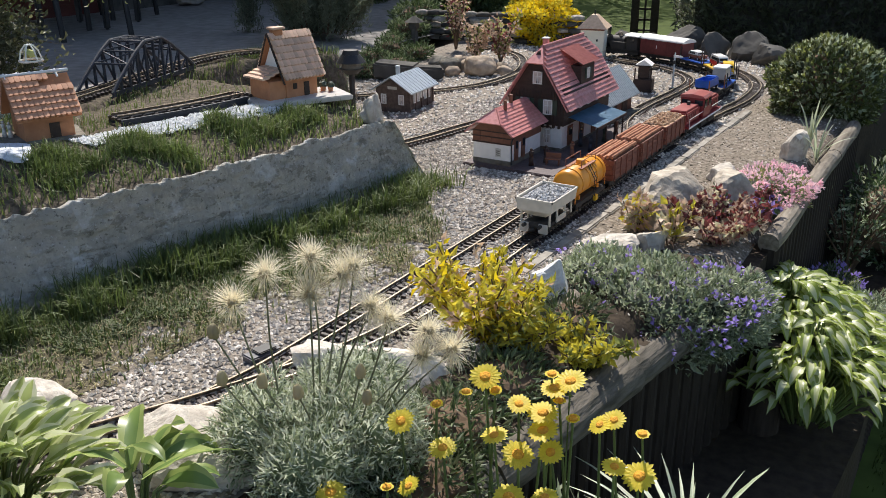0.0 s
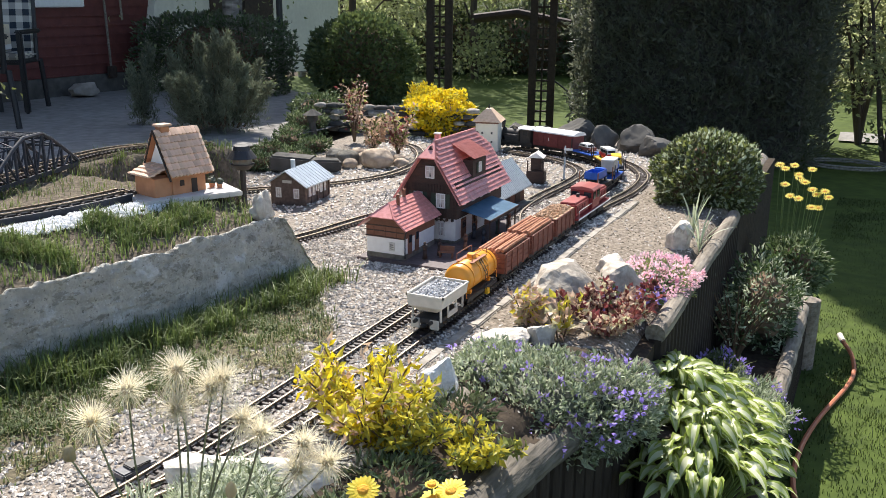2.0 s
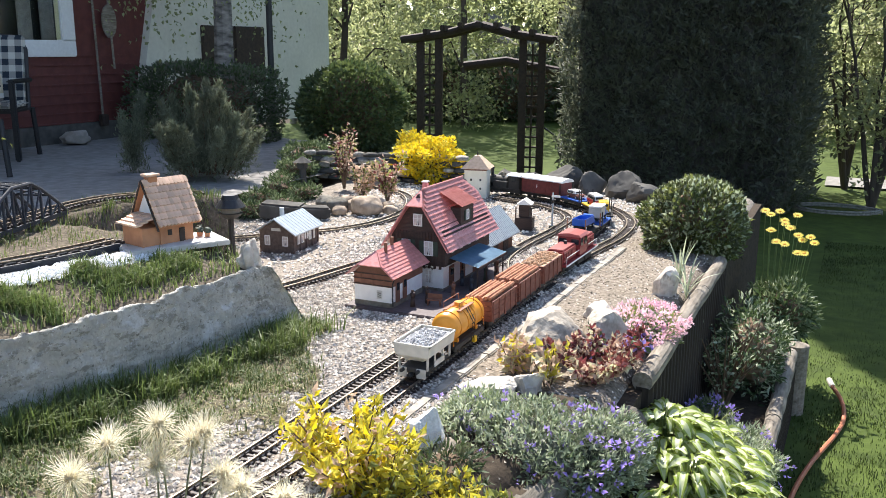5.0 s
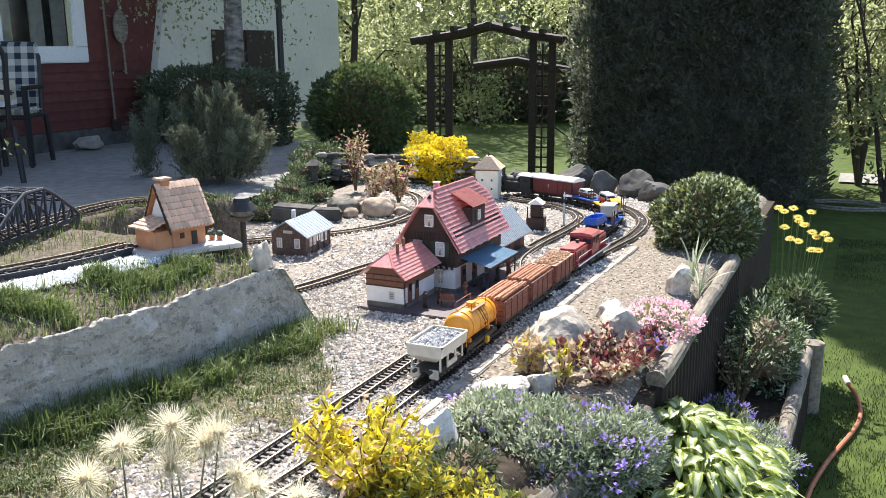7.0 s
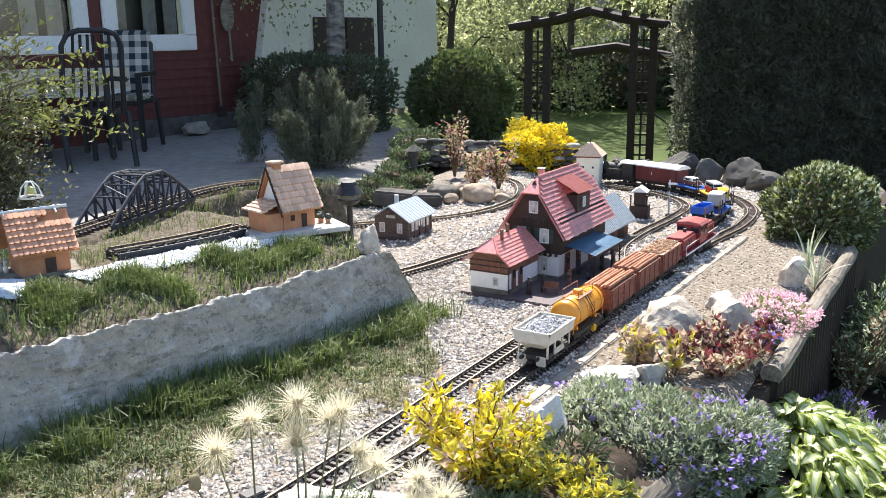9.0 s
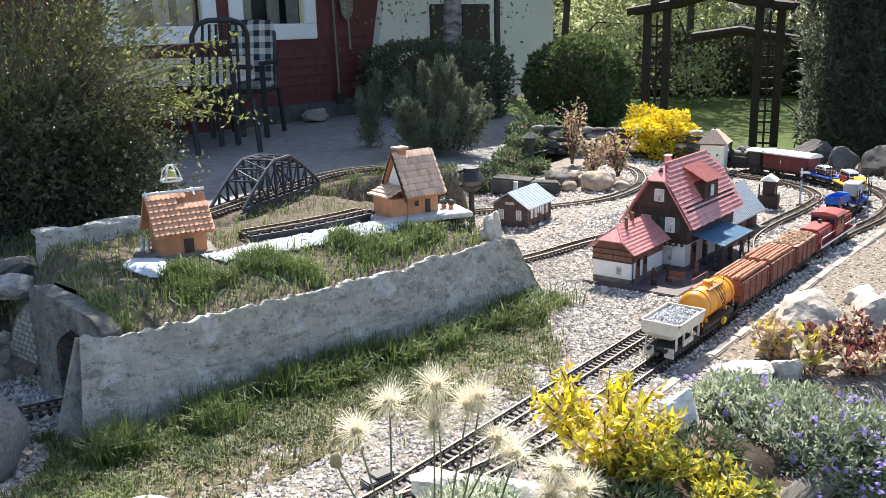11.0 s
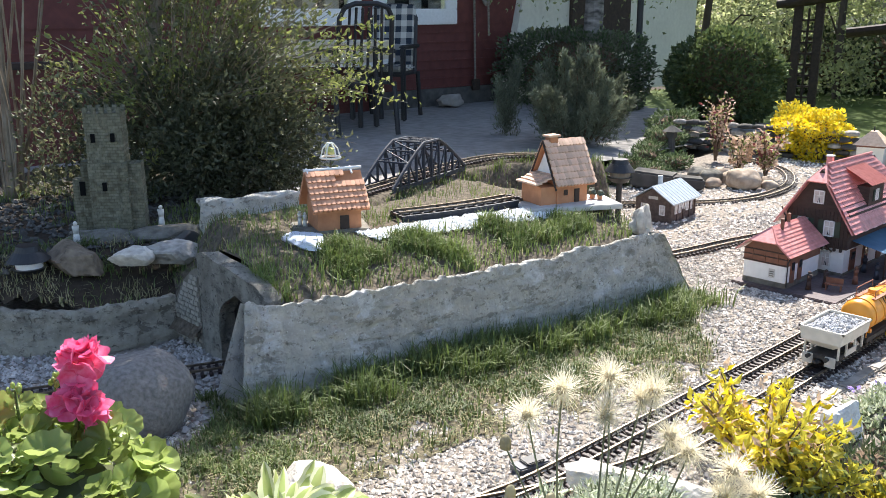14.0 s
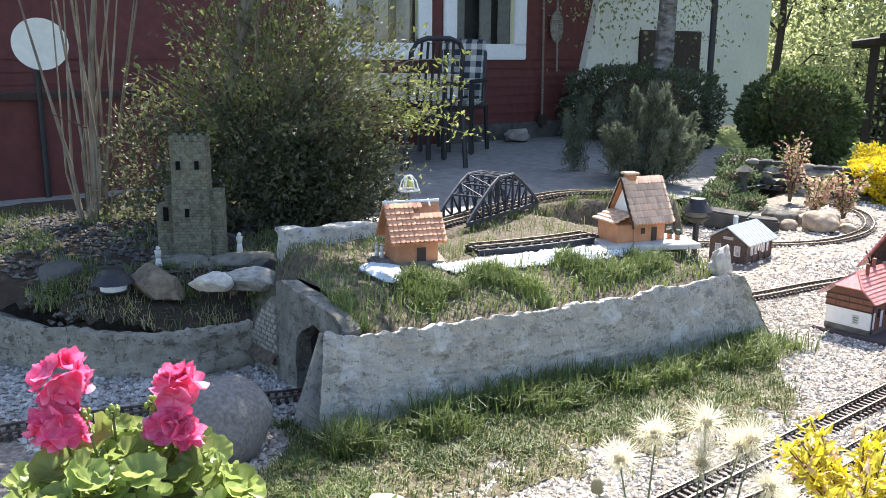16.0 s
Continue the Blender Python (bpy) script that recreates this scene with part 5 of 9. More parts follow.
# ---- truss bridge ----
def truss_bridge(m, L, W, Hh):
    t = thing("truss_bridge", m, "dark steel model truss bridge with an arched top", "bridge")
    n = 10
    def top(k):
        x = k / n
        return Hh * min(1.0, x / 0.38, (1 - x) / 0.38) ** 0.9 if 0 < k < n else 0.0
    for s in (-1, 1):
        y = s * W / 2
        part("lower_chord", bm_box(L, 0.010, 0.018, (0, y, 0), 0.001), STEEL_DARK, t)
        pts = [(-L / 2 + L * k / n, y, 0.014 + top(k)) for k in range(n + 1)]
        part("upper_chord", bm_tube(pts, 0.007, 6), STEEL_DARK, t)
        for k in range(1, n):
            x = -L / 2 + L * k / n
            part("upright", bm_box(0.008, 0.008, top(k), (x, y, 0.014)), STEEL_DARK, t)
        for k in range(n):
            x0, x1 = -L / 2 + L * k / n, -L / 2 + L * (k + 1) / n
            if 0 < k < n - 1:
                a, b = (k, k + 1) if k < n / 2 else (k + 1, k)
                part("diagonal", bm_tube([(-L / 2 + L * a / n, y, 0.014 + top(a)), (-L / 2 + L * b / n, y, 0.014)], 0.004, 6), STEEL_DARK, t)
    for k in range(2, n - 1):
        x = -L / 2 + L * k / n
        part("cross_beam", bm_tube([(x, -W / 2, 0.014 + top(k)), (x, W / 2, 0.014 + top(k))], 0.004, 6), STEEL_DARK, t)
        if k < n - 2:
            x2 = -L / 2 + L * (k + 1) / n
            part("top_brace", bm_tube([(x, -W / 2, 0.014 + top(k)), (x2, W / 2, 0.014 + top(k + 1))], 0.003, 6), STEEL_DARK, t)
            part("top_brace", bm_tube([(x2, -W / 2, 0.014 + top(k + 1)), (x, W / 2, 0.014 + top(k))], 0.003, 6), STEEL_DARK, t)
    part("deck", bm_box(L, W - 0.02, 0.006, (0, 0, -0.004)), STEEL_DARK, t)
    return t


truss_bridge(pose(-2.60, 2.22, 0.335, 0, 0, 108), 0.60, 0.145, 0.15)
track([(-2.42, 1.64, 0.343), (-2.505, 1.92, 0.343), (-2.60, 2.22, 0.343), (-2.675, 2.46, 0.343), (-2.715, 2.68, 0.343), (-2.70, 2.86, 0.342), (-2.63, 3.03, 0.335), (-2.50, 3.22, 0.328)], "upper track leading across the truss bridge")
tr2 = [(-2.14, 1.72, 0.335), (-2.09, 1.9, 0.335), (-2.06, 2.08, 0.335), (-2.05, 2.22, 0.335)]
track(tr2, "short siding on the mound beside white grit", pitch=0.042)
girder = thing("girder_bridge", pose(0, 0, 0), "low dark girders carrying the short siding", "bridge")
for sd in (-0.048, 0.048):
    pr = [(p + Vector((d.y, -d.x, 0)) * sd, d) for p, d in smooth_path(tr2, 0.06)]
    gm = bmesh.new()
    prev = None
    for p, d in pr:
        n = Vector((d.y, -d.x, 0)).normalized()
        ring = [gm.verts.new(p + n * w + Vector((0, 0, h))) for w, h in ((-0.004, -0.026), (0.004, -0.026), (0.004, 0.008), (-0.004, 0.008))]
        for i in range(4) if prev else ():
            gm.faces.new((prev[i], prev[(i + 1) % 4], ring[(i + 1) % 4], ring[i]))
        if not prev:
            gm.faces.new(ring[::-1])
        prev = ring
    gm.faces.new(prev)
    part("girder", gm, STEEL_DARK, girder)
def bank_z(x, y):
    """The narrow bank under the upper track."""
    pts = [(-2.42, 1.64), (-2.505, 1.92), (-2.60, 2.22), (-2.675, 2.46), (-2.715, 2.68), (-2.70, 2.86), (-2.63, 3.03), (-2.50, 3.22)]
    best = 9.0
    for (xa, ya), (xb, yb) in zip(pts, pts[1:]):
        t = max(0.0, min(1.0, ((x - xa) * (xb - xa) + (y - ya) * (yb - ya)) / ((xb - xa) ** 2 + (yb - ya) ** 2)))
        best = min(best, math.hypot(x - xa - t * (xb - xa), y - ya - t * (yb - ya)))
    k = min(1.0, max(0.0, (0.17 - best) / 0.10))
    return -0.03 + (0.37 - 0.03 * max(0.0, min(1.0, (y - 2.4) / 0.9))) * k * k * (3 - 2 * k) + 0.012 * noise.noise((x * 9, y * 9, 0))


bank = sheet("upper_bank", -3.5, -2.1, 1.6, 4.0, 0.03, bank_z, MOUND_SOIL, inside=lambda x, y: bank_z(x, y) > -0.018 and (y > 2.55 or x < -2.3))
tagged(bank, "earth bank carrying the upper track", "bank", kind="structure")


# ---- rolling stock ----
FRAME = mat("wagon_frame", (0.025, 0.023, 0.022), (0.04, 0.035, 0.03), 60, 0.7)
BEIGE = mat("hopper_beige", (0.60, 0.55, 0.47), (0.50, 0.46, 0.39), 40, 0.55, 0.05)
ORANGE = mat("tank_orange", (0.80, 0.33, 0.03), (0.72, 0.28, 0.02), 30, 0.35, vary=0.06)
WAGON_BROWN = mat("wagon_brown", (0.20, 0.07, 0.045), (0.13, 0.045, 0.03), 60, 0.7, 0.2)
LOG_WOOD = mat("stacked_wood", (0.50, 0.25, 0.15), (0.30, 0.13, 0.075), 60, 0.85, 0.3, vary=0.35)
LOCO_RED = mat("loco_red", (0.28, 0.035, 0.035), (0.22, 0.025, 0.028), 40, 0.4, vary=0.06)
# paler red for the upper faces: sun glint put into the colour
LOCO_TOP_LIT = mat("sunlit_red_roof", (0.42, 0.14, 0.125), (0.34, 0.10, 0.09), 40, 0.3, vary=0.06)
BOX_RED = mat("boxcar_red", (0.16, 0.03, 0.03), (0.11, 0.02, 0.02), 60, 0.6, 0.1)
TOY_BLUE = mat("toy_blue", (0.02, 0.13, 0.55), (0.015, 0.10, 0.45), 30, 0.35, vary=0.06)
TOY_YELLOW = mat("toy_yellow", (0.85, 0.52, 0.03), (0.80, 0.46, 0.02), 30, 0.35, vary=0.06)
TOY_RED = mat("toy_red", (0.55, 0.025, 0.02), (0.45, 0.02, 0.018), 30, 0.3, vary=0.06)
ROOF_WHITE = mat("wagon_roof", (0.72, 0.71, 0.68), (0.60, 0.59, 0.56), 40, 0.55, 0.05)
RUST = mat("rusty_post", (0.30, 0.13, 0.07), (0.2, 0.08, 0.05), 50, 0.8)
WHEEL = mat("wheel_steel", (0.10, 0.095, 0.09), (0.06, 0.055, 0.05), 50, 0.45, metal=0.7)
BALLAST = mat("ballast_load", (0.50, 0.49, 0.48), (0.20, 0.20, 0.20), 90, 0.85, 0.5, vary=0.5)
BROWN_LOAD = mat("brown_load", (0.50, 0.34, 0.22), (0.32, 0.2, 0.12), 70, 0.9, 0.5, vary=0.4)


def running_gear(t, L, bogies=False):
    """Frame, axles with wheels, couplers. y is along the track."""
    part("chassis", bm_box(0.075, L, 0.014, (0, 0, 0.045), 0.002), FRAME, t)
    for s in (-1, 1):
        part("sole_bar", bm_box(0.006, L * 0.98, 0.016, (s * 0.04, 0, 0.04), 0.001), FRAME, t)
        part("coupler", bm_box(0.016, 0.022, 0.008, (0, s * (L / 2 + 0.009), 0.036), 0.002), FRAME, t)
        for x in (-0.026, 0.026):
            part("buffer", bm_cyl(0.006, 0.006, 0.014, seg=10, m=pose(x, s * (L / 2 + 0.006), 0.053, 90)), FRAME, t)
    ys = (-L * 0.3, L * 0.3) if not bogies else (-L * 0.36, -L * 0.22, L * 0.22, L * 0.36)
    for y in ys:
        ax = part("axle", bm_cyl(0.003, 0.003, 0.058, seg=8, m=pose(0, y, 0.0355, 0, 90) @ pose(0, 0, -0.029)), WHEEL, t)
        for s in (-1, 1):
            part("wheel", bm_cyl(0.0155, 0.0155, 0.006, seg=20, m=pose(s * 0.0225, y, 0.0355, 0, 90) @ pose(0, 0, -0.003)), WHEEL, ax)
            part("axle_box", bm_box(0.006, 0.022, 0.022, (s * 0.036, y, 0.026), 0.002), FRAME, ax)


def load_heap(t, w, l, z, material, n, size, seed, name="load", dome=0.012):
    """Many small broken pieces heaped in a wagon."""
    rng = random.Random(seed)
    b = bm_box(w, l, 0.004, (0, 0, z - 0.004))
    for k in range(n):
        x, y = rng.uniform(-w / 2, w / 2) * 0.94, rng.uniform(-l / 2, l / 2) * 0.96
        h = dome * (1 - (2 * x / w) ** 2) * (1 - 0.6 * (2 * y / l) ** 2)
        m = Matrix.Translation((x, y, z + h * rng.uniform(0.3, 1))) @ Euler([rng.uniform(0, 6) for _ in range(3)]).to_matrix().to_4x4() @ Matrix.Diagonal((rng.uniform(0.6, 1.3), rng.uniform(0.6, 1.2), rng.uniform(0.4, 1), 1))
        bmesh.ops.create_icosphere(b, subdivisions=1, radius=size * rng.uniform(0.6, 1.2), matrix=m)
    return tagged(part(name, b, material, t), kind="stuff")


def hopper_wagon(m):
    t = thing("hopper_wagon", m, "beige hopper wagon heaped with grey ballast", "wagon", "wagons of the goods train")
    L = 0.185
    running_gear(t, L)
    b = bmesh.new()
    lo = [b.verts.new(p) for p in ((-0.03, -0.07, 0.075), (0.03, -0.07, 0.075), (0.03, 0.07, 0.075), (-0.03, 0.07, 0.075))]
    mid = [b.verts.new(p) for p in ((-0.057, -L / 2, 0.096), (0.057, -L / 2, 0.096), (0.057, L / 2, 0.096), (-0.057, L / 2, 0.096))]
    up = [b.verts.new(p) for p in ((-0.061, -L / 2 - 0.002, 0.131), (0.061, -L / 2 - 0.002, 0.131), (0.061, L / 2 + 0.002, 0.131), (-0.061, L / 2 + 0.002, 0.131))]
    for a, c in ((lo, mid), (mid, up)):
        for k in range(4):
            b.faces.new((a[k], a[(k + 1) % 4], c[(k + 1) % 4], c[k]))
    b.faces.new(lo[::-1])
    part("body", b, BEIGE, t)
    rim = bmesh.new()
    for s in (-1, 1):
        bm_box(0.006, L + 0.01, 0.007, (s * 0.061, 0, 0.128), 0.001, bm=rim)
        bm_box(0.128, 0.006, 0.007, (0, s * (L / 2 + 0.002), 0.128), 0.001, bm=rim)
    part("rim", rim, BEIGE, t)
    for s in (-1, 1):
        for y in (-0.08, -0.028, 0.028, 0.08):
            part("strut", bm_box(0.005, 0.008, 0.062, (s * 0.048, y, 0.05), 0.001), BEIGE, t)
        part("step_plate", bm_box(0.03, 0.006, 0.03, (s * 0.032, -0.092, 0.028), 0.001), BEIGE, t)
        part("side_plate", bm_box(0.004, 0.07, 0.018, (s * 0.05, 0, 0.05), 0.001), BEIGE, t)
    load_heap(t, 0.112, L - 0.01, 0.124, BALLAST, 460, 0.0058, 5, "ballast")


def tank_wagon(m):
    t = thing("tank_wagon", m, "orange tank wagon with ladders and a walkway", "wagon", "wagons of the goods train")
    L = 0.26
    running_gear(t, L)
    b = bmesh.new()
    r, cz = 0.049, 0.112
    prof = [(-0.125, 0.0), (-0.125, 0.032), (-0.119, 0.044), (-0.11, r), (0.11, r), (0.119, 0.044), (0.125, 0.032), (0.125, 0.0)]
    rings = [[b.verts.new((rr * math.cos(a), y, cz + rr * math.sin(a))) for a in np.linspace(0, 2 * math.pi, 33)[:-1]] if rr else None for y, rr in prof]
    for a, c in zip(rings[1:-1], rings[2:-1]):
        for k in range(32):
            b.faces.new((a[k], a[(k + 1) % 32], c[(k + 1) % 32], c[k]))
    b.faces.new(rings[1])
    b.faces.new(rings[-2][::-1])
    bmesh.ops.recalc_face_normals(b, faces=b.faces)
    part("tank", b, ORANGE, t, smooth=True)
    for y in (-0.09, -0.03, 0.03, 0.09):
        part("tank_band", bm_tube([(0.0505 * math.cos(a), y, cz + 0.0505 * math.sin(a)) for a in np.linspace(-0.4, math.pi + 0.4, 20)], 0.0018, 6), ORANGE, t)
    part("dome", bm_cyl(0.017, 0.015, 0.016, (0, 0, cz + 0.045), 16), ORANGE, t)
    for s in (-1, 1):
        part("walkway_rail", bm_tube([(s * 0.028, -0.06, cz + 0.05), (s * 0.028, -0.06, cz + 0.072), (s * 0.028, 0.06, cz + 0.072), (s * 0.028, 0.06, cz + 0.05)], 0.0015, 5), RUST, t)
        part("walkway", bm_box(0.014, 0.12, 0.002, (s * 0.024, 0, cz + 0.045)), RUST, t)
        for y in (-0.008, 0.008):
            part("ladder_side", bm_tube([(s * 0.03, y, cz + 0.045), (s * 0.057, y, cz), (s * 0.052, y, 0.05)], 0.0015, 5), BLACK, t)
        for k in range(6):
            z = 0.06 + k * 0.015
            part("rung", bm_tube([(s * (0.054), -0.008, z), (s * 0.054, 0.008, z)], 0.0012, 5), BLACK, t)
        part("saddle", bm_box(0.07, 0.012, 0.016, (0, s * 0.08, 0.056), 0.001), ORANGE, t)
        part("end_rail", bm_tube([(-0.04, s * 0.128, 0.058), (-0.04, s * 0.128, 0.085), (0.04, s * 0.128, 0.085), (0.04, s * 0.128, 0.058)], 0.0016, 5), ORANGE, t)
    part("side_box", bm_box(0.012, 0.02, 0.02, (0.047, 0.03, 0.028), 0.001), TOY_YELLOW, t)


def open_wagon(m, load, L, label, seed):
    t = thing("open_wagon", m, label, "wagon", "wagons of the goods train")
    running_gear(t, L)
    h = 0.072
    part("floor", bm_box(0.108, L, 0.005, (0, 0, 0.059)), WAGON_BROWN, t)
    for s in (-1, 1):
        for k in range(4):
            part("side_board", bm_box(0.004, L, h / 4 - 0.0015, (s * 0.054, 0, 0.062 + k * h / 4), 0.0006), WAGON_BROWN, t)
            part("end_board", bm_box(0.104, 0.004, h / 4 - 0.0015, (0, s * (L / 2 - 0.002), 0.062 + k * h / 4), 0.0006), WAGON_BROWN, t)
        for y in np.linspace(-L / 2 + 0.012, L / 2 - 0.012, 5):
            part("stanchion", bm_box(0.004, 0.007, h + 0.004, (s * 0.0575, float(y), 0.056), 0.0006), WAGON_BROWN, t)
    rng = random.Random(seed)
    if load == "logs":
        for layer in range(5):
            for k in range(7 - layer % 2):
                x = -0.044 + k * 0.0145 + (0.007 if layer % 2 else 0)
                z = 0.090 + layer * 0.0125 + rng.uniform(-0.002, 0.003)
                dy = rng.uniform(-0.006, 0.006)
                r = 0.0068 * rng.uniform(0.8, 1.15)
                part("log", bm_tube([(x + rng.uniform(-.003, .003), -L / 2 + 0.006 + dy, z), (x, 0, z + 0.001), (x + rng.uniform(-.003, .003), L / 2 - 0.006 + dy, z)], r, 7), LOG_WOOD, t)
    else:
        load_heap(t, 0.10, L - 0.01, 0.132, BROWN_LOAD, 360, 0.0068, seed, "load", 0.016)
    return t


def diesel(m, L):
    t = thing("diesel_locomotive", m, "dark red diesel locomotive with a central cab", "locomotive")
    running_gear(t, L, True)
    part("footplate", bm_box(0.118, L, 0.010, (0, 0, 0.058), 0.002), LOCO_RED, t)
    for s in (-1, 1):
        part("white_stripe", bm_box(0.0025, L, 0.007, (s * 0.0595, 0, 0.0595)), WHITE, t)
        for y in (-0.13, 0.13):
            part("bogie_frame", bm_box(0.008, 0.10, 0.028, (s * 0.042, y, 0.024), 0.003), FRAME, t)
        part("fuel_tank", bm_box(0.02, 0.09, 0.03, (s * 0.04, 0, 0.026), 0.004), FRAME, t)
    hoods = ((-0.142, 0.19, 0.062), (0.162, 0.155, 0.062))
    for y, l, h in hoods:
        part("hood", bm_box(0.082, l, h, (0, y, 0.068), 0.006), LOCO_RED, t)
        part("hood_top", bm_box(0.066, l - 0.02, 0.003, (0, y, 0.068 + h)), LOCO_TOP_LIT, t)
        for s in (-1, 1):
            for k in range(5):
                part("vent", bm_box(0.0025, 0.012, 0.028, (s * 0.0415, y - l / 2 + 0.02 + k * 0.025, 0.085)), BOX_RED, t)
        part("headlight", bm_cyl(0.007, 0.007, 0.006, seg=12, m=pose(0, y + math.copysign(l / 2 + 0.003, y), 0.118, 90) @ pose(0, 0, -0.003)), WHITE, t)
    part("cab", bm_box(0.108, 0.115, 0.092, (0, 0.02, 0.066), 0.004), LOCO_RED, t)
    part("cab_roof", bm_prism([(-0.06, 0.156), (0.06, 0.156), (0.05, 0.166), (0.0, 0.172), (-0.05, 0.166)], -0.045, 0.085, "y"), LOCO_TOP_LIT, t)
    for s in (-1, 1):
        for y in (-0.01, 0.05):
            part("cab_window", bm_box(0.003, 0.038, 0.034, (s * 0.0545, y, 0.112), 0.001), DARK_GLASS, t)
        for x in (-0.03, 0.03):
            part("cab_window", bm_box(0.036, 0.003, 0.025, (x, 0.02 + s * 0.058, 0.12), 0.001), DARK_GLASS, t)
        rail = [(s * 0.056, -L / 2 + 0.01, 0.066), (s * 0.056, -L / 2 + 0.01, 0.10), (s * 0.056, -0.05, 0.10)]
        part("handrail", bm_tube(rail, 0.0014, 5), WHITE, t)
        rail = [(s * 0.056, L / 2 - 0.01, 0.066), (s * 0.056, L / 2 - 0.01, 0.10), (s * 0.056, 0.085, 0.10)]
        part("handrail", bm_tube(rail, 0.0014, 5), WHITE, t)
    part("exhaust", bm_cyl(0.008, 0.008, 0.018, (0, -0.09, 0.13), 10), BLACK, t)


X_A = -0.885
hopper_wagon(pose(X_A + 0.004, 2.306, 0))
tank_wagon(pose(X_A, 2.575, 0))
open_wagon(pose(X_A, 2.868, 0), "logs", 0.255, "brown open wagon stacked with reddish logs", 1)
open_wagon(pose(X_A, 3.15, 0), "logs", 0.255, "brown open wagon stacked with thin logs", 2)
open_wagon(pose(X_A, 3.44, 0), "bark", 0.255, "brown open wagon heaped with brown bark", 3)
diesel(pose(X_A + 0.006, 3.865, 0, 0, 0, -1), 0.49)


def flat_wagon(m, deck, label, L=0.225, stakes=BLACK):
    t = thing("flat_wagon", m, label, "wagon", "wagons of the passing train")
    running_gear(t, L)
    part("deck", bm_box(0.105, L, 0.008, (0, 0, 0.059), 0.001), deck, t)
    for s in (-1, 1):
        for y in (-0.11, 0.11):
            part("stake", bm_box(0.005, 0.005, 0.075, (s * 0.051, y, 0.062)), stakes, t)
    return t


def toy_wheels(t, w, ys, r=0.011):
    for y in ys:
        for s in (-1, 1):
            wh = part("wheel", bm_cyl(r, r, 0.008, seg=16, m=pose(s * w / 2, y, r, 0, 90) @ pose(0, 0, -0.004)), BLACK, t)
            part("hub", bm_cyl(r * 0.5, r * 0.5, 0.009, seg=12, m=pose(s * w / 2, y, r, 0, 90) @ pose(0, 0, -0.0045)), WHITE, wh)


def toy_van(m, low, top, label, l=0.145, w=0.062, h=0.068, split=0.5, nose=0.0):
    t = thing("toy_car", m, label, "toy car", "toy vehicles on flat wagons")
    z0, zs = 0.008, 0.008 + (h - 0.008) * split
    lower = bm_box(w, l, zs - z0, (0, 0, z0), 0.006)
    part("lower_body", lower, low, t)
    ub = bm_prism([(-l / 2 + 0.004 + nose, zs - 0.001), (l / 2 - 0.004, zs - 0.001), (l / 2 - 0.012, h - 0.008), (l / 2 - 0.02, h), (-l / 2 + 0.026 + nose, h), (-l / 2 + 0.016 + nose, h - 0.008)], -w / 2 + 0.003, w / 2 - 0.003, "x")
    part("upper_body", ub, top, t)
    for s in (-1, 1):
        for k in range(4):
            y = -l / 2 + 0.034 + nose + k * (l - 0.055 - nose) / 4
            part("side_window", bm_box(0.002, (l - 0.07 - nose) / 4, (h - zs) * 0.5, (s * (w / 2 - 0.0025), y + 0.008, zs + 0.004)), DARK_GLASS, t)
        part("headlight", bm_cyl(0.005, 0.005, 0.003, seg=10, m=pose(s * w * 0.33, -l / 2 - 0.0015, z0 + 0.014, 90) @ pose(0, 0, -0.0015)), WHITE, t)
    part("windscreen", bm_box(w - 0.016, 0.002, (h - zs) * 0.5, (0, -l / 2 + 0.009 + nose, zs + 0.005)), DARK_GLASS, t)
    part("rear_window", bm_box(w - 0.02, 0.002, (h - zs) * 0.45, (0, l / 2 - 0.006, zs + 0.005)), DARK_GLASS, t)
    part("bumper", bm_box(w, 0.005, 0.006, (0, -l / 2 - 0.002, z0 + 0.002), 0.001), WHITE, t)
    toy_wheels(t, w - 0.004, (-l * 0.3, l * 0.3))
    return t


def toy_truck(m, body, label, box=None):
    t = thing("toy_truck", m, label, "toy truck", "toy vehicles on flat wagons")
    part("chassis", bm_box(0.04, 0.16, 0.01, (0, 0, 0.012)), BLACK, t)
    c = part("cab", bm_box(0.062, 0.042, 0.05, (0, 0.056, 0.018), 0.006), body, t)
    part("windscreen", bm_box(0.05, 0.002, 0.018, (0, 0.078, 0.042)), DARK_GLASS, c)
    part("bonnet", bm_box(0.056, 0.02, 0.028, (0, 0.086, 0.016), 0.005), body, t)
    if box is None:
        b = bmesh.new()
        for s in (-1, 1):
            bm_box(0.004, 0.11, 0.036, (s * 0.034, -0.025, 0.028), 0.001, bm=b)
            bm_box(0.072, 0.004, 0.036, (0, -0.025 + s * 0.054, 0.028), 0.001, bm=b)
        bm_box(0.07, 0.11, 0.005, (0, -0.025, 0.026), bm=b)
        part("tipper_bed", b, body, t)
    else:
        part("box_body", bm_box(0.07, 0.115, 0.058, (0, -0.025, 0.026), 0.005), box, t)
        part("box_roof", bm_box(0.074, 0.12, 0.008, (0, -0.025, 0.084), 0.003), WHITE, t)
    toy_wheels(t, 0.06, (-0.05, 0.06), 0.013)
    return t


DECK = 0.067
LINE_B = smooth_path(TRACK_B, 0.01)
START = next(i for i, (p, d) in enumerate(LINE_B) if p.y >= 4.45)


def along(s):
    """The pose on the station track, s metres past the last wagon's middle."""
    p, d = LINE_B[min(len(LINE_B) - 1, START + round(s / 0.01))]
    return pose(p.x, p.y, 0, 0, 0, math.degrees(math.atan2(d.y, d.x)) - 90)


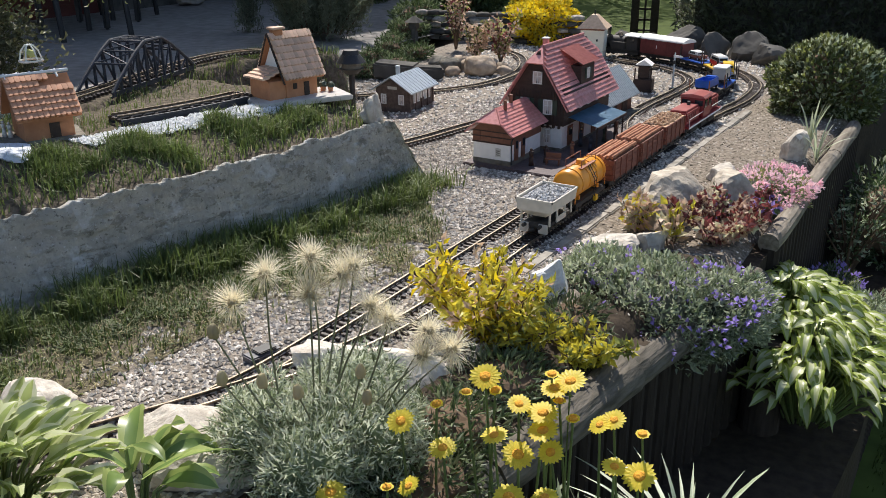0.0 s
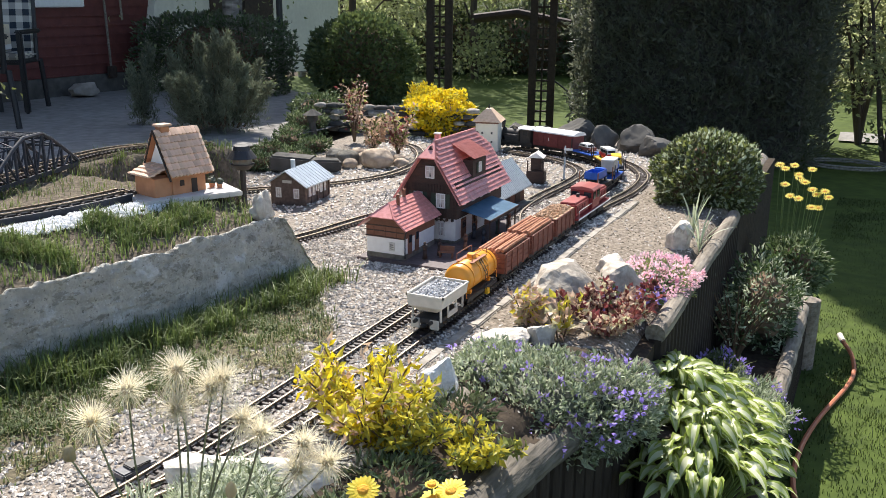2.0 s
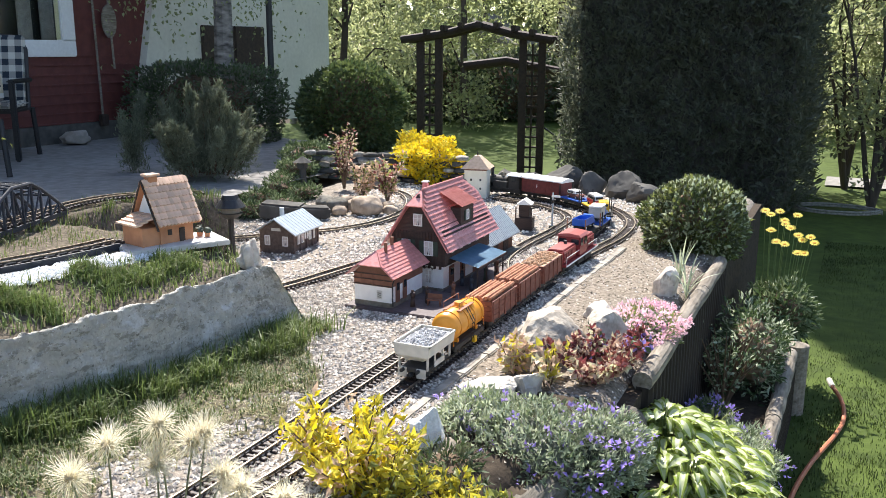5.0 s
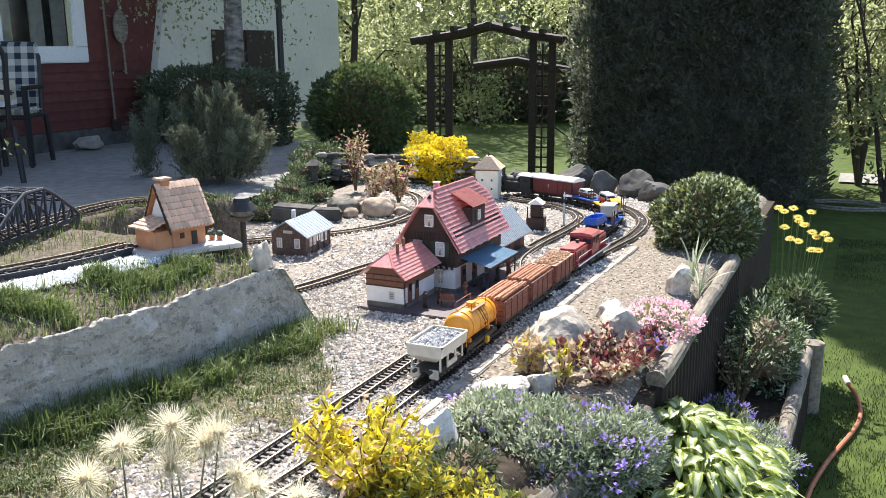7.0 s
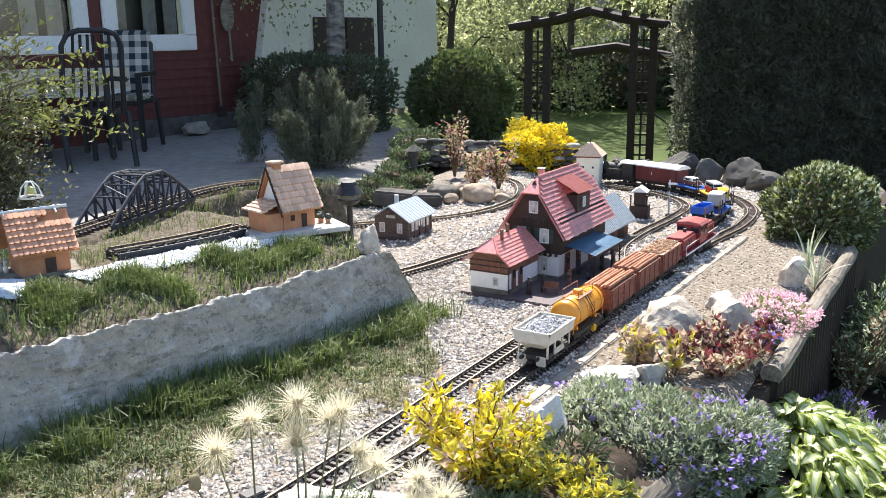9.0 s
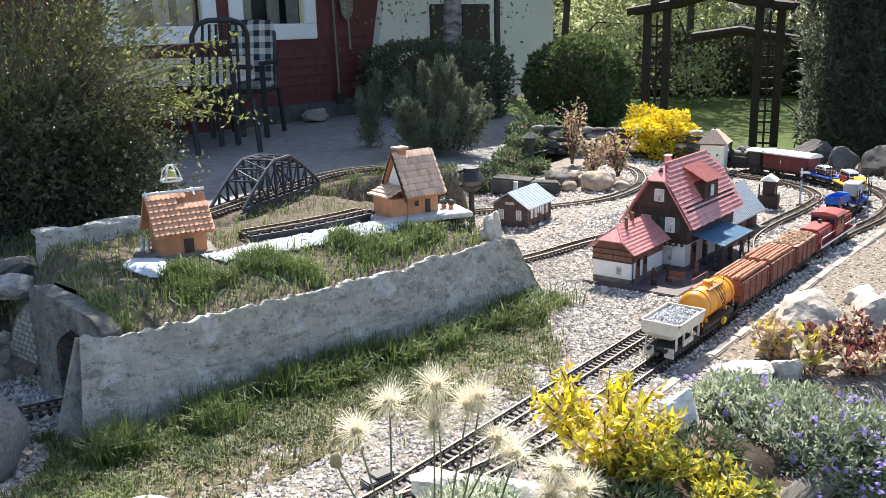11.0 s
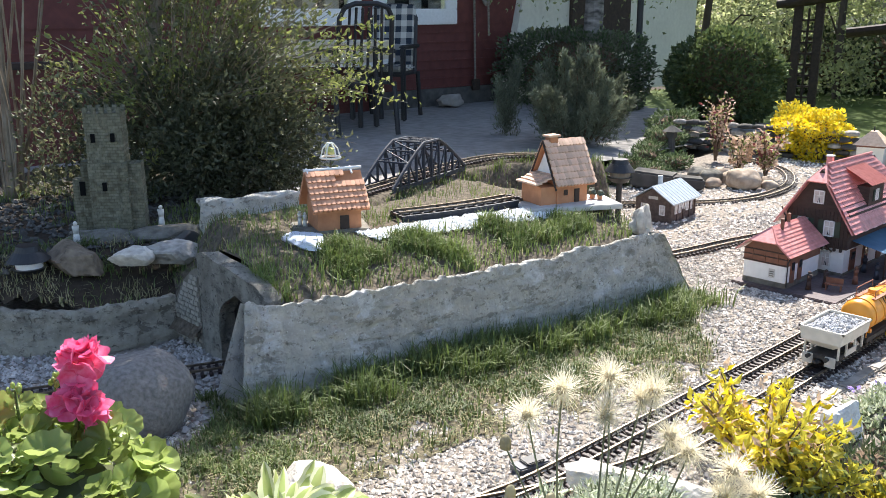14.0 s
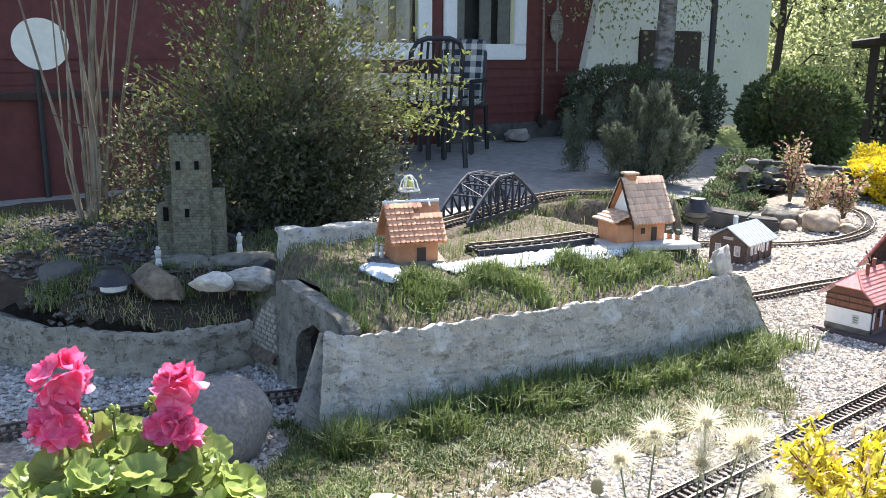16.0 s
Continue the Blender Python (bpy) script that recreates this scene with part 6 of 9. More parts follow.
decks = ((FRAME, "black flat wagon carrying a blue tipper truck"), (TOY_BLUE, "blue flat wagon carrying a box truck"), (FRAME, "black flat wagon carrying a yellow van"),
         (TOY_YELLOW, "yellow flat wagon carrying a red and white bus"), (TOY_BLUE, "blue flat wagon carrying a brown estate car"))
for k, (dk, lab) in enumerate(decks):
    flat_wagon(along(0.255 * k), dk, lab, stakes=RUST if k == 0 else BLACK)
toy_truck(along(0.000) @ pose(0, 0, DECK), TOY_BLUE, "blue toy tipper truck with an empty bed")
toy_truck(along(0.255) @ pose(0, 0, DECK), TOY_BLUE, "blue toy truck with a cream box body", BEIGE)
toy_van(along(0.510) @ pose(0, 0, DECK), TOY_YELLOW, TOY_YELLOW, "yellow toy delivery van", 0.13)
toy_van(along(0.765) @ pose(0, 0, DECK), TOY_RED, ROOF_WHITE, "red toy bus with a white upper body", 0.15)
toy_van(along(1.020) @ pose(0, 0, DECK), WAGON_BROWN, ROOF_WHITE, "brown toy estate car with a white roof", 0.14, 0.06, 0.052, 0.55, 0.03)
bx = thing("boxcar", along(1.31), "dark red covered wagon with a white curved roof", "wagon", "wagons of the passing train")
running_gear(bx, 0.34, True)
part("body", bm_box(0.115, 0.34, 0.095, (0, 0, 0.06), 0.002), BOX_RED, bx)
part("roof", bm_prism([(0.064 * math.cos(a), 0.150 + 0.026 * math.sin(a)) for a in np.linspace(0, math.pi, 13)], -0.18, 0.18, "y"), ROOF_WHITE, bx)
for s in (-1, 1):
    d = part("sliding_door", bm_box(0.004, 0.09, 0.082, (s * 0.0595, 0, 0.066), 0.001), BOX_RED, bx)
    part("door_handle", bm_box(0.003, 0.004, 0.02, (s * 0.0625, 0.03, 0.1)), WHITE, d)
    for k in range(9):
        part("plank_strip", bm_box(0.002, 0.004, 0.09, (s * 0.058, -0.16 + k * 0.04, 0.062)), BOX_RED, bx)


def steam_loco(m):
    t = thing("steam_locomotive", m, "black steam locomotive with a pale cab roof", "locomotive")
    running_gear(t, 0.30, True)
    part("footplate", bm_box(0.105, 0.30, 0.007, (0, 0, 0.06), 0.001), FRAME, t)
    part("boiler", bm_cyl(0.036, 0.036, 0.16, seg=28, m=pose(0, -0.02, 0.108, -90)), FRAME, t, smooth=False)
    part("smokebox", bm_cyl(0.039, 0.039, 0.045, seg=28, m=pose(0, 0.118, 0.108, -90) @ pose(0, 0, -0.01)), BLACK, t)
    part("funnel", bm_cyl(0.010, 0.016, 0.055, (0, 0.125, 0.14), 16), BLACK, t)
    part("steam_dome", bm_cyl(0.014, 0.010, 0.03, (0, 0.03, 0.138), 16), BRASS, t)
    part("cab", bm_box(0.10, 0.085, 0.09, (0, -0.095, 0.066), 0.002), FRAME, t)
    part("cab_roof", bm_prism([(0.062 * math.cos(a), 0.155 + 0.016 * math.sin(a)) for a in np.linspace(0, math.pi, 11)], -0.155, -0.04, "y"), ROOF_WHITE, t)
    for s in (-1, 1):
        part("cab_window", bm_box(0.003, 0.03, 0.03, (s * 0.0505, -0.095, 0.115)), DARK_GLASS, t)
        part("side_tank", bm_box(0.022, 0.12, 0.045, (s * 0.04, 0.02, 0.066), 0.003), FRAME, t)
        part("cylinder", bm_cyl(0.012, 0.012, 0.04, seg=14, m=pose(s * 0.048, 0.11, 0.042, -90)), FRAME, t)
        part("connecting_rod", bm_box(0.003, 0.13, 0.005, (s * 0.046, 0.02, 0.036)), WHEEL, t)
        part("lamp", bm_cyl(0.006, 0.006, 0.006, seg=10, m=pose(s * 0.035, 0.15, 0.078, -90)), WHITE, t)


steam_loco(along(1.64))
# model travellers on the platform
for k, (x, y) in enumerate(((-1.21, 3.0), (-1.15, 3.12), (-1.19, 3.3), (-1.13, 3.42), (-1.24, 2.93), (-1.14, 3.58), (-1.12, 3.24))):
    figurine(pose(x, y, 0.012), (TIMBER, TIMBER_MID, STEEL_DARK, GREEN_SHUT)[k % 4], ("plain dark", "plain brown", "plain blue-black", "plain dark green")[k % 4] + " model figure on the station platform", 0.07)
bench = thing("platform_bench", pose(-1.17, 2.98, 0.012, 0, 0, 10), "small brown platform bench", "bench")
part("seat", bm_box(0.06, 0.02, 0.004, (0, 0, 0.022)), TIMBER_MID, bench)
part("backrest", bm_box(0.06, 0.003, 0.02, (0, 0.011, 0.026)), TIMBER_MID, bench)
for s in (-1, 1):
    part("leg", bm_box(0.004, 0.018, 0.022, (s * 0.025, 0, 0)), TIMBER_MID, bench)


# ---- planting ----
def leafmat(name, c1, c2, thin=0.4, vary=0.35, rough=0.5):
    return mat(name, c1, c2, 6, rough, vary=vary, thin=thin, big=3)


BOX_GREEN = leafmat("box_leaf", (0.14, 0.175, 0.058), (0.08, 0.11, 0.038))
DARK_GREEN = leafmat("dark_leaf", (0.075, 0.11, 0.04), (0.045, 0.075, 0.028), 0.35)
HEDGE_GREEN = leafmat("hedge_leaf", (0.155, 0.165, 0.115), (0.10, 0.11, 0.08), 0.5)
JUNIPER = leafmat("juniper_needle", (0.205, 0.225, 0.145), (0.12, 0.14, 0.09), 0.4)
YELLOW_LEAF = leafmat("yellow_leaf", (0.64, 0.53, 0.055), (0.40, 0.38, 0.05), 0.45, 0.35)
YELLOW_BLOOM = leafmat("yellow_bloom", (0.80, 0.62, 0.02), (0.65, 0.50, 0.02), 0.4, 0.2)
SHRUB_LEAF = leafmat("shrub_leaf", (0.26, 0.28, 0.09), (0.14, 0.17, 0.05), 0.5)
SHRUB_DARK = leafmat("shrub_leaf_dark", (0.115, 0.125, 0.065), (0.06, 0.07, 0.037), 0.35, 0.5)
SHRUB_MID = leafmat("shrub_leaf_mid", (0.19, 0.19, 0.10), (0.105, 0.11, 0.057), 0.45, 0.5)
BIRCH_LEAF = leafmat("birch_leaf", (0.38, 0.41, 0.20), (0.25, 0.28, 0.13), 0.65)
WOOD_LEAF = leafmat("wood_leaf", (0.40, 0.42, 0.22), (0.26, 0.29, 0.14), 0.65)
SILVER = leafmat("silver_leaf", (0.46, 0.49, 0.35), (0.30, 0.345, 0.215), 0.4)
GREYGREEN = leafmat("grey_green_leaf", (0.21, 0.25, 0.135), (0.13, 0.17, 0.085), 0.35)
VIOLET = leafmat("violet_petal", (0.46, 0.36, 0.74), (0.30, 0.20, 0.58), 0.4, 0.3)
PINK = leafmat("pink_petal", (0.85, 0.64, 0.67), (0.72, 0.42, 0.50), 0.4, 0.3)
MAGENTA = mat("magenta_petal", (0.88, 0.30, 0.50), (0.78, 0.06, 0.20), 55, 0.5, vary=0.25, thin=0.4)
RED_LEAF = leafmat("red_leaf", (0.16, 0.035, 0.045), (0.25, 0.085, 0.065), 0.4, 0.4)
CREAM_PINK = leafmat("cream_pink_leaf", (0.60, 0.46, 0.34), (0.44, 0.28, 0.20), 0.4, 0.3)
HOSTA_CREAM = leafmat("cream_leaf", (0.68, 0.62, 0.42), (0.50, 0.46, 0.26), 0.4, 0.25)
DAISY = leafmat("daisy_petal", (0.90, 0.76, 0.08), (0.86, 0.66, 0.05), 0.5, 0.12)
DAISY_EYE = mat("daisy_eye", (0.75, 0.36, 0.02), (0.60, 0.26, 0.02), 200, 0.8, 0.5)
STEM = leafmat("stem", (0.16, 0.20, 0.07), (0.11, 0.15, 0.05), 0.1)
TWIG = mat("twig", (0.16, 0.11, 0.07), (0.09, 0.06, 0.04), 40, 0.9, 0.3)
BARK = mat("bark", (0.10, 0.08, 0.065), (0.05, 0.04, 0.033), 8, 0.95, 0.8, stretch=(1, 1, 0.3))
PALE_BARK = mat("pale_bark", (0.30, 0.25, 0.19), (0.16, 0.125, 0.09), 14, 0.9, 0.5)
BIRCH_BARK = mat("birch_bark", (0.36, 0.33, 0.30), (0.05, 0.045, 0.04), 9, 0.8, 0.4, stretch=(1, 1, 2.5))
PLUME = leafmat("seed_plume", (0.80, 0.75, 0.60), (0.66, 0.59, 0.43), 0.45, 0.25)
GERANIUM_LEAF = leafmat("geranium_leaf", (0.36, 0.42, 0.14), (0.21, 0.28, 0.075), 0.5, 0.4, 0.38)


def foliage(name, parent, centres, outs, length, width, material, seed, tumble=0.7, up=0.3, curl=0.25):
    rng = np.random.default_rng(seed)
    d = np.asarray(outs) + tumble * rng.normal(size=(len(centres), 3)) + np.array([0, 0, up])
    v, f = leaf_mesh(centres, d, length, width, rng, curl)
    o = strips(name, v.tolist(), f, material, parent)
    return tagged(o, kind="stuff") if len(centres) > 40 else o


def blob_points(n, size, seed, lumps=0.18, freq=2.0, fill=0.25, low=-0.9, boxy=0.0):
    """Points in the outer layer of a lumpy ellipsoid, with outward directions."""
    rng = np.random.default_rng(seed)
    u = rng.normal(size=(n * 2, 3))
    u /= np.linalg.norm(u, axis=1, keepdims=True)
    u = u[u[:, 2] > low][:n]
    off = Vector((seed * 1.3, seed * 0.7, seed * 2.1))
    k = np.array([1 + lumps * noise.noise(Vector(p) * freq + off) * 1.6 + lumps * 0.5 * noise.noise(Vector(p) * freq * 2.7 + off) for p in u])
    r = k * (1 - fill * rng.uniform(0, 1, len(u)) ** 2)
    if boxy:
        r = r * (1 / np.max(np.abs(u), axis=1)) ** boxy
    return u * r[:, None] * np.array(size), u


def core(parent, size, material, seed, shrink=0.72, at=(0, 0, 0)):
    b = bmesh.new()
    bmesh.ops.create_icosphere(b, subdivisions=3, radius=1)
    off = Vector((seed * 1.3, seed * 0.7, seed * 2.1))
    for q in b.verts:
        k = shrink * (1 + 0.18 * noise.noise(q.co * 2 + off) * 1.6)
        q.co = Vector((q.co.x * size[0] * k + at[0], q.co.y * size[1] * k + at[1], q.co.z * size[2] * k + at[2]))
    return part("inner_growth", b, material, parent)


def bush(name, at, size, n, leaf, mats, label, seed, cat="bush", lumps=0.18, tumble=0.7, up=0.3, group="", dark=None, boxy=0.0):
    t = thing(name, pose(at[0], at[1], at[2]), label, cat, group)
    c, o = blob_points(n, size, seed, lumps, boxy=boxy)
    c[:, 2] += size[2] * 0.92
    core(t, size, dark or TWIG, seed, at=(0, 0, size[2] * 0.92))
    rng = np.random.default_rng(seed + 5)
    pick = rng.integers(0, len(mats), len(c))
    for k, m in enumerate(mats):
        s = pick == k
        foliage("foliage", t, c[s], o[s], leaf[0], leaf[1], m, seed + k, tumble, up)
    for k in range(3):
        a = k * 2.1 + seed
        part("stem", bm_tube([(0, 0, -0.02), (size[0] * 0.2 * math.cos(a), size[1] * 0.2 * math.sin(a), size[2] * 0.5)], 0.05 * size[0], 6), TWIG, t)
    return t


bush("ball_bush", (-4.0, 7.15, 0.05), (0.48, 0.48, 0.42), 9000, (0.05, 0.026), [BOX_GREEN, BOX_GREEN, DARK_GREEN], "large round clipped evergreen bush", 11, lumps=0.1)
bush("box_bush", (-0.43, 4.55, -0.06), (0.26, 0.25, 0.215), 9500, (0.028, 0.015), [BOX_GREEN, SHRUB_LEAF, SILVER, SHRUB_DARK], "round clipped box bush beside the gravel", 12, lumps=0.16, up=0.6)
bush("low_hedge", (-5.88, 7.3, 0.05), (0.86, 0.36, 0.40), 12000, (0.045, 0.02), [DARK_GREEN, HEDGE_GREEN], "wide low clipped hedge by the house", 13, cat="hedge", lumps=0.1, boxy=0.75)
bush("garden_bush", (-3.75, 6.0, 0.0), (0.20, 0.22, 0.13), 2200, (0.035, 0.014), [DARK_GREEN, GREYGREEN], "dark green bush between the juniper and the round bush", 17, lumps=0.3)
bush("garden_bush", (-3.55, 5.55, 0.0), (0.15, 0.15, 0.09), 1300, (0.03, 0.012), [DARK_GREEN, GREYGREEN], "low dark green bush beside the dry stone wall", 18, lumps=0.3)
bush("yellow_bush", (-2.66, 6.0, -0.02), (0.25, 0.24, 0.17), 6500, (0.028, 0.020), [YELLOW_BLOOM, YELLOW_BLOOM, YELLOW_LEAF], "bright yellow flowering bush among the rocks", 15, lumps=0.3)
bush("yellow_bush", (-2.84, 6.15, 0.0), (0.16, 0.16, 0.18), 2800, (0.028, 0.020), [YELLOW_BLOOM, YELLOW_LEAF], "taller yellow flowering bush behind rocks", 16, lumps=0.3)
# blue-grey juniper of several upright plumes
jun = thing("juniper", pose(-4.05, 5.1, 0.04), "loose blue-grey juniper with upright plumes", "juniper")
core(jun, (0.30, 0.30, 0.26), JUNIPER, 5, 0.62, (0, 0, 0.22))
rng = np.random.default_rng(4)
for k in range(38):
    a, r = rng.uniform(0, 6.28), rng.uniform(0.03, 0.46)
    top = 0.72 * (1 - 0.5 * (r / 0.5) ** 2) * rng.uniform(0.7, 1.05)
    base, tip = np.array([r * 0.5 * math.cos(a), r * 0.5 * math.sin(a), 0.05]), np.array([r * math.cos(a), r * math.sin(a), top])
    n = 760
    q = rng.uniform(0.15, 1, n)
    c = base + (tip - base) * q[:, None] + rng.normal(size=(n, 3)) * 0.05 * (1.15 - q)[:, None]
    foliage("plume", jun, c, np.tile((tip - base) * 1.2, (n, 1)), 0.045, 0.008, JUNIPER, 100 + k, 0.45, 0.3)
    part("branch", bm_tube([base, (base + tip) / 2, tip], 0.008, 5, r2=0.002), TWIG, jun)
for x, y, s, k in ((-4.75, 5.1, 0.2, 2),):
    for j in range(6):
        a = j * 1.05
        tip = np.array([0.1 * math.cos(a), 0.1 * math.sin(a), 0.62 - 0.05 * j])
        base = np.array([-(-4.05) + x, y - 5.1, 0.0])
        q = rng.uniform(0.1, 1, 420)
        c = base + tip * q[:, None] + rng.normal(size=(420, 3)) * 0.045 * (1.15 - q)[:, None]
        foliage("plume", jun, c, np.tile(tip * 1.5, (420, 1)), 0.04, 0.008, JUNIPER, 160 + k * 10 + j, 0.45, 0.3)


# the tall dark hedge
def tall_hedge(x0, x1, y0, y1, z0, z1, seed, label):
    t = thing("conifer_hedge", pose(0, 0, 0), label, "hedge")
    # plain dark block imitates the shade deep between the leaves
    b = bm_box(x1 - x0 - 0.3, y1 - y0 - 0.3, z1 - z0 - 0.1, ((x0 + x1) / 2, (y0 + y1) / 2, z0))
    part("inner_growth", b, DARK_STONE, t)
    rng = np.random.default_rng(seed)
    c, o = [], []
    def face(n, fx, out):
        for _ in range(n):
            p = fx(rng.uniform(0, 1), rng.uniform(0, 1) ** 0.9)
            k = 0.16 * noise.noise(Vector(p) * 2.2) + 0.12 * noise.noise(Vector(p) * 6) + rng.uniform(-0.12, 0.07)
            p = Vector(p) + Vector(out) * k
            c.append(tuple(p))
            o.append(out)
    face(46000, lambda u, v: (x0 + (x1 - x0) * u, y0, z0 + (z1 - z0) * v), (0, -1, 0))
    face(9500, lambda u, v: (x1, y0 + (y1 - y0) * u, z0 + (z1 - z0) * v), (1, 0, 0))
    face(9500, lambda u, v: (x0, y0 + (y1 - y0) * u, z0 + (z1 - z0) * v), (-1, 0, 0))
    foliage("foliage", t, np.array(c), np.array(o), 0.10, 0.03, HEDGE_GREEN, seed, 0.75, 0.7)
    return t


# unseen upper part made tall enough to throw shade over the lawn
tall_hedge(-2.95, -0.22, 10.3, 12.4, -0.8, 7.4, 21, "tall dense dark green conifer hedge")


def tree(at, h, crown, n, leaf, lmat, bmat, label, seed, r=0.08, droop=0.0, clumps=60, stems=1, base=0.3, spread=1.0, group="garden trees", name="tree"):
    """A tapered trunk with limbs, and a crown of clumps of leaves with gaps."""
    t = thing(name, pose(*at), label, "tree", group)
    rng = np.random.default_rng(seed)
    tips = []
    for s in range(stems):
        ax = rng.uniform(-1, 1, 2) * 0.12 * h * (1 if stems == 1 else 2.0 * spread)
        pts = [(ax[0] * k + 0.03 * h * rng.normal() * k * 0.4, ax[1] * k + 0.03 * h * rng.normal() * k * 0.4, h * k - 0.03) for k in np.linspace(0, 1, 7)]
        part("trunk", bm_tube(pts, r, 9, r2=r * 0.25), bmat, t)
        for k in range(7 if stems == 1 else 4):
            q = rng.uniform(base, 0.95)
            p = Vector(pts[int(q * 6)])
            a = rng.uniform(0, 6.28)
            l = crown[0] * rng.uniform(0.6, 1.0)
            e = p + Vector((math.cos(a) * l, math.sin(a) * l, l * (0.5 - droop)))
            part("limb", bm_tube([p, p.lerp(e, 0.5) + Vector((0, 0, 0.06 * h)), e], r * 0.35, 6, r2=r * 0.06), bmat, t)
            tips.append(e)
            tips.append(p.lerp(e, 0.6))
        tips.append(Vector(pts[-1]))
    per = max(1, n // clumps)
    c, o = [], []
    for k in range(clumps):
        p = np.array(tips[k % len(tips)]) + rng.normal(size=3) * np.array(crown) * 0.33
        q = rng.normal(size=(per, 3)) * np.array([0.16, 0.16, 0.12 + 0.25 * droop]) * crown[0]
        if droop:
            q[:, 2] -= abs(rng.normal(size=per)) * droop * crown[2] * 0.6
        c.append(p + q)
        o.append(q / (np.linalg.norm(q, axis=1, keepdims=True) + 1e-6))
    foliage("crown", t, np.concatenate(c), np.concatenate(o), leaf[0], leaf[1], lmat, seed, 0.8, -0.2 if droop else 0.2)
    return t


# the large leaning shrub over the castle, and a loose spray towards the hut
big = thing("evergreen_shrub", pose(-3.55, 1.75, 0.04), "large loose evergreen shrub with pale stems", "shrub")
rng = np.random.default_rng(77)
# inner masses take darker leaf colours in place of the shade inside
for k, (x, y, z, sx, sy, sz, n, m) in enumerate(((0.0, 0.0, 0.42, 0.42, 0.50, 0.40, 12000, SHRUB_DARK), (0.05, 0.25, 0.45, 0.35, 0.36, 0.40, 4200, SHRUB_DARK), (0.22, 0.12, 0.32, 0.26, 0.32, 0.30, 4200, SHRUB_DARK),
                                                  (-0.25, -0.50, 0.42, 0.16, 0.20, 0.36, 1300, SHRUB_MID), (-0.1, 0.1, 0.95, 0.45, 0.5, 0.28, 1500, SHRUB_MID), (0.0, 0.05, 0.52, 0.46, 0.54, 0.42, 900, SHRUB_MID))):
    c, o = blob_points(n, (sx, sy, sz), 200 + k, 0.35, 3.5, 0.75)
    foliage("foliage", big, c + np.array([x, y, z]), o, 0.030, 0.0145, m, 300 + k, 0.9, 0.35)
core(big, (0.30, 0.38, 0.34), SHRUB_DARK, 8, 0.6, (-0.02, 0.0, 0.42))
for k in range(14):
    a = rng.uniform(-1, 1, 4)
    foot = Vector((-0.40 + 0.06 * a[0], -0.70 + 0.05 * a[1], 0.03))
    tip = foot + Vector((0.16 * a[2] - 0.05, 0.26 * a[3] + (0.55 * rng.uniform(0, 1) if k % 3 == 0 else 0.0), 1.35 * rng.uniform(0.8, 1.15)))
    side = Vector((0.03 * a[1], 0.06 * a[0], 0))
    part("stem", bm_tube([foot, foot.lerp(tip, 0.33) + side, foot.lerp(tip, 0.66) + side * 0.5, tip], rng.uniform(0.005, 0.013), 6, r2=0.003), PALE_BARK, big)
part("stem", bm_tube([(-0.38, -0.70, 0.03), (-0.37, -0.69, 0.5), (-0.40, -0.66, 0.9), (-0.38, -0.6, 1.4)], 0.019, 8, r2=0.011), PALE_BARK, big)
# twigs that end in small leaf clusters, most coloured as sunlit, thin and open towards the top
cs, ds, cd, dd2 = [], [], [], []
for k in range(230):
    d = rng.normal(size=3)
    d /= np.linalg.norm(d)
    d[2] = abs(d[2]) if k % 4 else d[2]
    tip = np.array([0.0, 0.08, 0.62]) + d * np.array([0.46, 0.62, 0.62]) * rng.uniform(0.8, 1.25)
    root = np.array([-0.1, -0.05, 0.45]) + (tip - np.array([-0.1, -0.05, 0.45])) * 0.45
    part("twig", bm_tube([tuple(root), tuple((root + tip) / 2 + np.array([0, 0, 0.03])), tuple(tip)], rng.uniform(0.002, 0.0045), 5, r2=0.001), PALE_BARK, big)
    n = int(rng.integers(12, 34))
    q = rng.uniform(0.35, 1.05, n)
    c = root + (tip - root) * q[:, None] + rng.normal(size=(n, 3)) * 0.022
    (cs if k % 3 else cd).append(c)
    (ds if k % 3 else dd2).append(np.tile(d, (n, 1)))
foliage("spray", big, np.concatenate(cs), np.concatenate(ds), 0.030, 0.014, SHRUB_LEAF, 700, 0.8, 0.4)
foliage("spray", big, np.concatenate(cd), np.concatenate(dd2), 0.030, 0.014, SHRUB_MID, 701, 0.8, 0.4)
# a loose branch reaching towards the hut
for k in range(7):
    a = rng.uniform(-1, 1, 3)
    p = np.array([0.20, 0.32, 0.72 + 0.12 * a[0]])
    q = p + np.array([0.30 + 0.1 * a[1], 0.34 + 0.12 * a[2], 0.03 + 0.10 * a[0]])
    part("twig", bm_tube([tuple(p), tuple((p + q) / 2 + np.array([0, 0, 0.04])), tuple(q)], 0.0035, 5, r2=0.0012), PALE_BARK, big)
    u = rng.uniform(0.4, 1.05, 44)
    foliage("spray", big, p + (q - p) * u[:, None] + rng.normal(size=(44, 3)) * 0.022, np.tile(q - p, (44, 1)), 0.032, 0.015, SHRUB_LEAF, 720 + k, 0.9, 0.4)
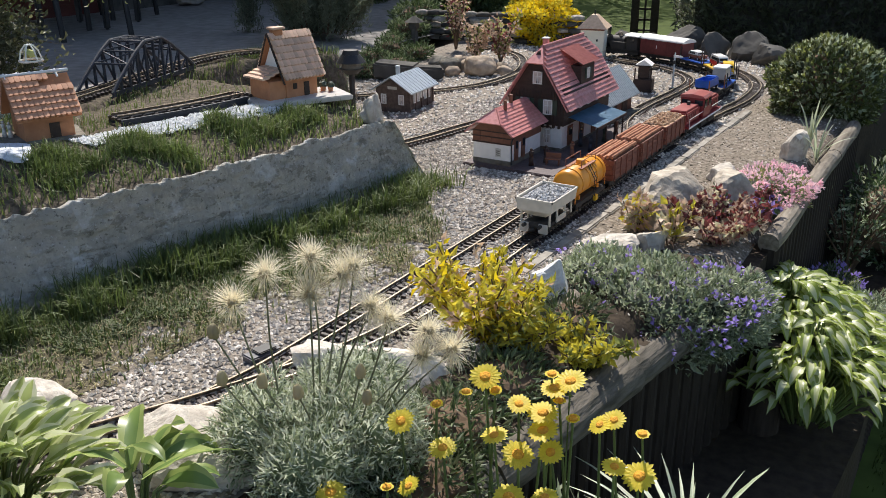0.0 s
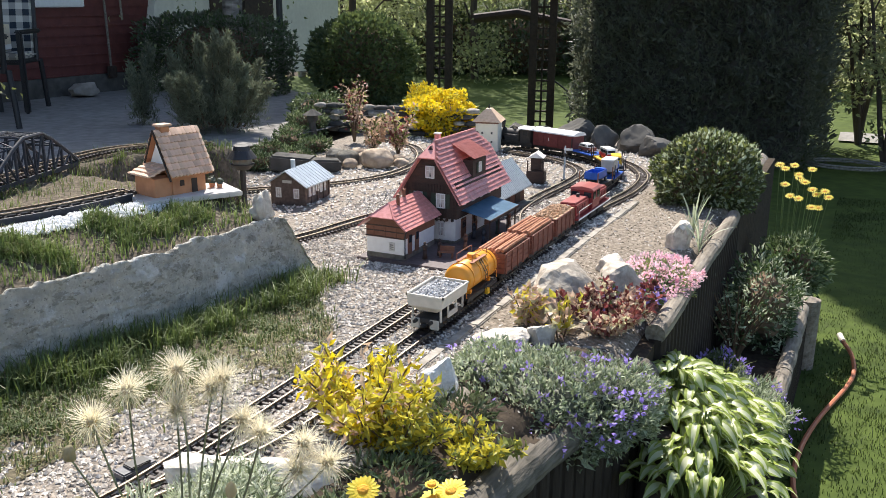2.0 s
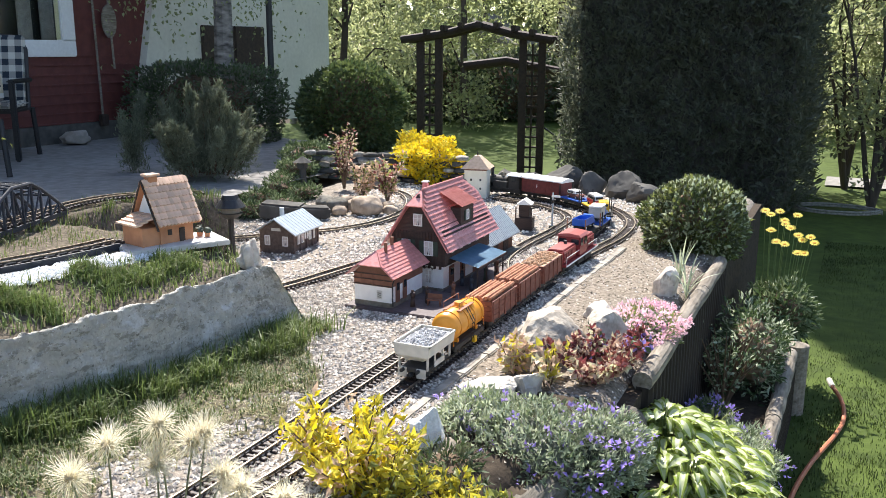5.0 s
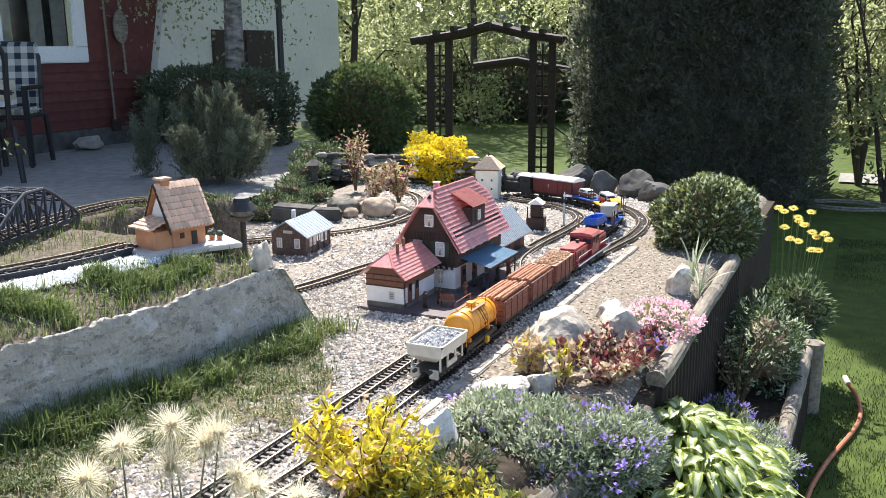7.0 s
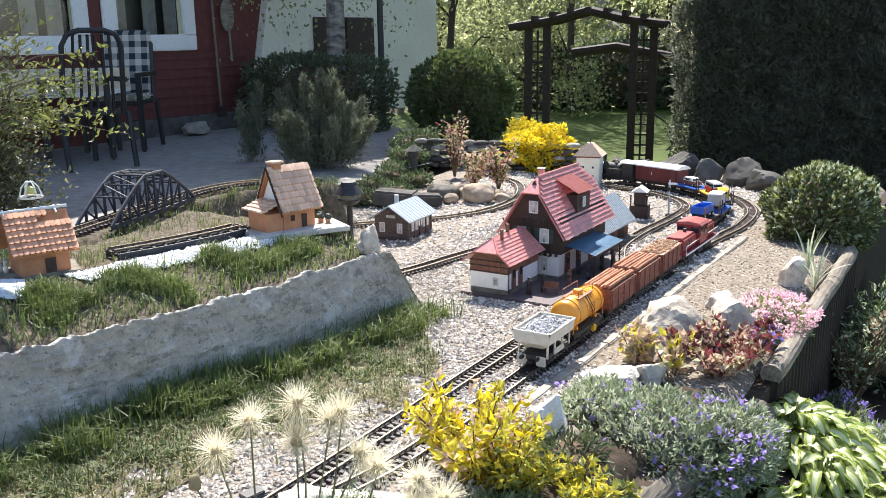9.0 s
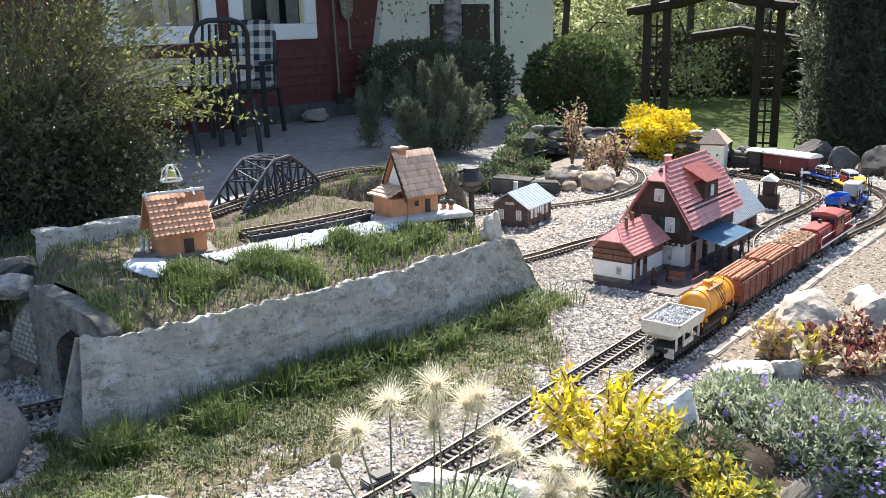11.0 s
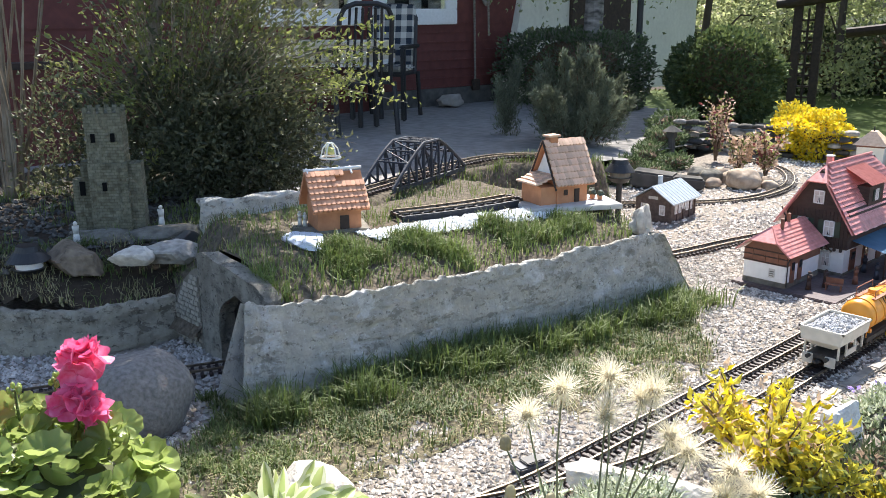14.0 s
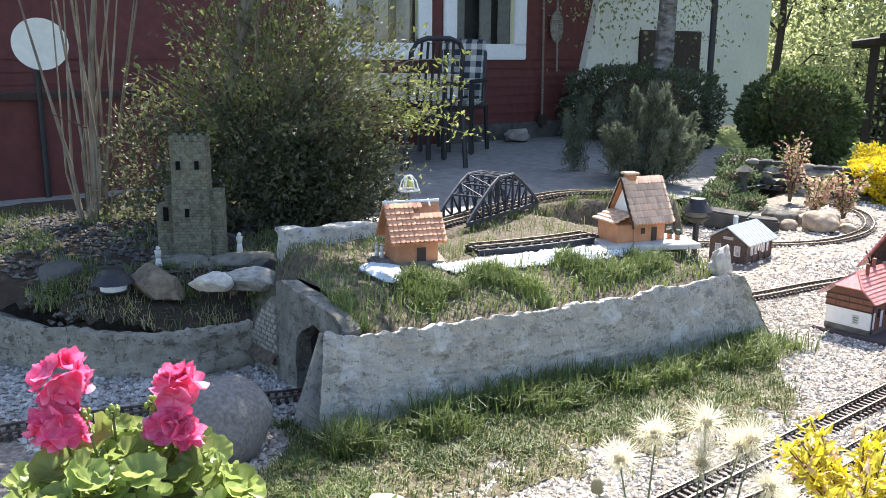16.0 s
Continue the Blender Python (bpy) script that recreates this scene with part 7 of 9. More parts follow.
# unseen crown on limbs, added above the view to shade castle and low wall
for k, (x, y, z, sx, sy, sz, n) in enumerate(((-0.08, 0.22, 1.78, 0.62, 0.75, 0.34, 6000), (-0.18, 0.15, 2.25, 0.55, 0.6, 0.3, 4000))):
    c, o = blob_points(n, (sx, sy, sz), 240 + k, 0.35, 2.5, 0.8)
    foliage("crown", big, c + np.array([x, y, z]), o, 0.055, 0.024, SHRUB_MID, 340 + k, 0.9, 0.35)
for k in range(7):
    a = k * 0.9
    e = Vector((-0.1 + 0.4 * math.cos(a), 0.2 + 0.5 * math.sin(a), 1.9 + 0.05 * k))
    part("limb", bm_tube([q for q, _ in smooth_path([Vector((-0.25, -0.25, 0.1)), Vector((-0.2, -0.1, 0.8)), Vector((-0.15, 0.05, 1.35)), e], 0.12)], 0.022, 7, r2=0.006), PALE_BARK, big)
# one more unseen crown mass, placed to shade the gravel before the portal
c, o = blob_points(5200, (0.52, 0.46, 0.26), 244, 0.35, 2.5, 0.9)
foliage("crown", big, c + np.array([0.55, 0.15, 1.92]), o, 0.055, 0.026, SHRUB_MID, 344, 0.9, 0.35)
part("limb", bm_tube([q for q, _ in smooth_path([Vector((-0.2, -0.1, 0.8)), Vector((-0.1, 0.05, 1.4)), Vector((0.2, 0.12, 1.75)), Vector((0.7, 0.18, 1.95))], 0.12)], 0.02, 7, r2=0.006), PALE_BARK, big)
# twig with leaves in front of the dish
tw = [Vector((-0.25, -0.75, 0.62)), Vector((-0.1, -0.85, 0.66)), Vector((0.02, -1.0, 0.72))]
part("twig", bm_tube(tw, 0.004, 5, r2=0.001), BARK, big)

# birch by the house and the woodland behind
# crown out of view is enlarged so that it shades the terrace
birch = tree((-5.74, 7.45, 0.05), 4.8, (0.95, 0.95, 1.2), 9500, (0.045, 0.027), BIRCH_LEAF, BIRCH_BARK, "birch with black-marked white trunk and hanging twigs", 31, r=0.115, droop=0.55, clumps=150, base=0.42, name="birch_tree")
lamp_post = thing("lamp_post", pose(-5.35, 7.75, 0.05), "thin dark metal pole by the house", "pole")
part("pole", bm_cyl(0.035, 0.03, 3.2, seg=10), BLACK, lamp_post)
k = 0
for x, y, h in ((-9.4, 15.8, 6.5), (-8.0, 19.0, 7.5), (-8.9, 21.0, 6.5), (-6.4, 24.5, 8.0), (-5.0, 23.6, 7.5), (-3.9, 25.0, 8.0), (-2.6, 24.0, 7.5), (-10.4, 19.5, 8.0), (-1.2, 21.5, 8), (0.8, 16.8, 6.0), (1.9, 19.5, 7.0),
                (3.2, 16.0, 6.0), (2.8, 22.0, 8.0), (4.6, 18.5, 7.0), (-11.8, 17.5, 8.0), (6.2, 16.5, 7), (-7.4, 23.5, 8), (-9.2, 23.0, 8)):
    k += 1
    tree((x, y, -0.82), h, (1.5, 1.5, 1.6), 5600 if x < 0 else 3600, (0.115, 0.07), (BIRCH_LEAF, WOOD_LEAF)[k % 2], (BARK, BIRCH_BARK)[k % 3 == 0], "slender young garden tree in spring leaf", 400 + k, r=0.09, clumps=150, base=0.12)
# dark hedge and shrubs at the end of the lawn
for k, (x, y, s) in enumerate(((-9.6, 20.5, 1.5), (-7.4, 21, 1.5), (-5.4, 21.3, 1.5), (-3.4, 21.6, 1.5), (-1.4, 22.5, 1.5), (0.7, 22.5, 1.5), (2.8, 23, 1.6), (5.2, 22, 1.6), (7.5, 20, 1.6))):
    bush("garden_hedge", (x, y, -0.85), (s, 0.8, 0.85), 2600, (0.16, 0.08), [DARK_GREEN, HEDGE_GREEN], "dark hedge at the end of the lawn", 450 + k, cat="hedge", group="hedges at the lawn's end")
# the far edge of the wood
rng = np.random.default_rng(90)
pts = np.stack([rng.uniform(-34, 16, 15000), rng.uniform(31, 36, 15000), rng.uniform(0, 1, 15000) ** 0.8], 1)
top = np.array([9.0 + 3.5 * noise.noise((p[0] * 0.22, 0, 0)) + 2.0 * noise.noise((p[0] * 0.7, 3, 0)) for p in pts])
pts[:, 2] = -0.8 + pts[:, 2] * top
v, f = leaf_mesh(pts, rng.normal(size=(15000, 3)) + np.array([0, -0.6, 0.2]), 0.62, 0.42, rng)
tagged(strips("far_woods", v.tolist(), f, WOOD_LEAF), "bright green edge of a wood far behind the garden", "woods", kind="stuff")
for k in range(22):
    x = -32 + k * 2.1
    tr = link_mesh("far_trunk", bm_cyl(0.22, 0.10, 9.0, seg=8), BARK)
    tr.matrix_basis = pose(x + 0.6 * math.sin(k * 7), 33.5 + math.sin(k * 3), -0.85, 0, 2 * math.sin(k))
    tagged(tr, "slender dark trunk at the wood's edge", "tree trunk", "trunks of the far wood")
for k, (x, y, h) in enumerate(((0.55, 11.2, 2.6), (1.05, 11.6, 2.8), (1.55, 10.8, 2.6), (0.25, 12.6, 2.6))):
    tree((x, y, -0.82), h, (0.6, 0.6, 0.7), 3000, (0.07, 0.04), WOOD_LEAF, BARK, "many-stemmed shrub with sparse leaves by the lawn", 480 + k, r=0.035, clumps=60, stems=5, base=0.3, spread=1.0, group="shrubs by the lawn", name="garden_shrub")
path2 = sheet("garden_path", 0.0, 8.0, 12.7, 13.6, 0.2, lambda x, y: -0.775, PAVING)
tagged(path2, "pale path crossing the far lawn", "path", kind="structure")

# a pale building beyond the trees
far_house = thing("neighbour_house", pose(-11.6, 28.0, -0.82), "pale low building glimpsed between the far trees", "house")
part("wall", bm_box(3.4, 3.0, 2.0), CREAM, far_house)
part("roof", bm_prism([(-1.9, 1.9), (1.9, 1.9), (0.0, 3.0)], -1.7, 1.7, "y"), GREY_STONE, far_house)
part("window", bm_box(0.7, 0.04, 0.7, (-0.6, -1.51, 0.8)), DARK_GLASS, far_house)

# pergola
perg = thing("pergola", pose(0, 0, 0), "dark wooden pergola arch with trellis sides", "pergola")
P1, P2 = Vector((-3.80, 11.62, -0.8)), Vector((-5.19, 11.26, -0.8))
dv = (P2 - P1).normalized()
ang = math.degrees(math.atan2(dv.y, dv.x))
for p in (P1, P2):
    for s in (-0.13, 0.13):
        q = p + dv * s
        part("post", bm_box(0.10, 0.10, 1.92, bevel=0.008), WOOD_DARK, perg).matrix_basis = pose(q.x, q.y, q.z, 0, 0, ang)
    for j in range(12):
        q = p
        part("trellis_bar", bm_box(0.20, 0.025, 0.025), WOOD_DARK, perg).matrix_basis = pose(q.x, q.y, q.z + 0.15 + j * 0.14, 0, 0, ang)
    part("trellis_bar", bm_box(0.025, 0.025, 1.85), WOOD_DARK, perg).matrix_basis = pose(p.x, p.y, p.z, 0, 0, ang)
arch = [P2 - dv * -0.35 + Vector((0, 0, 1.90)), P2 + dv * -0.25 + Vector((0, 0, 1.98)), P2.lerp(P1, 0.5) + Vector((0, 0, 2.10)), P1 + dv * 0.25 + Vector((0, 0, 1.98)), P1 - dv * 0.3 + Vector((0, 0, 1.90))]
for off in (-0.12, 0.12):
    part("arch_beam", bm_tube([p + Vector((0, off, 0)) for p in arch], 0.055, 8), WOOD_DARK, perg)
for j in range(7):
    p = P2.lerp(P1, j / 6) + Vector((0, 0, 1.96 + 0.1 * math.sin(math.pi * j / 6)))
    part("cross_beam", bm_box(0.06, 0.7, 0.08, bevel=0.008), WOOD_DARK, perg).matrix_basis = pose(p.x, p.y, p.z, 0, 0, ang)
part("swing_beam", bm_tube([P2 + Vector((0, 1.2, 1.52)), P2.lerp(P1, 0.45) + Vector((0, 1.2, 1.60)), P1 + Vector((0, 1.2, 1.45))], 0.07, 8), WOOD_DARK, perg)
part("loose_cable", bm_tube([P1 + Vector(q) for q in ((0.2, 0, 0.72), (0.38, 0, 0.60), (0.45, 0, 0.35), (0.40, 0, 0.1), (0.28, 0, 0.0))], 0.012, 6), BLACK, perg)

# stones round the far curve
for i, (x, y, s, m, q) in enumerate(((-1.86, 6.12, 0.10, DARK_STONE, (1.2, 0.8, 0.9)), (-1.62, 6.06, 0.13, DARK_STONE, (1.1, 0.8, 1.0)), (-1.38, 6.02, 0.12, DARK_STONE, (1.2, 0.8, 0.9)), (-1.16, 5.94, 0.13, DARK_STONE, (1.0, 0.9, 0.9)), (-0.98, 5.78, 0.11, DARK_STONE, (0.9, 1.2, 0.8)),
                                     (-0.80, 5.62, 0.08, STONE, (1.1, 0.8, 0.7)), (-0.70, 5.44, 0.08, STONE, (1.1, 0.9, 0.7)), (-0.60, 5.24, 0.08, DARK_STONE, (1.1, 0.9, 0.7)), (-0.52, 5.40, 0.10, STONE, (1.1, 0.9, 0.7)), (-0.66, 5.62, 0.09, DARK_STONE, (1.1, 0.9, 0.7)),
                                     (-0.60, 5.05, 0.07, STONE, (1.2, 0.9, 0.6)), (-2.35, 6.2, 0.15, STONE, (1.3, 0.8, 0.7)), (-2.08, 6.15, 0.12, DARK_STONE, (1.2, 0.7, 0.7)), (-0.60, 4.86, 0.06, DARK_STONE, (1.2, 0.8, 0.6)))):
    rock(pose(x, y, s * 0.3, 0, 0, i * 37), s, 60 + i, m, "dark garden boulder behind the track curve", q, 0.3, "boulders behind the curve")
for i, (x, y, s, m) in enumerate(((-2.42, 4.62, 0.095, PALE_STONE), (-2.54, 4.70, 0.06, STONE), (-2.62, 4.60, 0.075, DARK_STONE), (-2.34, 4.76, 0.05, STONE), (-2.28, 4.68, 0.045, PALE_STONE), (-2.55, 4.52, 0.045, STONE), (-2.74, 4.66, 0.07, DARK_STONE), (-2.45, 4.82, 0.055, STONE), (-2.66, 4.80, 0.06, PALE_STONE))):
    rock(pose(x, y, s * 0.45, 0, 0, i * 47), s, 80 + i, RIVER_STONE if m is not DARK_STONE else GREY_STONE, "rounded river stone in a heap", (1.1, 0.9, 0.8), 0.12, "heap of river stones")
rng = random.Random(8)
dry = thing("dry_stone_wall", pose(0, 0, 0), "low dry stone wall of flat dark stones", "wall")
for r in range(5):
    for j in range(13):
        o = part("stone", bm_rock(0.06, rng.random() * 50, 0.2, 2, (1.0, 0.7, 0.42)), (DARK_STONE, STONE)[rng.random() < 0.35], dry, smooth=True)
        o.matrix_basis = pose(-3.55 + j * 0.10 + (0.05 if r % 2 else 0), 5.72 + 0.06 * j * 0.3 + rng.uniform(-0.02, 0.02), 0.02 + r * 0.045, 0, 0, rng.uniform(-15, 15))
for i, (x, y, s) in enumerate(((-2.80, 4.27, 0.17), (-2.64, 4.36, 0.13))):
    o = link_mesh("slate_block", bm_box(s * 1.5, s * 0.9, s * 0.55, bevel=0.012), DARK_STONE)
    o.matrix_basis = pose(x, y, 0.0, 0, 4, 20 + i * 20)
    tagged(o, "dark flat slate block beside the shed", "stone block", "slate blocks")


def sparse_shrub(at, h, n, mats, label, seed, leaf=(0.03, 0.016), stems=6, spread=0.12, group=""):
    t = thing("garden_shrub", pose(*at), label, "shrub", group)
    rng = np.random.default_rng(seed)
    cs, os_ = [], []
    for k in range(stems):
        a = rng.uniform(0, 6.28)
        e = Vector((spread * math.cos(a) * rng.uniform(0.3, 1), spread * math.sin(a) * rng.uniform(0.3, 1), h * rng.uniform(0.6, 1)))
        m2 = Vector((e.x * 0.4, e.y * 0.4, e.z * 0.5))
        part("stem", bm_tube([(0, 0, -0.01), m2, e], 0.006 * h / 0.3, 6, r2=0.0015), TWIG, t)
        q = rng.uniform(0.25, 1.02, n // stems)
        p = np.array([tuple(m2.lerp(e, max(0, (x - 0.5) * 2)) if x > 0.5 else m2 * (x * 2)) for x in q])
        w = rng.normal(size=p.shape)
        w /= np.linalg.norm(w, axis=1, keepdims=True)
        cs.append(p + w * 0.02 * h / 0.3)
        os_.append(w)
    c, o = np.concatenate(cs), np.concatenate(os_)
    pick = rng.integers(0, len(mats), len(c))
    for k, m in enumerate(mats):
        foliage("leaves", t, c[pick == k], o[pick == k], leaf[0], leaf[1], m, seed + k, 0.6, 0.35)
    return t


sparse_shrub((-3.02, 5.35, 0.02), 0.47, 420, [CREAM_PINK, SHRUB_LEAF, CREAM_PINK, RED_LEAF], "sparse pinkish young shrub among rocks", 501)
sparse_shrub((-2.62, 4.9, 0.02), 0.30, 480, [CREAM_PINK, CREAM_PINK, SHRUB_LEAF], "small shrub with pink spring leaves", 502, spread=0.16)
sparse_shrub((-2.45, 4.95, 0.02), 0.33, 420, [CREAM_PINK, RED_LEAF, CREAM_PINK, SHRUB_LEAF], "small shrub with pink spring leaves", 503)
for k, (x, y) in enumerate(((-3.2, 4.6), (-3.05, 4.9), (-3.35, 5.0), (-2.9, 4.45), (-3.0, 4.2), (-3.5, 5.3))):
    bush("rock_plant", (x, y, 0.0), (0.10, 0.10, 0.05), 600, (0.035, 0.008), [DARK_GREEN, DARK_GREEN, GREYGREEN], "low dark green rock garden plant", 520 + k, lumps=0.3, group="rock garden plants")
lantern = thing("stone_lantern", pose(-3.42, 5.42, 0.0), "dark pagoda-shaped stone garden lantern", "lantern")
part("column", bm_cyl(0.03, 0.025, 0.12, seg=8), DARK_STONE, lantern)
part("lamp_house", bm_box(0.06, 0.06, 0.05, (0, 0, 0.12), 0.006), DARK_STONE, lantern)
part("roof", bm_cyl(0.075, 0.012, 0.04, (0, 0, 0.17), 8), DARK_STONE, lantern)
dish = thing("satellite_dish", pose(-5.80, 1.37, 0.05), "round cream satellite dish on a pole", "satellite dish")
part("reflector", bm_cyl(0.145, 0.16, 0.03, seg=40, m=pose(0.05, 0, 0.95, 75, 0, 80)), CREAM, dish)
part("pole", bm_cyl(0.02, 0.02, 0.95, (-0.06, 0, 0), 10), BLACK, dish)
part("mount", bm_box(0.10, 0.05, 0.05, (-0.03, 0, 0.92), 0.005), BLACK, dish)
shed2 = thing("log_store", pose(-5.95, 1.2, 0.05), "dark red timber lean-to beside the house", "shed")
part("front", bm_box(0.12, 3.0, 0.62, (0, -0.6, 0)), HOUSE_RED, shed2)
part("shelf", bm_box(0.2, 3.0, 0.04, (0, -0.6, 0.62)), WOOD_DARK, shed2)


# ---- log edging ----
def log_edge(pts, z, r, label, face_to, seed, face=True, post_r=0.032, top=None):
    t = thing("log_wall", pose(0, 0, 0), label, "log wall", "log walls of the beds")
    rng = random.Random(seed)
    for (xa, ya), (xb, yb) in zip(pts, pts[1:]):
        a, b = Vector((xa, ya, z)), Vector((xb, yb, z))
        L = (b - a).length
        n = max(1, round(L / 0.55))
        for k in range(n):
            p, q = a.lerp(b, k / n + 0.004), a.lerp(b, (k + 1) / n - 0.004)
            lb = bm_tube([p.lerp(q, j / 6) + Vector((rng.uniform(-.003, .003), 0, rng.uniform(-.003, .003))) for j in range(7)], r * rng.uniform(0.93, 1.07), 14)
            part("log", lb, top or LOG, t)
        if face:
            m = int(L / (2 * post_r)) + 1
            for k in range(m):
                p = a.lerp(b, (k + 0.5) / m)
                o = part("palisade", bm_cyl(post_r, post_r, z - face_to - r * 0.6, seg=10), LOG_SHADED, t)
                o.matrix_basis = pose(p.x, p.y, face_to)
    return t


# log colour darkened to hold the shade of the plants above it
LOG_HALF_SHADE = mat("half_shade_log", (0.14, 0.122, 0.10), (0.055, 0.05, 0.038), 12, 0.9, 0.8, big=10, vary=0.35, stretch=(6, 1, 6))
# near-black log colour with the lower bed's deep shade painted in
LOG_SHADED = mat("shaded_log", (0.045, 0.035, 0.028), (0.022, 0.017, 0.013), 10, 0.9, 0.6, stretch=(6, 6, 1))
log_edge([(-0.25, 4.3), (-0.25, 2.56)], -0.005, 0.032, "weathered horizontal log edging above dark palisade", -0.52, 1)
log_edge([(-0.25, 2.42), (-0.335, 1.96), (-0.385, 1.71), (-0.47, 1.17), (-0.65, 0.35)], -0.08, 0.05, "log edging the raised bed, darkened for plant shade", -0.52, 2, top=LOG_HALF_SHADE)
log_edge([(-0.605, 1.90), (-0.585, 1.75)], -0.015, 0.034, "short log under the yellow shrub", -0.1, 3, False)
log_edge([(0.10, 4.45), (0.09, 3.55), (0.07, 2.7)], -0.47, 0.035, "grey log edging the lower bed", -0.82, 4)
stump = link_mesh("log_post", bm_cyl(0.055, 0.055, 0.38, seg=20), LOG)
stump.matrix_basis = pose(0.125, 4.52, -0.82)
tagged(stump, "thick weathered log post at the bed corner", "post")
stump = link_mesh("log_post", bm_cyl(0.06, 0.06, 0.40, seg=20), LOG_SHADED)
stump.matrix_basis = pose(-0.17, 2.33, -0.6)
tagged(stump, "dark upright log post under the lavender", "post")
hose = thing("garden_hose", pose(0, 0, 0), "orange-brown garden hose on the lawn", "hose")
part("tube", bm_tube([p for p, d in smooth_path([(0.306, 4.84, -0.75), (0.355, 4.70, -0.77), (0.37, 4.5, -0.785), (0.336, 4.28, -0.787), (0.243, 3.90, -0.787), (0.187, 3.54, -0.787), (0.19, 3.2, -0.787), (0.3, 2.8, -0.787)], 0.04)], 0.011, 8), mat("hose_orange", (0.42, 0.14, 0.06), (0.34, 0.11, 0.05), 60, 0.5), hose)
part("nozzle", bm_tube([(0.306, 4.84, -0.75), (0.285, 4.90, -0.735)], 0.015, 10), BEIGE, hose)
hose2 = thing("garden_hose", pose(0.2, 10.6, -0.78), "pale coiled garden hose by the hedge", "hose")
part("coil", bm_tube([(0.45 * math.cos(a) * (1 + 0.05 * math.sin(3 * a)), 0.3 * math.sin(a), 0.015 + 0.004 * a) for a in np.linspace(0, 12.5, 60)], 0.012, 6), STONE, hose2)

# ---- rocks beside the track ----
TAN_ROCK = mat("tan_rock", (0.50, 0.44, 0.36), (0.28, 0.24, 0.19), 38, 0.9, 1.0, big=14, vary=0.3)
for i, (x, y, z, s, m, q, rz) in enumerate(((-0.59, 2.655, 0.0, 0.14, TAN_ROCK, (0.72, 1.2, 0.75), -18), (-0.535, 3.13, 0.0, 0.07, PALE_STONE, (0.9, 1.1, 0.8), 20), (-0.45, 2.88, 0.0, 0.10, TAN_ROCK, (0.85, 1.1, 0.85), 8),
                                            (-0.548, 2.33, 0.0, 0.062, PALE_STONE, (0.85, 0.8, 1.0), 10), (-0.64, 2.28, -0.01, 0.08, PALE_STONE, (1.2, 0.75, 0.42), 40), (-0.662, 1.88, -0.01, 0.070, WHITE_GRIT, (0.72, 0.68, 1.3), 0),
                                            (-0.815, 1.235, -0.01, 0.115, PALE_STONE, (1.35, 0.85, 0.75), 38), (-0.95, 0.87, -0.01, 0.13, PALE_STONE, (1.3, 0.8, 0.5), 20), (-1.33, 0.78, 0.0, 0.075, PALE_STONE, (1.1, 0.9, 0.7), 60),
                                            (-0.38, 3.58, 0.0, 0.07, PALE_STONE, (0.7, 0.9, 1.2), 0))):
    rock(pose(x, y, z + s * 0.2, 0, 0, rz), s, 100 + i, m, ("pale angular garden rock beside the track", "grey garden rock beside the track")[m is DARK_STONE or m is STONE], q, 0.28, "rocks beside the track")


# ---- lavender-like cushion with violet flowers ----
def cushion(at, size, n, leaf, mats, fl, nf, label, seed, fsize=0.015, lumps=0.22, group=""):
    t = thing("flower_cushion", pose(*at), label, "flowers", group)
    core(t, size, HEDGE_GREEN, seed, 0.78)
    c, o = blob_points(n, size, seed, lumps, 2.5, 0.3, -0.5)
    rng = np.random.default_rng(seed)
    pick = rng.integers(0, len(mats), len(c))
    for k, m in enumerate(mats):
        foliage("leaves", t, c[pick == k], o[pick == k], leaf[0], leaf[1], m, seed + k, 0.7, 0.4)
    if nf:
        c, o = blob_points(nf, tuple(s * 1.1 for s in size), seed + 9, lumps, 2.5, 0.05, 0.0)
        cc, oo = [], []
        for p, d in zip(c, o):
            for j in range(6):
                a = rng.normal(size=3)
                cc.append(p + a * fsize * 0.35)
                oo.append(a + d * 0.5)
        foliage("blossom", t, np.array(cc), np.array(oo), fsize, fsize * 0.7, fl, seed + 3, 0.3, 0.2)
    return t


cushion((-0.60, 2.07, -0.035), (0.15, 0.17, 0.10), 4600, (0.022, 0.007), [SILVER, SILVER, GREYGREEN], VIOLET, 16, "grey-green cushion plant with violet flowers", 601, group="violet cushions")
cushion((-0.29, 2.16, -0.10), (0.13, 0.20, 0.13), 4600, (0.022, 0.007), [SILVER, SILVER, GREYGREEN], VIOLET, 55, "grey-green cushion plant thick with violet flowers", 602, group="violet cushions")
cushion((-0.43, 2.04, -0.07), (0.19, 0.20, 0.14), 6000, (0.022, 0.007), [SILVER, SILVER, GREYGREEN], VIOLET, 26, "grey-green cushion plant with scattered violet flowers", 609, group="violet cushions")
cushion((-0.02, 2.95, -0.42), (0.17, 0.26, 0.12), 5200, (0.024, 0.006), [SILVER, GREYGREEN], VIOLET, 22, "silvery catmint cushion with few violet flowers", 603, group="violet cushions")
cushion((-0.13, 3.25, -0.42), (0.10, 0.14, 0.10), 1600, (0.024, 0.006), [DARK_GREEN, GREYGREEN], VIOLET, 60, "dark cushion with violet flowers in shade", 604, group="violet cushions")
cushion((-0.36, 3.05, 0.01), (0.13, 0.20, 0.06), 2600, (0.02, 0.006), [SHRUB_LEAF, GREYGREEN], PINK, 320, "low cushion covered with pale pink flowers", 605, 0.014)
bush("grey_shrub", (-0.05, 4.0, -0.52), (0.15, 0.24, 0.20), 2400, (0.03, 0.010), [SILVER, DARK_GREEN, DARK_GREEN], "loose silvery shrub in the lower bed", 606, lumps=0.35)
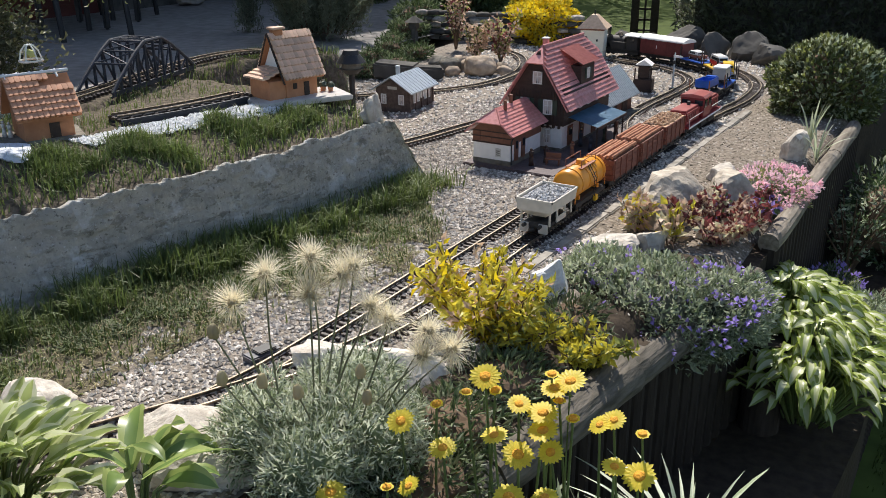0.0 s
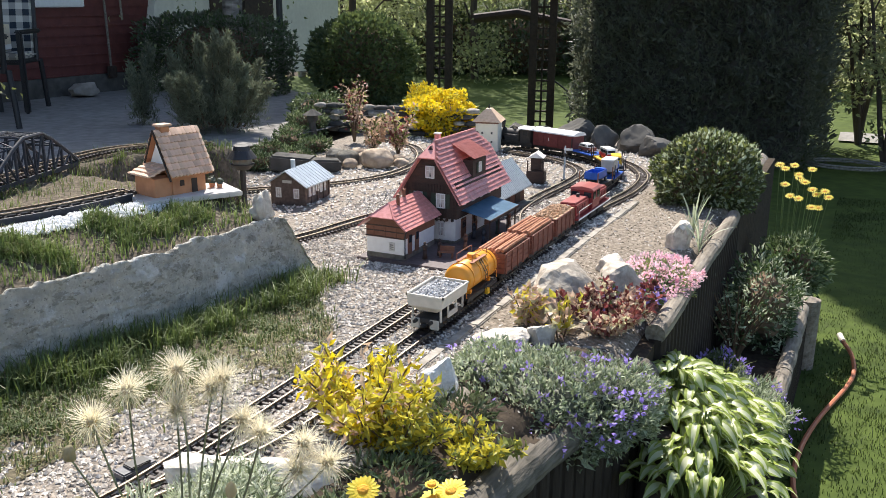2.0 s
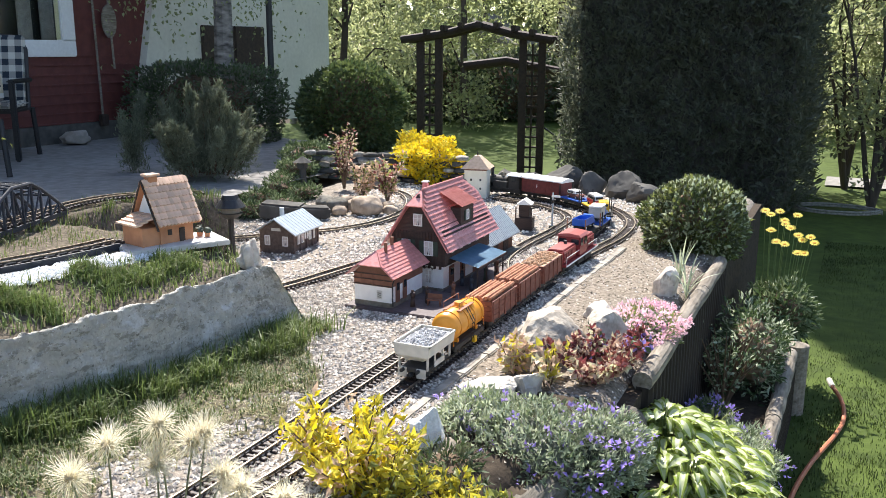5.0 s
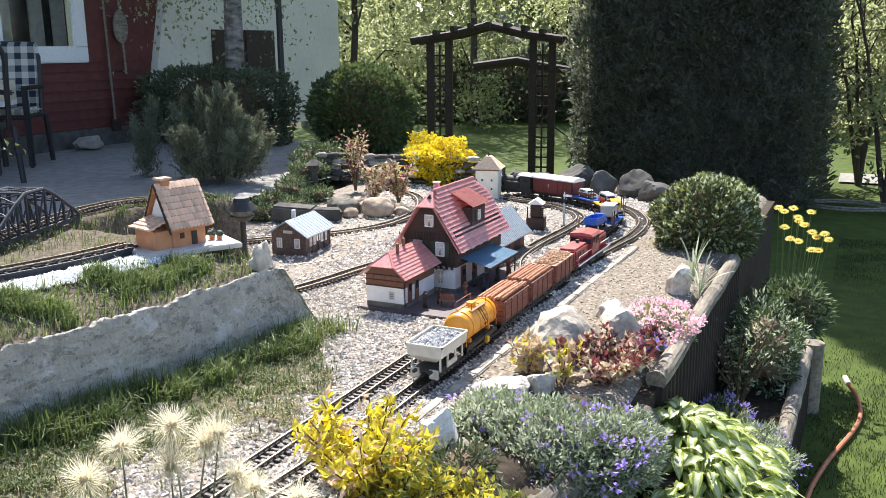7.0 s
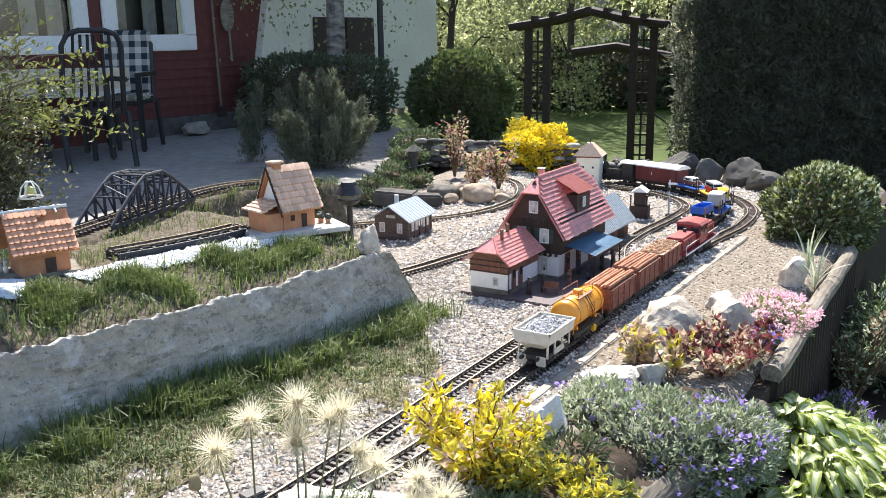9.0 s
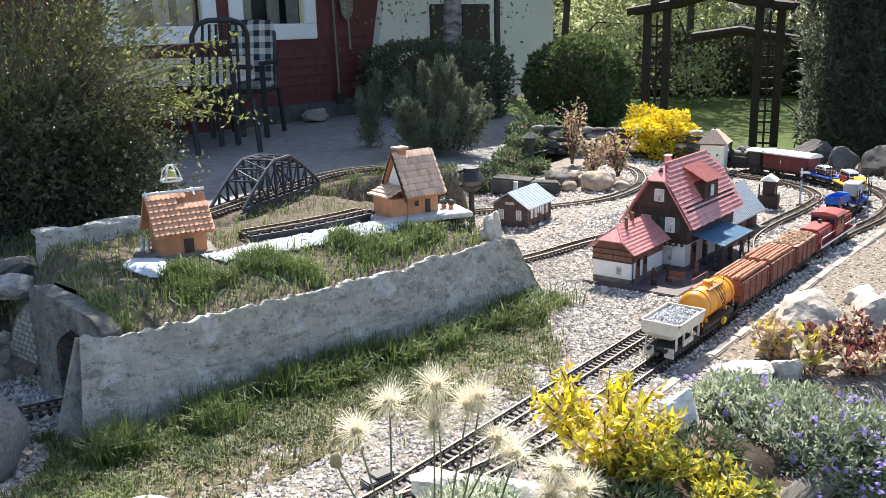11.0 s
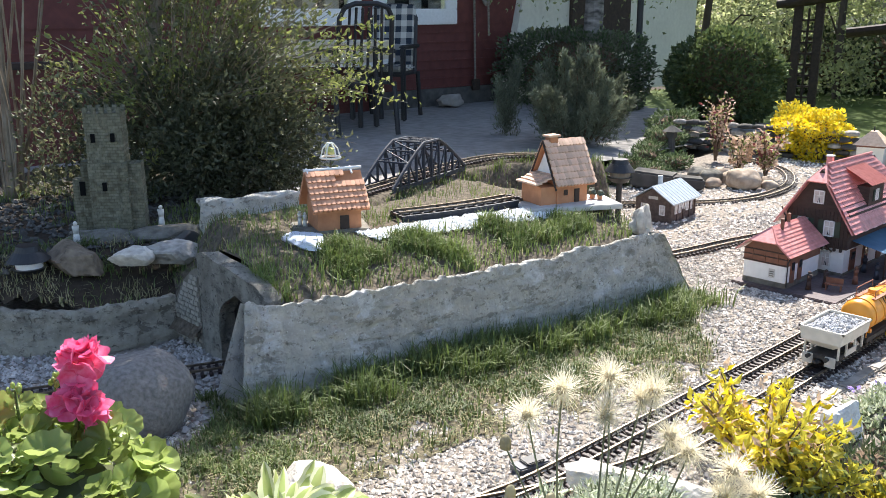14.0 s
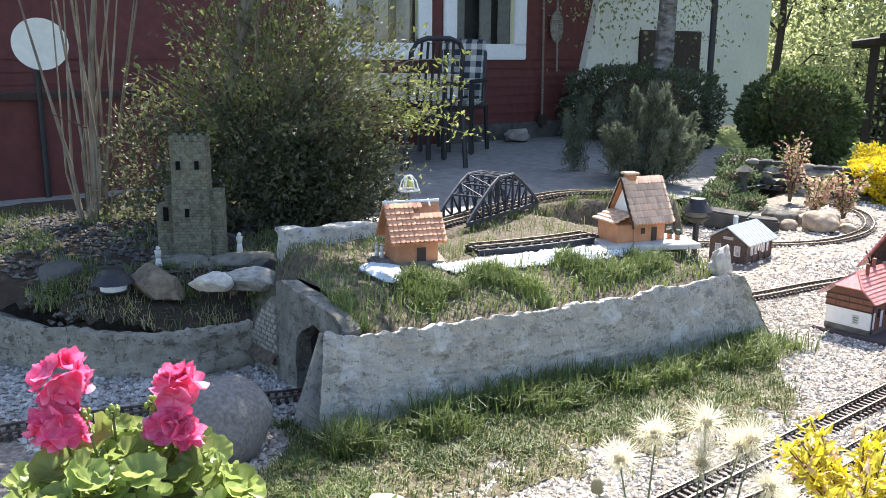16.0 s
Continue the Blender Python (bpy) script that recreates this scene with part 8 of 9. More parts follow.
sparse_shrub((-0.13, 3.72, -0.52), 0.42, 480, [DARK_GREEN, SILVER, GREYGREEN], "dark twiggy shrub behind the log wall", 607, (0.026, 0.012), 22, 0.20)
# heuchera and variegated plants
sparse_shrub((-0.39, 2.50, -0.02), 0.15, 1300, [RED_LEAF, CREAM_PINK, HOSTA_CREAM, CREAM_PINK, RED_LEAF], "red and cream leaved heuchera clump", 611, (0.023, 0.017), 16, 0.16)
sparse_shrub((-0.36, 2.68, -0.02), 0.13, 900, [RED_LEAF, RED_LEAF, DARK_GREEN, RED_LEAF, VIOLET], "red leaved clump with violet flowers", 612, (0.022, 0.016), 14, 0.14)
sparse_shrub((-0.64, 2.46, -0.02), 0.15, 380, [CREAM_PINK, CREAM_PINK, HOSTA_CREAM, YELLOW_LEAF], "cream and yellow leaved small shrub by the kerb", 613, (0.028, 0.018), 8, 0.06)
sparse_shrub((-0.50, 2.38, -0.02), 0.15, 130, [HOSTA_CREAM, YELLOW_LEAF, CREAM_PINK], "thin shrub with few pale leaves", 614, (0.03, 0.02), 6, 0.13)


# ---- strap leaves ----
def strap(points, width, fold=0.25):
    """A folded leaf along points, widest a little before its middle."""
    P = [Vector(p) for p in points]
    v, f = [], []
    n = len(P)
    for i, p in enumerate(P):
        d = (P[min(i + 1, n - 1)] - P[max(i - 1, 0)]).normalized()
        s = d.cross(Vector((0, 0, 1)))
        s = Vector((1, 0, 0)) if s.length < 1e-3 else s.normalized()
        u = s.cross(d)
        k = i / (n - 1)
        w = width * 0.5 * max(0.02, math.sin(math.pi * min(1, 0.08 + k * 0.92)) ** 0.7)
        v += [p - s * w + u * w * fold, p, p + s * w + u * w * fold]
    for i in range(n - 1):
        a = 3 * i
        f += [(a, a + 1, a + 4, a + 3), (a + 1, a + 2, a + 5, a + 4)]
    return v, f


HOSTA_G = leafmat("hosta_green", (0.20, 0.29, 0.08), (0.13, 0.21, 0.06), 0.35, 0.25, 0.35)
HOSTA_W = leafmat("hosta_white", (0.70, 0.70, 0.50), (0.46, 0.52, 0.24), 0.4, 0.15, 0.35)
HOSTA_PALE = leafmat("hosta_pale", (0.42, 0.48, 0.17), (0.28, 0.36, 0.11), 0.45, 0.25, 0.35)
HOSTA_Y = leafmat("hosta_yellow", (0.34, 0.40, 0.085), (0.20, 0.27, 0.055), 0.4, 0.3, 0.4)


def hosta(at, r, n, llen, lwid, inner, outer, label, seed, tall=1.0, upright=0.0):
    """A clump of broad arching leaves, each of two colours: middle and margins."""
    t = thing("hosta", pose(*at), label, "hosta", "hostas")
    rng = random.Random(seed)
    for k in range(n):
        a = rng.uniform(0, 6.283)
        q = rng.uniform(0.03, 1)
        root = Vector((0.25 * r * q * math.cos(a), 0.25 * r * q * math.sin(a), 0))
        h = (0.30 - 0.15 * q) * tall * rng.uniform(0.8, 1.1)
        start = root + Vector((math.cos(a), math.sin(a), 0)) * r * 0.45 * q + Vector((0, 0, h))
        l = llen * rng.uniform(0.75, 1.2)
        out = Vector((math.cos(a + rng.uniform(-.4, .4)), math.sin(a + rng.uniform(-.4, .4)), 0))
        bend = rng.uniform(0.5, 1.1)
        pts = [start + out * l * s * (1 - 0.18 * s * bend) + Vector((0, 0, l * ((0.42 + upright) * s - bend * 0.85 * s * s))) for s in (0, 0.14, 0.28, 0.42, 0.56, 0.7, 0.85, 1.0)]
        me = bmesh.new()
        W = lwid * rng.uniform(0.8, 1.15)
        twist = rng.uniform(-1.5, 1.5)
        rows = []
        for i, p in enumerate(pts):
            d = (pts[min(i + 1, 7)] - pts[max(i - 1, 0)]).normalized()
            s = d.cross(Vector((0, 0, 1))).normalized()
            u = s.cross(d)
            kk = i / 7
            w = W * 0.5 * max(0.03, math.sin(math.pi * min(1, 0.1 + 0.9 * kk)) ** 0.75)
            wav = 0.30 * math.sin(i * 1.9 + k)
            tw = Matrix.Rotation(twist * kk, 3, d)
            s, u = tw @ s, tw @ u
            rows.append([me.verts.new(p + s * w * c + u * w * (abs(c) * 0.35 + (wav if abs(c) == 1 else 0))) for c in (-1, -0.5, 0, 0.5, 1)])
        for ra, rb in zip(rows, rows[1:]):
            for c in range(4):
                fc = me.faces.new((ra[c], ra[c + 1], rb[c + 1], rb[c]))
                fc.material_index = 0 if c in (1, 2) else 1
                fc.smooth = True
        lf = part("leaf", me, [inner, outer], t)
        part("leaf_stalk", bm_tube([root, root.lerp(start, 0.6) + Vector((0, 0, 0.02)), start], 0.003, 5), STEM, lf)
    return t


hosta((-0.17, 2.55, -0.42), 0.44, 430, 0.092, 0.034, HOSTA_W, HOSTA_Y, "large hosta with twisted green leaves streaked with white", 701, 1.1)
hosta((-0.06, 2.38, -0.45), 0.34, 190, 0.090, 0.033, HOSTA_W, HOSTA_Y, "hosta with twisted green leaves streaked with white", 702, 1.0)
hosta((-1.06, 0.54, 0.0), 0.19, 120, 0.115, 0.036, HOSTA_PALE, HOSTA_W, "hosta with yellow-green leaves and cream margins", 703, 0.5, 0.65)
hosta((-0.86, 0.66, 0.0), 0.08, 14, 0.14, 0.040, HOSTA_G, HOSTA_PALE, "small hosta with narrow green leaves", 704, 0.5, 0.3)


def blade_clump(at, n, l, w, m, label, seed, arch=0.8, name="grass_clump"):
    t = thing(name, pose(*at), label, "grass")
    rng = random.Random(seed)
    for k in range(n):
        a, b = rng.uniform(0, 6.28), rng.uniform(0.2, 1) * arch
        o = Vector((math.cos(a), math.sin(a), 0))
        L = l * rng.uniform(0.7, 1.15)
        pts = [o * L * s * b * (0.4 + 0.6 * s) + Vector((0, 0, L * (s - 0.55 * b * s * s))) for s in np.linspace(0, 1, 8)]
        v, f = strap(pts, w * rng.uniform(0.8, 1.2), 0.4)
        strips("blade", [tuple(q) for q in v], f, m, t, True)
    return t


blade_clump((-0.10, 1.30, -0.27), 44, 0.27, 0.010, leafmat("striped_blade", (0.70, 0.72, 0.58), (0.38, 0.46, 0.26), 0.4), "clump of white-striped arching grass blades", 711, 1.6)
blade_clump((-0.36, 3.80, -0.02), 9, 0.24, 0.012, SILVER, "grey-green iris blades by the log wall", 712, 0.5, "iris")
blade_clump((-0.30, 3.62, -0.02), 10, 0.22, 0.008, SILVER, "narrow grey iris blades by the log wall", 713, 0.8, "iris")
blade_clump((-0.10, 3.15, -0.42), 10, 0.20, 0.007, SHRUB_LEAF, "narrow green blades in the lower bed", 714, 0.6)


# ---- yellow-leaved shrub by the near track ----
sparse_shrub((-0.715, 1.58, -0.03), 0.21, 1700, [YELLOW_LEAF, YELLOW_LEAF, YELLOW_BLOOM, YELLOW_LEAF, CREAM_PINK], "small shrub with bright yellow-green leaves", 721, (0.031, 0.0135), 28, 0.19)
sparse_shrub((-0.62, 1.56, -0.03), 0.17, 850, [YELLOW_LEAF, YELLOW_LEAF, YELLOW_LEAF, SHRUB_LEAF], "spreading twigs with yellow-green leaves", 722, (0.027, 0.012), 18, 0.15)
sparse_shrub((-0.47, 1.62, -0.05), 0.11, 620, [YELLOW_LEAF, YELLOW_LEAF, SHRUB_LEAF], "low yellow-green twigs over the log", 723, (0.024, 0.013), 10, 0.14)
sparse_shrub((-0.83, 1.86, -0.03), 0.13, 60, [YELLOW_LEAF], "single yellow-leaved shoot beside the track", 724, (0.03, 0.016), 3, 0.03)


for k, (x, y, sx) in enumerate(((-0.55, 1.76, 0.09), (-0.56, 1.42, 0.10), (-0.57, 1.20, 0.11), (-0.52, 1.02, 0.10), (-0.62, 0.82, 0.10))):
    bush("rock_plant", (x, y, -0.045), (sx, sx * 1.15, 0.045), 900, (0.028, 0.007), [DARK_GREEN, GREYGREEN, SHRUB_DARK], "low dark green plant between the shrub and the log", 730 + k, lumps=0.35, group="low plants by the log")


# ---- yellow daisies ----
def daisy(at, foot, r, tilt, rz, label, seed, petals=20, bud=False):
    t = thing("daisy", pose(*at), label, "flower", "yellow daisies")
    rng = random.Random(seed)
    hd = part("head", bm_rock(r * 0.36, seed, 0.06, 2, (1, 1, 0.5)), DAISY_EYE, t, "orange flower centre", True)
    M = pose(0, 0, 0, tilt, 0, rz)
    hd.matrix_basis = M
    for k in range(petals):
        a = 6.283 * k / petals
        l = r * (0.55 if bud else 1.0) * rng.uniform(0.9, 1.06)
        lift = 0.12 if not bud else -0.25
        pts = [Vector((math.cos(a) * s * l, math.sin(a) * s * l, lift * l * s * (1 - s))) for s in (0.25, 0.55, 0.85, 1.0)]
        v, f = strap(pts, r * 0.27, 0.15)
        o = strips("petal", [tuple(q) for q in v], f, DAISY, hd)
    d = Vector(foot) - Vector(at)
    part("stem", bm_tube([(0, 0, -0.004), d * 0.4 + Vector((0, 0, -0.02)), d], 0.0022, 6, r2=0.003), STEM, t)


DAISIES = [(-0.41, 1.05, 0.23), (-0.51, 0.94, 0.17), (-0.44, 0.96, 0.13), (-0.35, 1.06, 0.19), (-0.31, 1.07, 0.18), (-0.30, 1.05, 0.16), (-0.28, 1.04, 0.13), (-0.33, 1.02, 0.12), (-0.37, 1.01, 0.15), (-0.30, 1.09, 0.22), (-0.28, 1.11, 0.23), (-0.22, 1.10, 0.17), (-0.20, 1.11, 0.18), (-0.18, 1.07, 0.12), (-0.14, 1.08, 0.11), (-0.57, 0.82, 0.08), (-0.47, 0.90, 0.08), (-0.32, 0.97, 0.07), (-0.27, 1.00, 0.07)]
DAISY_BUDS = [(-0.47, 0.99, 0.19), (-0.43, 1.02, 0.21), (-0.39, 1.05, 0.21), (-0.31, 1.10, 0.24), (-0.26, 1.08, 0.18), (-0.15, 1.11, 0.17), (-0.50, 0.88, 0.08), (-0.29, 1.09, 0.20)]
rng = random.Random(5)
for k, p in enumerate(DAISIES):
    daisy(p, (p[0] + rng.uniform(-0.04, 0.04), p[1] + 0.03 + rng.uniform(-0.03, 0.04), -0.26), 0.0265 * rng.uniform(0.8, 1.12), rng.uniform(10, 32), rng.uniform(-40, 40), "open yellow daisy with an orange centre", 800 + k)
for k, p in enumerate(DAISY_BUDS):
    daisy(p, (p[0] + rng.uniform(-0.04, 0.04), p[1] + 0.03, -0.26), 0.022, rng.uniform(0, 20), 0, "fading yellow daisy with a round centre", 850 + k, 16, True)
for k, (x, y, z) in enumerate(((-0.08, 4.95, 0.05), (-0.02, 5.0, 0.10), (0.02, 4.9, 0.08), (-0.05, 5.05, 0.14), (0.06, 4.92, 0.04), (0.08, 5.0, 0.0), (-0.10, 5.1, 0.11), (0.0, 4.85, 0.0), (0.10, 4.85, -0.04), (0.04, 5.08, 0.12), (-0.04, 4.8, 0.02), (0.12, 4.95, 0.03), (-0.12, 4.98, 0.15), (0.07, 4.8, -0.03), (0.14, 5.05, -0.02), (-0.02, 5.12, 0.06))):
    daisy((x, y, z), (x * 0.6 - 0.02, y, -0.5), 0.028, 25, 0, "yellow daisy on a tall stem by the box bush", 880 + k, 12)
bush("daisy_leaves", (0.0, 4.95, -0.55), (0.16, 0.18, 0.16), 1600, (0.05, 0.016), [GREYGREEN, DARK_GREEN], "green leaves of the far daisies", 899, lumps=0.3)
front_leaves = [(-0.30, 1.15), (-0.42, 1.02), (-0.20, 1.05), (-0.34, 0.92)]
for k, (x, y) in enumerate(front_leaves):
    bush("daisy_leaves", (x, y, -0.27), (0.10, 0.10, 0.07), 500, (0.07, 0.018), [GREYGREEN, SILVER], "grey-green basal leaves of the daisies", 900 + k, lumps=0.3, up=0.6)


# ---- pasque flower seed heads ----
def seed_head(at, foot, r, label, seed, bud=False):
    t = thing("pasque_flower", pose(*at), label, "seed head", "pasque flower seed heads")
    rng = np.random.default_rng(seed)
    if bud:
        part("bud", bm_rock(0.0115, seed, 0.12, 3, (0.8, 0.8, 1.5)), PASQUE_BUD, t, smooth=True)
    else:
        n = 330
        d = rng.normal(size=(n, 3)) + np.array([0, 0, 0.45])
        d /= np.linalg.norm(d, axis=1, keepdims=True)
        lop = Vector(rng.normal(size=3)) * 0.25
        v, f = [], []
        for k in range(n):
            dd = Vector(d[k])
            s = dd.cross(Vector(rng.normal(size=3))).normalized()
            l = r * rng.uniform(0.55, 1.25) * (1 + 0.35 * dd.dot(lop))
            bend = rng.uniform(0.1, 0.55)
            pts = [dd * 0.003, dd * l * 0.4 + s * l * 0.04, dd * l * 0.75 + s * l * bend * 0.5, dd * l * 0.95 + s * l * bend - Vector((0, 0, l * 0.25 * bend))]
            vv, ff = strap(pts, 0.00085, 0.1)
            o = len(v)
            v += [tuple(q) for q in vv]
            f += [tuple(o + i for i in q) for q in ff]
        strips("plume_tuft", v, f, PLUME, t)
        part("heart", bm_rock(0.010, seed, 0.1, 2), PASQUE_BUD, t)
    d = Vector(foot) - Vector(at)
    part("stem", bm_tube([(0, 0, -0.006), d * 0.35 + Vector((0.006 * math.sin(seed), 0.006 * math.cos(seed), 0)), d * 0.7, d], 0.0015, 6, r2=0.0022), PASQUE_STEM, t)


HOARY = leafmat("hoary_leaf", (0.62, 0.64, 0.52), (0.45, 0.48, 0.36), 0.45, 0.3)
PASQUE_STEM = leafmat("downy_stem", (0.27, 0.27, 0.17), (0.18, 0.18, 0.11), 0.1)
PASQUE_BUD = leafmat("pasque_bud", (0.46, 0.43, 0.24), (0.36, 0.28, 0.23), 0.5)
PASQUE_HEADS = [(-0.65, 0.98, 0.39), (-0.78, 0.85, 0.36), (-0.75, 0.90, 0.40), (-0.69, 0.94, 0.36), (-0.70, 0.96, 0.42), (-0.64, 1.00, 0.40), (-0.51, 1.03, 0.30), (-0.60, 0.99, 0.34), (-0.47, 1.04, 0.27), (-0.51, 1.01, 0.26), (-0.57, 1.00, 0.32)]
PASQUE_BUDS = [(-0.76, 0.79, 0.25), (-0.79, 0.81, 0.32), (-0.71, 0.83, 0.24), (-0.66, 0.86, 0.22), (-0.57, 0.93, 0.20), (-0.59, 0.94, 0.24)]
for k, p in enumerate(PASQUE_HEADS):
    seed_head(p, (-0.72 + 0.35 * (p[0] + 0.6) + rng.uniform(-0.04, 0.04), 0.98 + 0.3 * (p[1] - 0.95), 0.0), 0.043, "feathery cream seed head on a thin stem", 920 + k)
for k, p in enumerate(PASQUE_BUDS):
    seed_head(p, (-0.68 + 0.3 * (p[0] + 0.6), 0.95 + 0.3 * (p[1] - 0.85), 0.0), 0.03, "nodding greenish bud on a thin stem", 940 + k, True)
for k, (x, y) in enumerate(((-0.72, 0.98), (-0.66, 0.88), (-0.80, 0.92), (-0.62, 1.0), (-0.74, 1.10))):
    bush("pasque_leaves", (x, y, -0.02), (0.10, 0.10, 0.09), 3200, (0.024, 0.0042), [HOARY, SILVER, HOARY, GREYGREEN], "finely cut silvery leaves of the pasque flower", 950 + k, lumps=0.3, up=0.5, group="pasque flower leaves", tumble=1.2, dark=GREYGREEN)

# ---- geranium in a pot ----
ger = thing("geranium", pose(-1.29, 0.24, 0.0), "potted geranium with magenta flower heads", "potted plant")
part("pot", bm_cyl(0.09, 0.12, 0.2, (0, 0, -0.01), 24), CLAY, ger, "clay flower pot")
part("pot_soil", bm_cyl(0.11, 0.11, 0.01, (0, 0, 0.18), 24), SOIL, ger)
rng2 = np.random.default_rng(61)
core(ger, (0.17, 0.17, 0.12), SHRUB_DARK, 3, 0.75, (0, 0, 0.24))


def geranium_leaf(c, R, turn, cup):
    """A round scalloped leaf with a notch at its stalk, pleated along its veins."""
    b = bmesh.new()
    rings = []
    for q in (0.12, 0.55, 0.86, 1.0):
        row = []
        for w in np.linspace(0.25, 6.03, 31):
            rr = R * q * (1 + (0.06 * math.cos(9 * w) if q > 0.8 else 0))
            row.append(b.verts.new((rr * math.cos(w), rr * math.sin(w), R * (cup * q * q + 0.07 * q * math.cos(7 * w)) + (0.10 * R * math.sin(3 * w + cup * 9) if q > 0.8 else 0))))
        rings.append(row)
    for ra, rb in zip(rings, rings[1:]):
        for i in range(30):
            b.faces.new((ra[i], rb[i], rb[i + 1], ra[i + 1]))
    b.faces.new(rings[0])
    o = part("leaf", b, GERANIUM_LEAF, ger, smooth=True)
    o.matrix_basis = Matrix.Translation(c) @ Euler(turn).to_matrix().to_4x4()


for k in range(250):
    a, q = rng2.uniform(0, 6.283), math.sqrt(rng2.uniform(0, 1))
    c = Vector((0.20 * q * math.cos(a), 0.20 * q * math.sin(a), 0.23 + 0.14 * (1 - q * q) + rng2.uniform(-0.04, 0.035)))
    geranium_leaf(c, 0.0285 * rng2.uniform(0.55, 1.25), (rng2.uniform(-0.8, 0.8) - 0.6 * q * math.sin(a), rng2.uniform(-0.8, 0.8) + 0.6 * q * math.cos(a), rng2.uniform(0, 6.28)), rng2.uniform(0.15, 0.6))
for k, p in enumerate([(-1.33, 0.165, 0.487), (-1.315, 0.155, 0.418), (-1.265, 0.33, 0.450), (-1.25, 0.305, 0.388)]):
    h = Vector(p) - Vector((-1.29, 0.24, 0.0))
    part("flower_stalk", bm_tube([(h.x * 0.3, h.y * 0.3, 0.2), (h.x * 0.8, h.y * 0.8, h.z * 0.8), tuple(h)], 0.003, 6), STEM, ger)
    hd = part("flower_head", bm_rock(0.014, k, 0.2, 2), MAGENTA, ger, "magenta flower head")
    hd.matrix_basis = Matrix.Translation(h)
    for i in range(13):
        d = rng2.normal(size=3) + np.array([0, 0, 0.3])
        d = Vector(d / np.linalg.norm(d))
        face = Matrix.Translation(d * 0.026) @ d.to_track_quat('Z', 'Y').to_matrix().to_4x4() @ pose(0, 0, 0, rng2.uniform(-25, 25), rng2.uniform(-25, 25), rng2.uniform(0, 360))
        for j in range(4):
            b = bmesh.new()
            rr = 0.027 * rng2.uniform(0.8, 1.15)
            w0 = rng2.uniform(0, 6)
            rows = []
            for q in (0.06, 0.4, 0.75, 1.0):
                half = 0.62 * math.sin(math.pi * min(1, 0.12 + 0.62 * q)) ** 0.8
                rows.append([b.verts.new((rr * q * (1 - 0.10 * t * t), rr * half * t, rr * (0.38 * q * q + 0.14 * q * math.sin(3 * t + w0) + 0.22 * q * t * t))) for t in (-1, -0.6, -0.2, 0.2, 0.6, 1)])
            for ra, rb in zip(rows, rows[1:]):
                for t in range(5):
                    b.faces.new((ra[t], ra[t + 1], rb[t + 1], rb[t]))
            o = part("petal", b, MAGENTA, hd, smooth=True)
            o.matrix_basis = face @ pose(0, 0, 0, 0, 0, 90 * j + rng2.uniform(-12, 12))
for k, (x, y, z) in enumerate(((-0.01, -0.01, 0.43), (0.0, -0.055, 0.44), (-0.03, 0.06, 0.42))):
    stalk = part("bud_stalk", bm_tube([(x * 0.4, y * 0.4, 0.25), (x, y, z)], 0.0022, 6), STEM, ger)
    for i in range(8):
        d = rng2.normal(size=3)
        b = bmesh.new()
        bmesh.ops.create_icosphere(b, subdivisions=1, radius=0.0042, matrix=Matrix.Translation(Vector((x, y, z)) + Vector(d / np.linalg.norm(d)) * 0.009) @ Matrix.Diagonal((1, 1, 1.6, 1)))
        part("bud", b, GERANIUM_LEAF, stalk, "pale green flower bud", True)


# ---- grass ----
def scatter_grass(name, n, box, height, width, material, keep, ground_z, seed, label, lean=0.6):
    rng = np.random.default_rng(seed)
    pts = []
    while len(pts) < n:
        for x, y in zip(rng.uniform(box[0], box[1], 4000), rng.uniform(box[2], box[3], 4000)):
            k = keep(x, y)
            if k > 0 and rng.uniform() < k:
                pts.append((x, y, ground_z(x, y) - 0.004))
                if len(pts) >= n:
                    break
    v, f = blades(pts, height, width, rng, lean)
    return tagged(strips(name, v.tolist(), f, material), label, "grass", kind="stuff")


def tufts(x, y, f, t):
    return max(0.0, min(1.0, (noise.noise((x * f, y * f, 9)) - t) * 3))


on_mound = lambda x, y: (0.05 + tufts(x, y, 7, 0.06)) if (x < top_x(y) - 0.045 - 0.04 * abs(noise.noise((y * 6, 0, 3))) and (x > wall_x(y) - 0.46 and (x - (-2.02 + (y - 1.54) * 0.2)) > 0.04 + 0.03 * noise.noise((y * 9, x * 3, 0))) and 1.06 < y < 2.56 and not (x < -1.80 and y > 2.2 and x > -2.1)) else 0
scatter_grass("mound_grass", 8800, (-2.3, -1.5, 1.08, 2.58), 0.046, 0.0038, GRASS, on_mound, mound_z, 71, "rough green grass on the mound", 1.2)
scatter_grass("mound_grass", 1300, (-2.3, -1.5, 1.08, 2.58), 0.036, 0.003, DRYGRASS, on_mound, mound_z, 72, "dry straw-coloured grass on the mound", 1.0)


GRASS_EDGE = [(0.55, -1.40), (0.75, -1.34), (0.95, -1.30), (1.2, -1.34), (1.45, -1.26), (1.7, -1.15), (1.9, -1.17), (2.1, -1.22), (2.3, -1.30), (2.55, -1.44), (2.8, -1.62), (3.0, -1.75)]


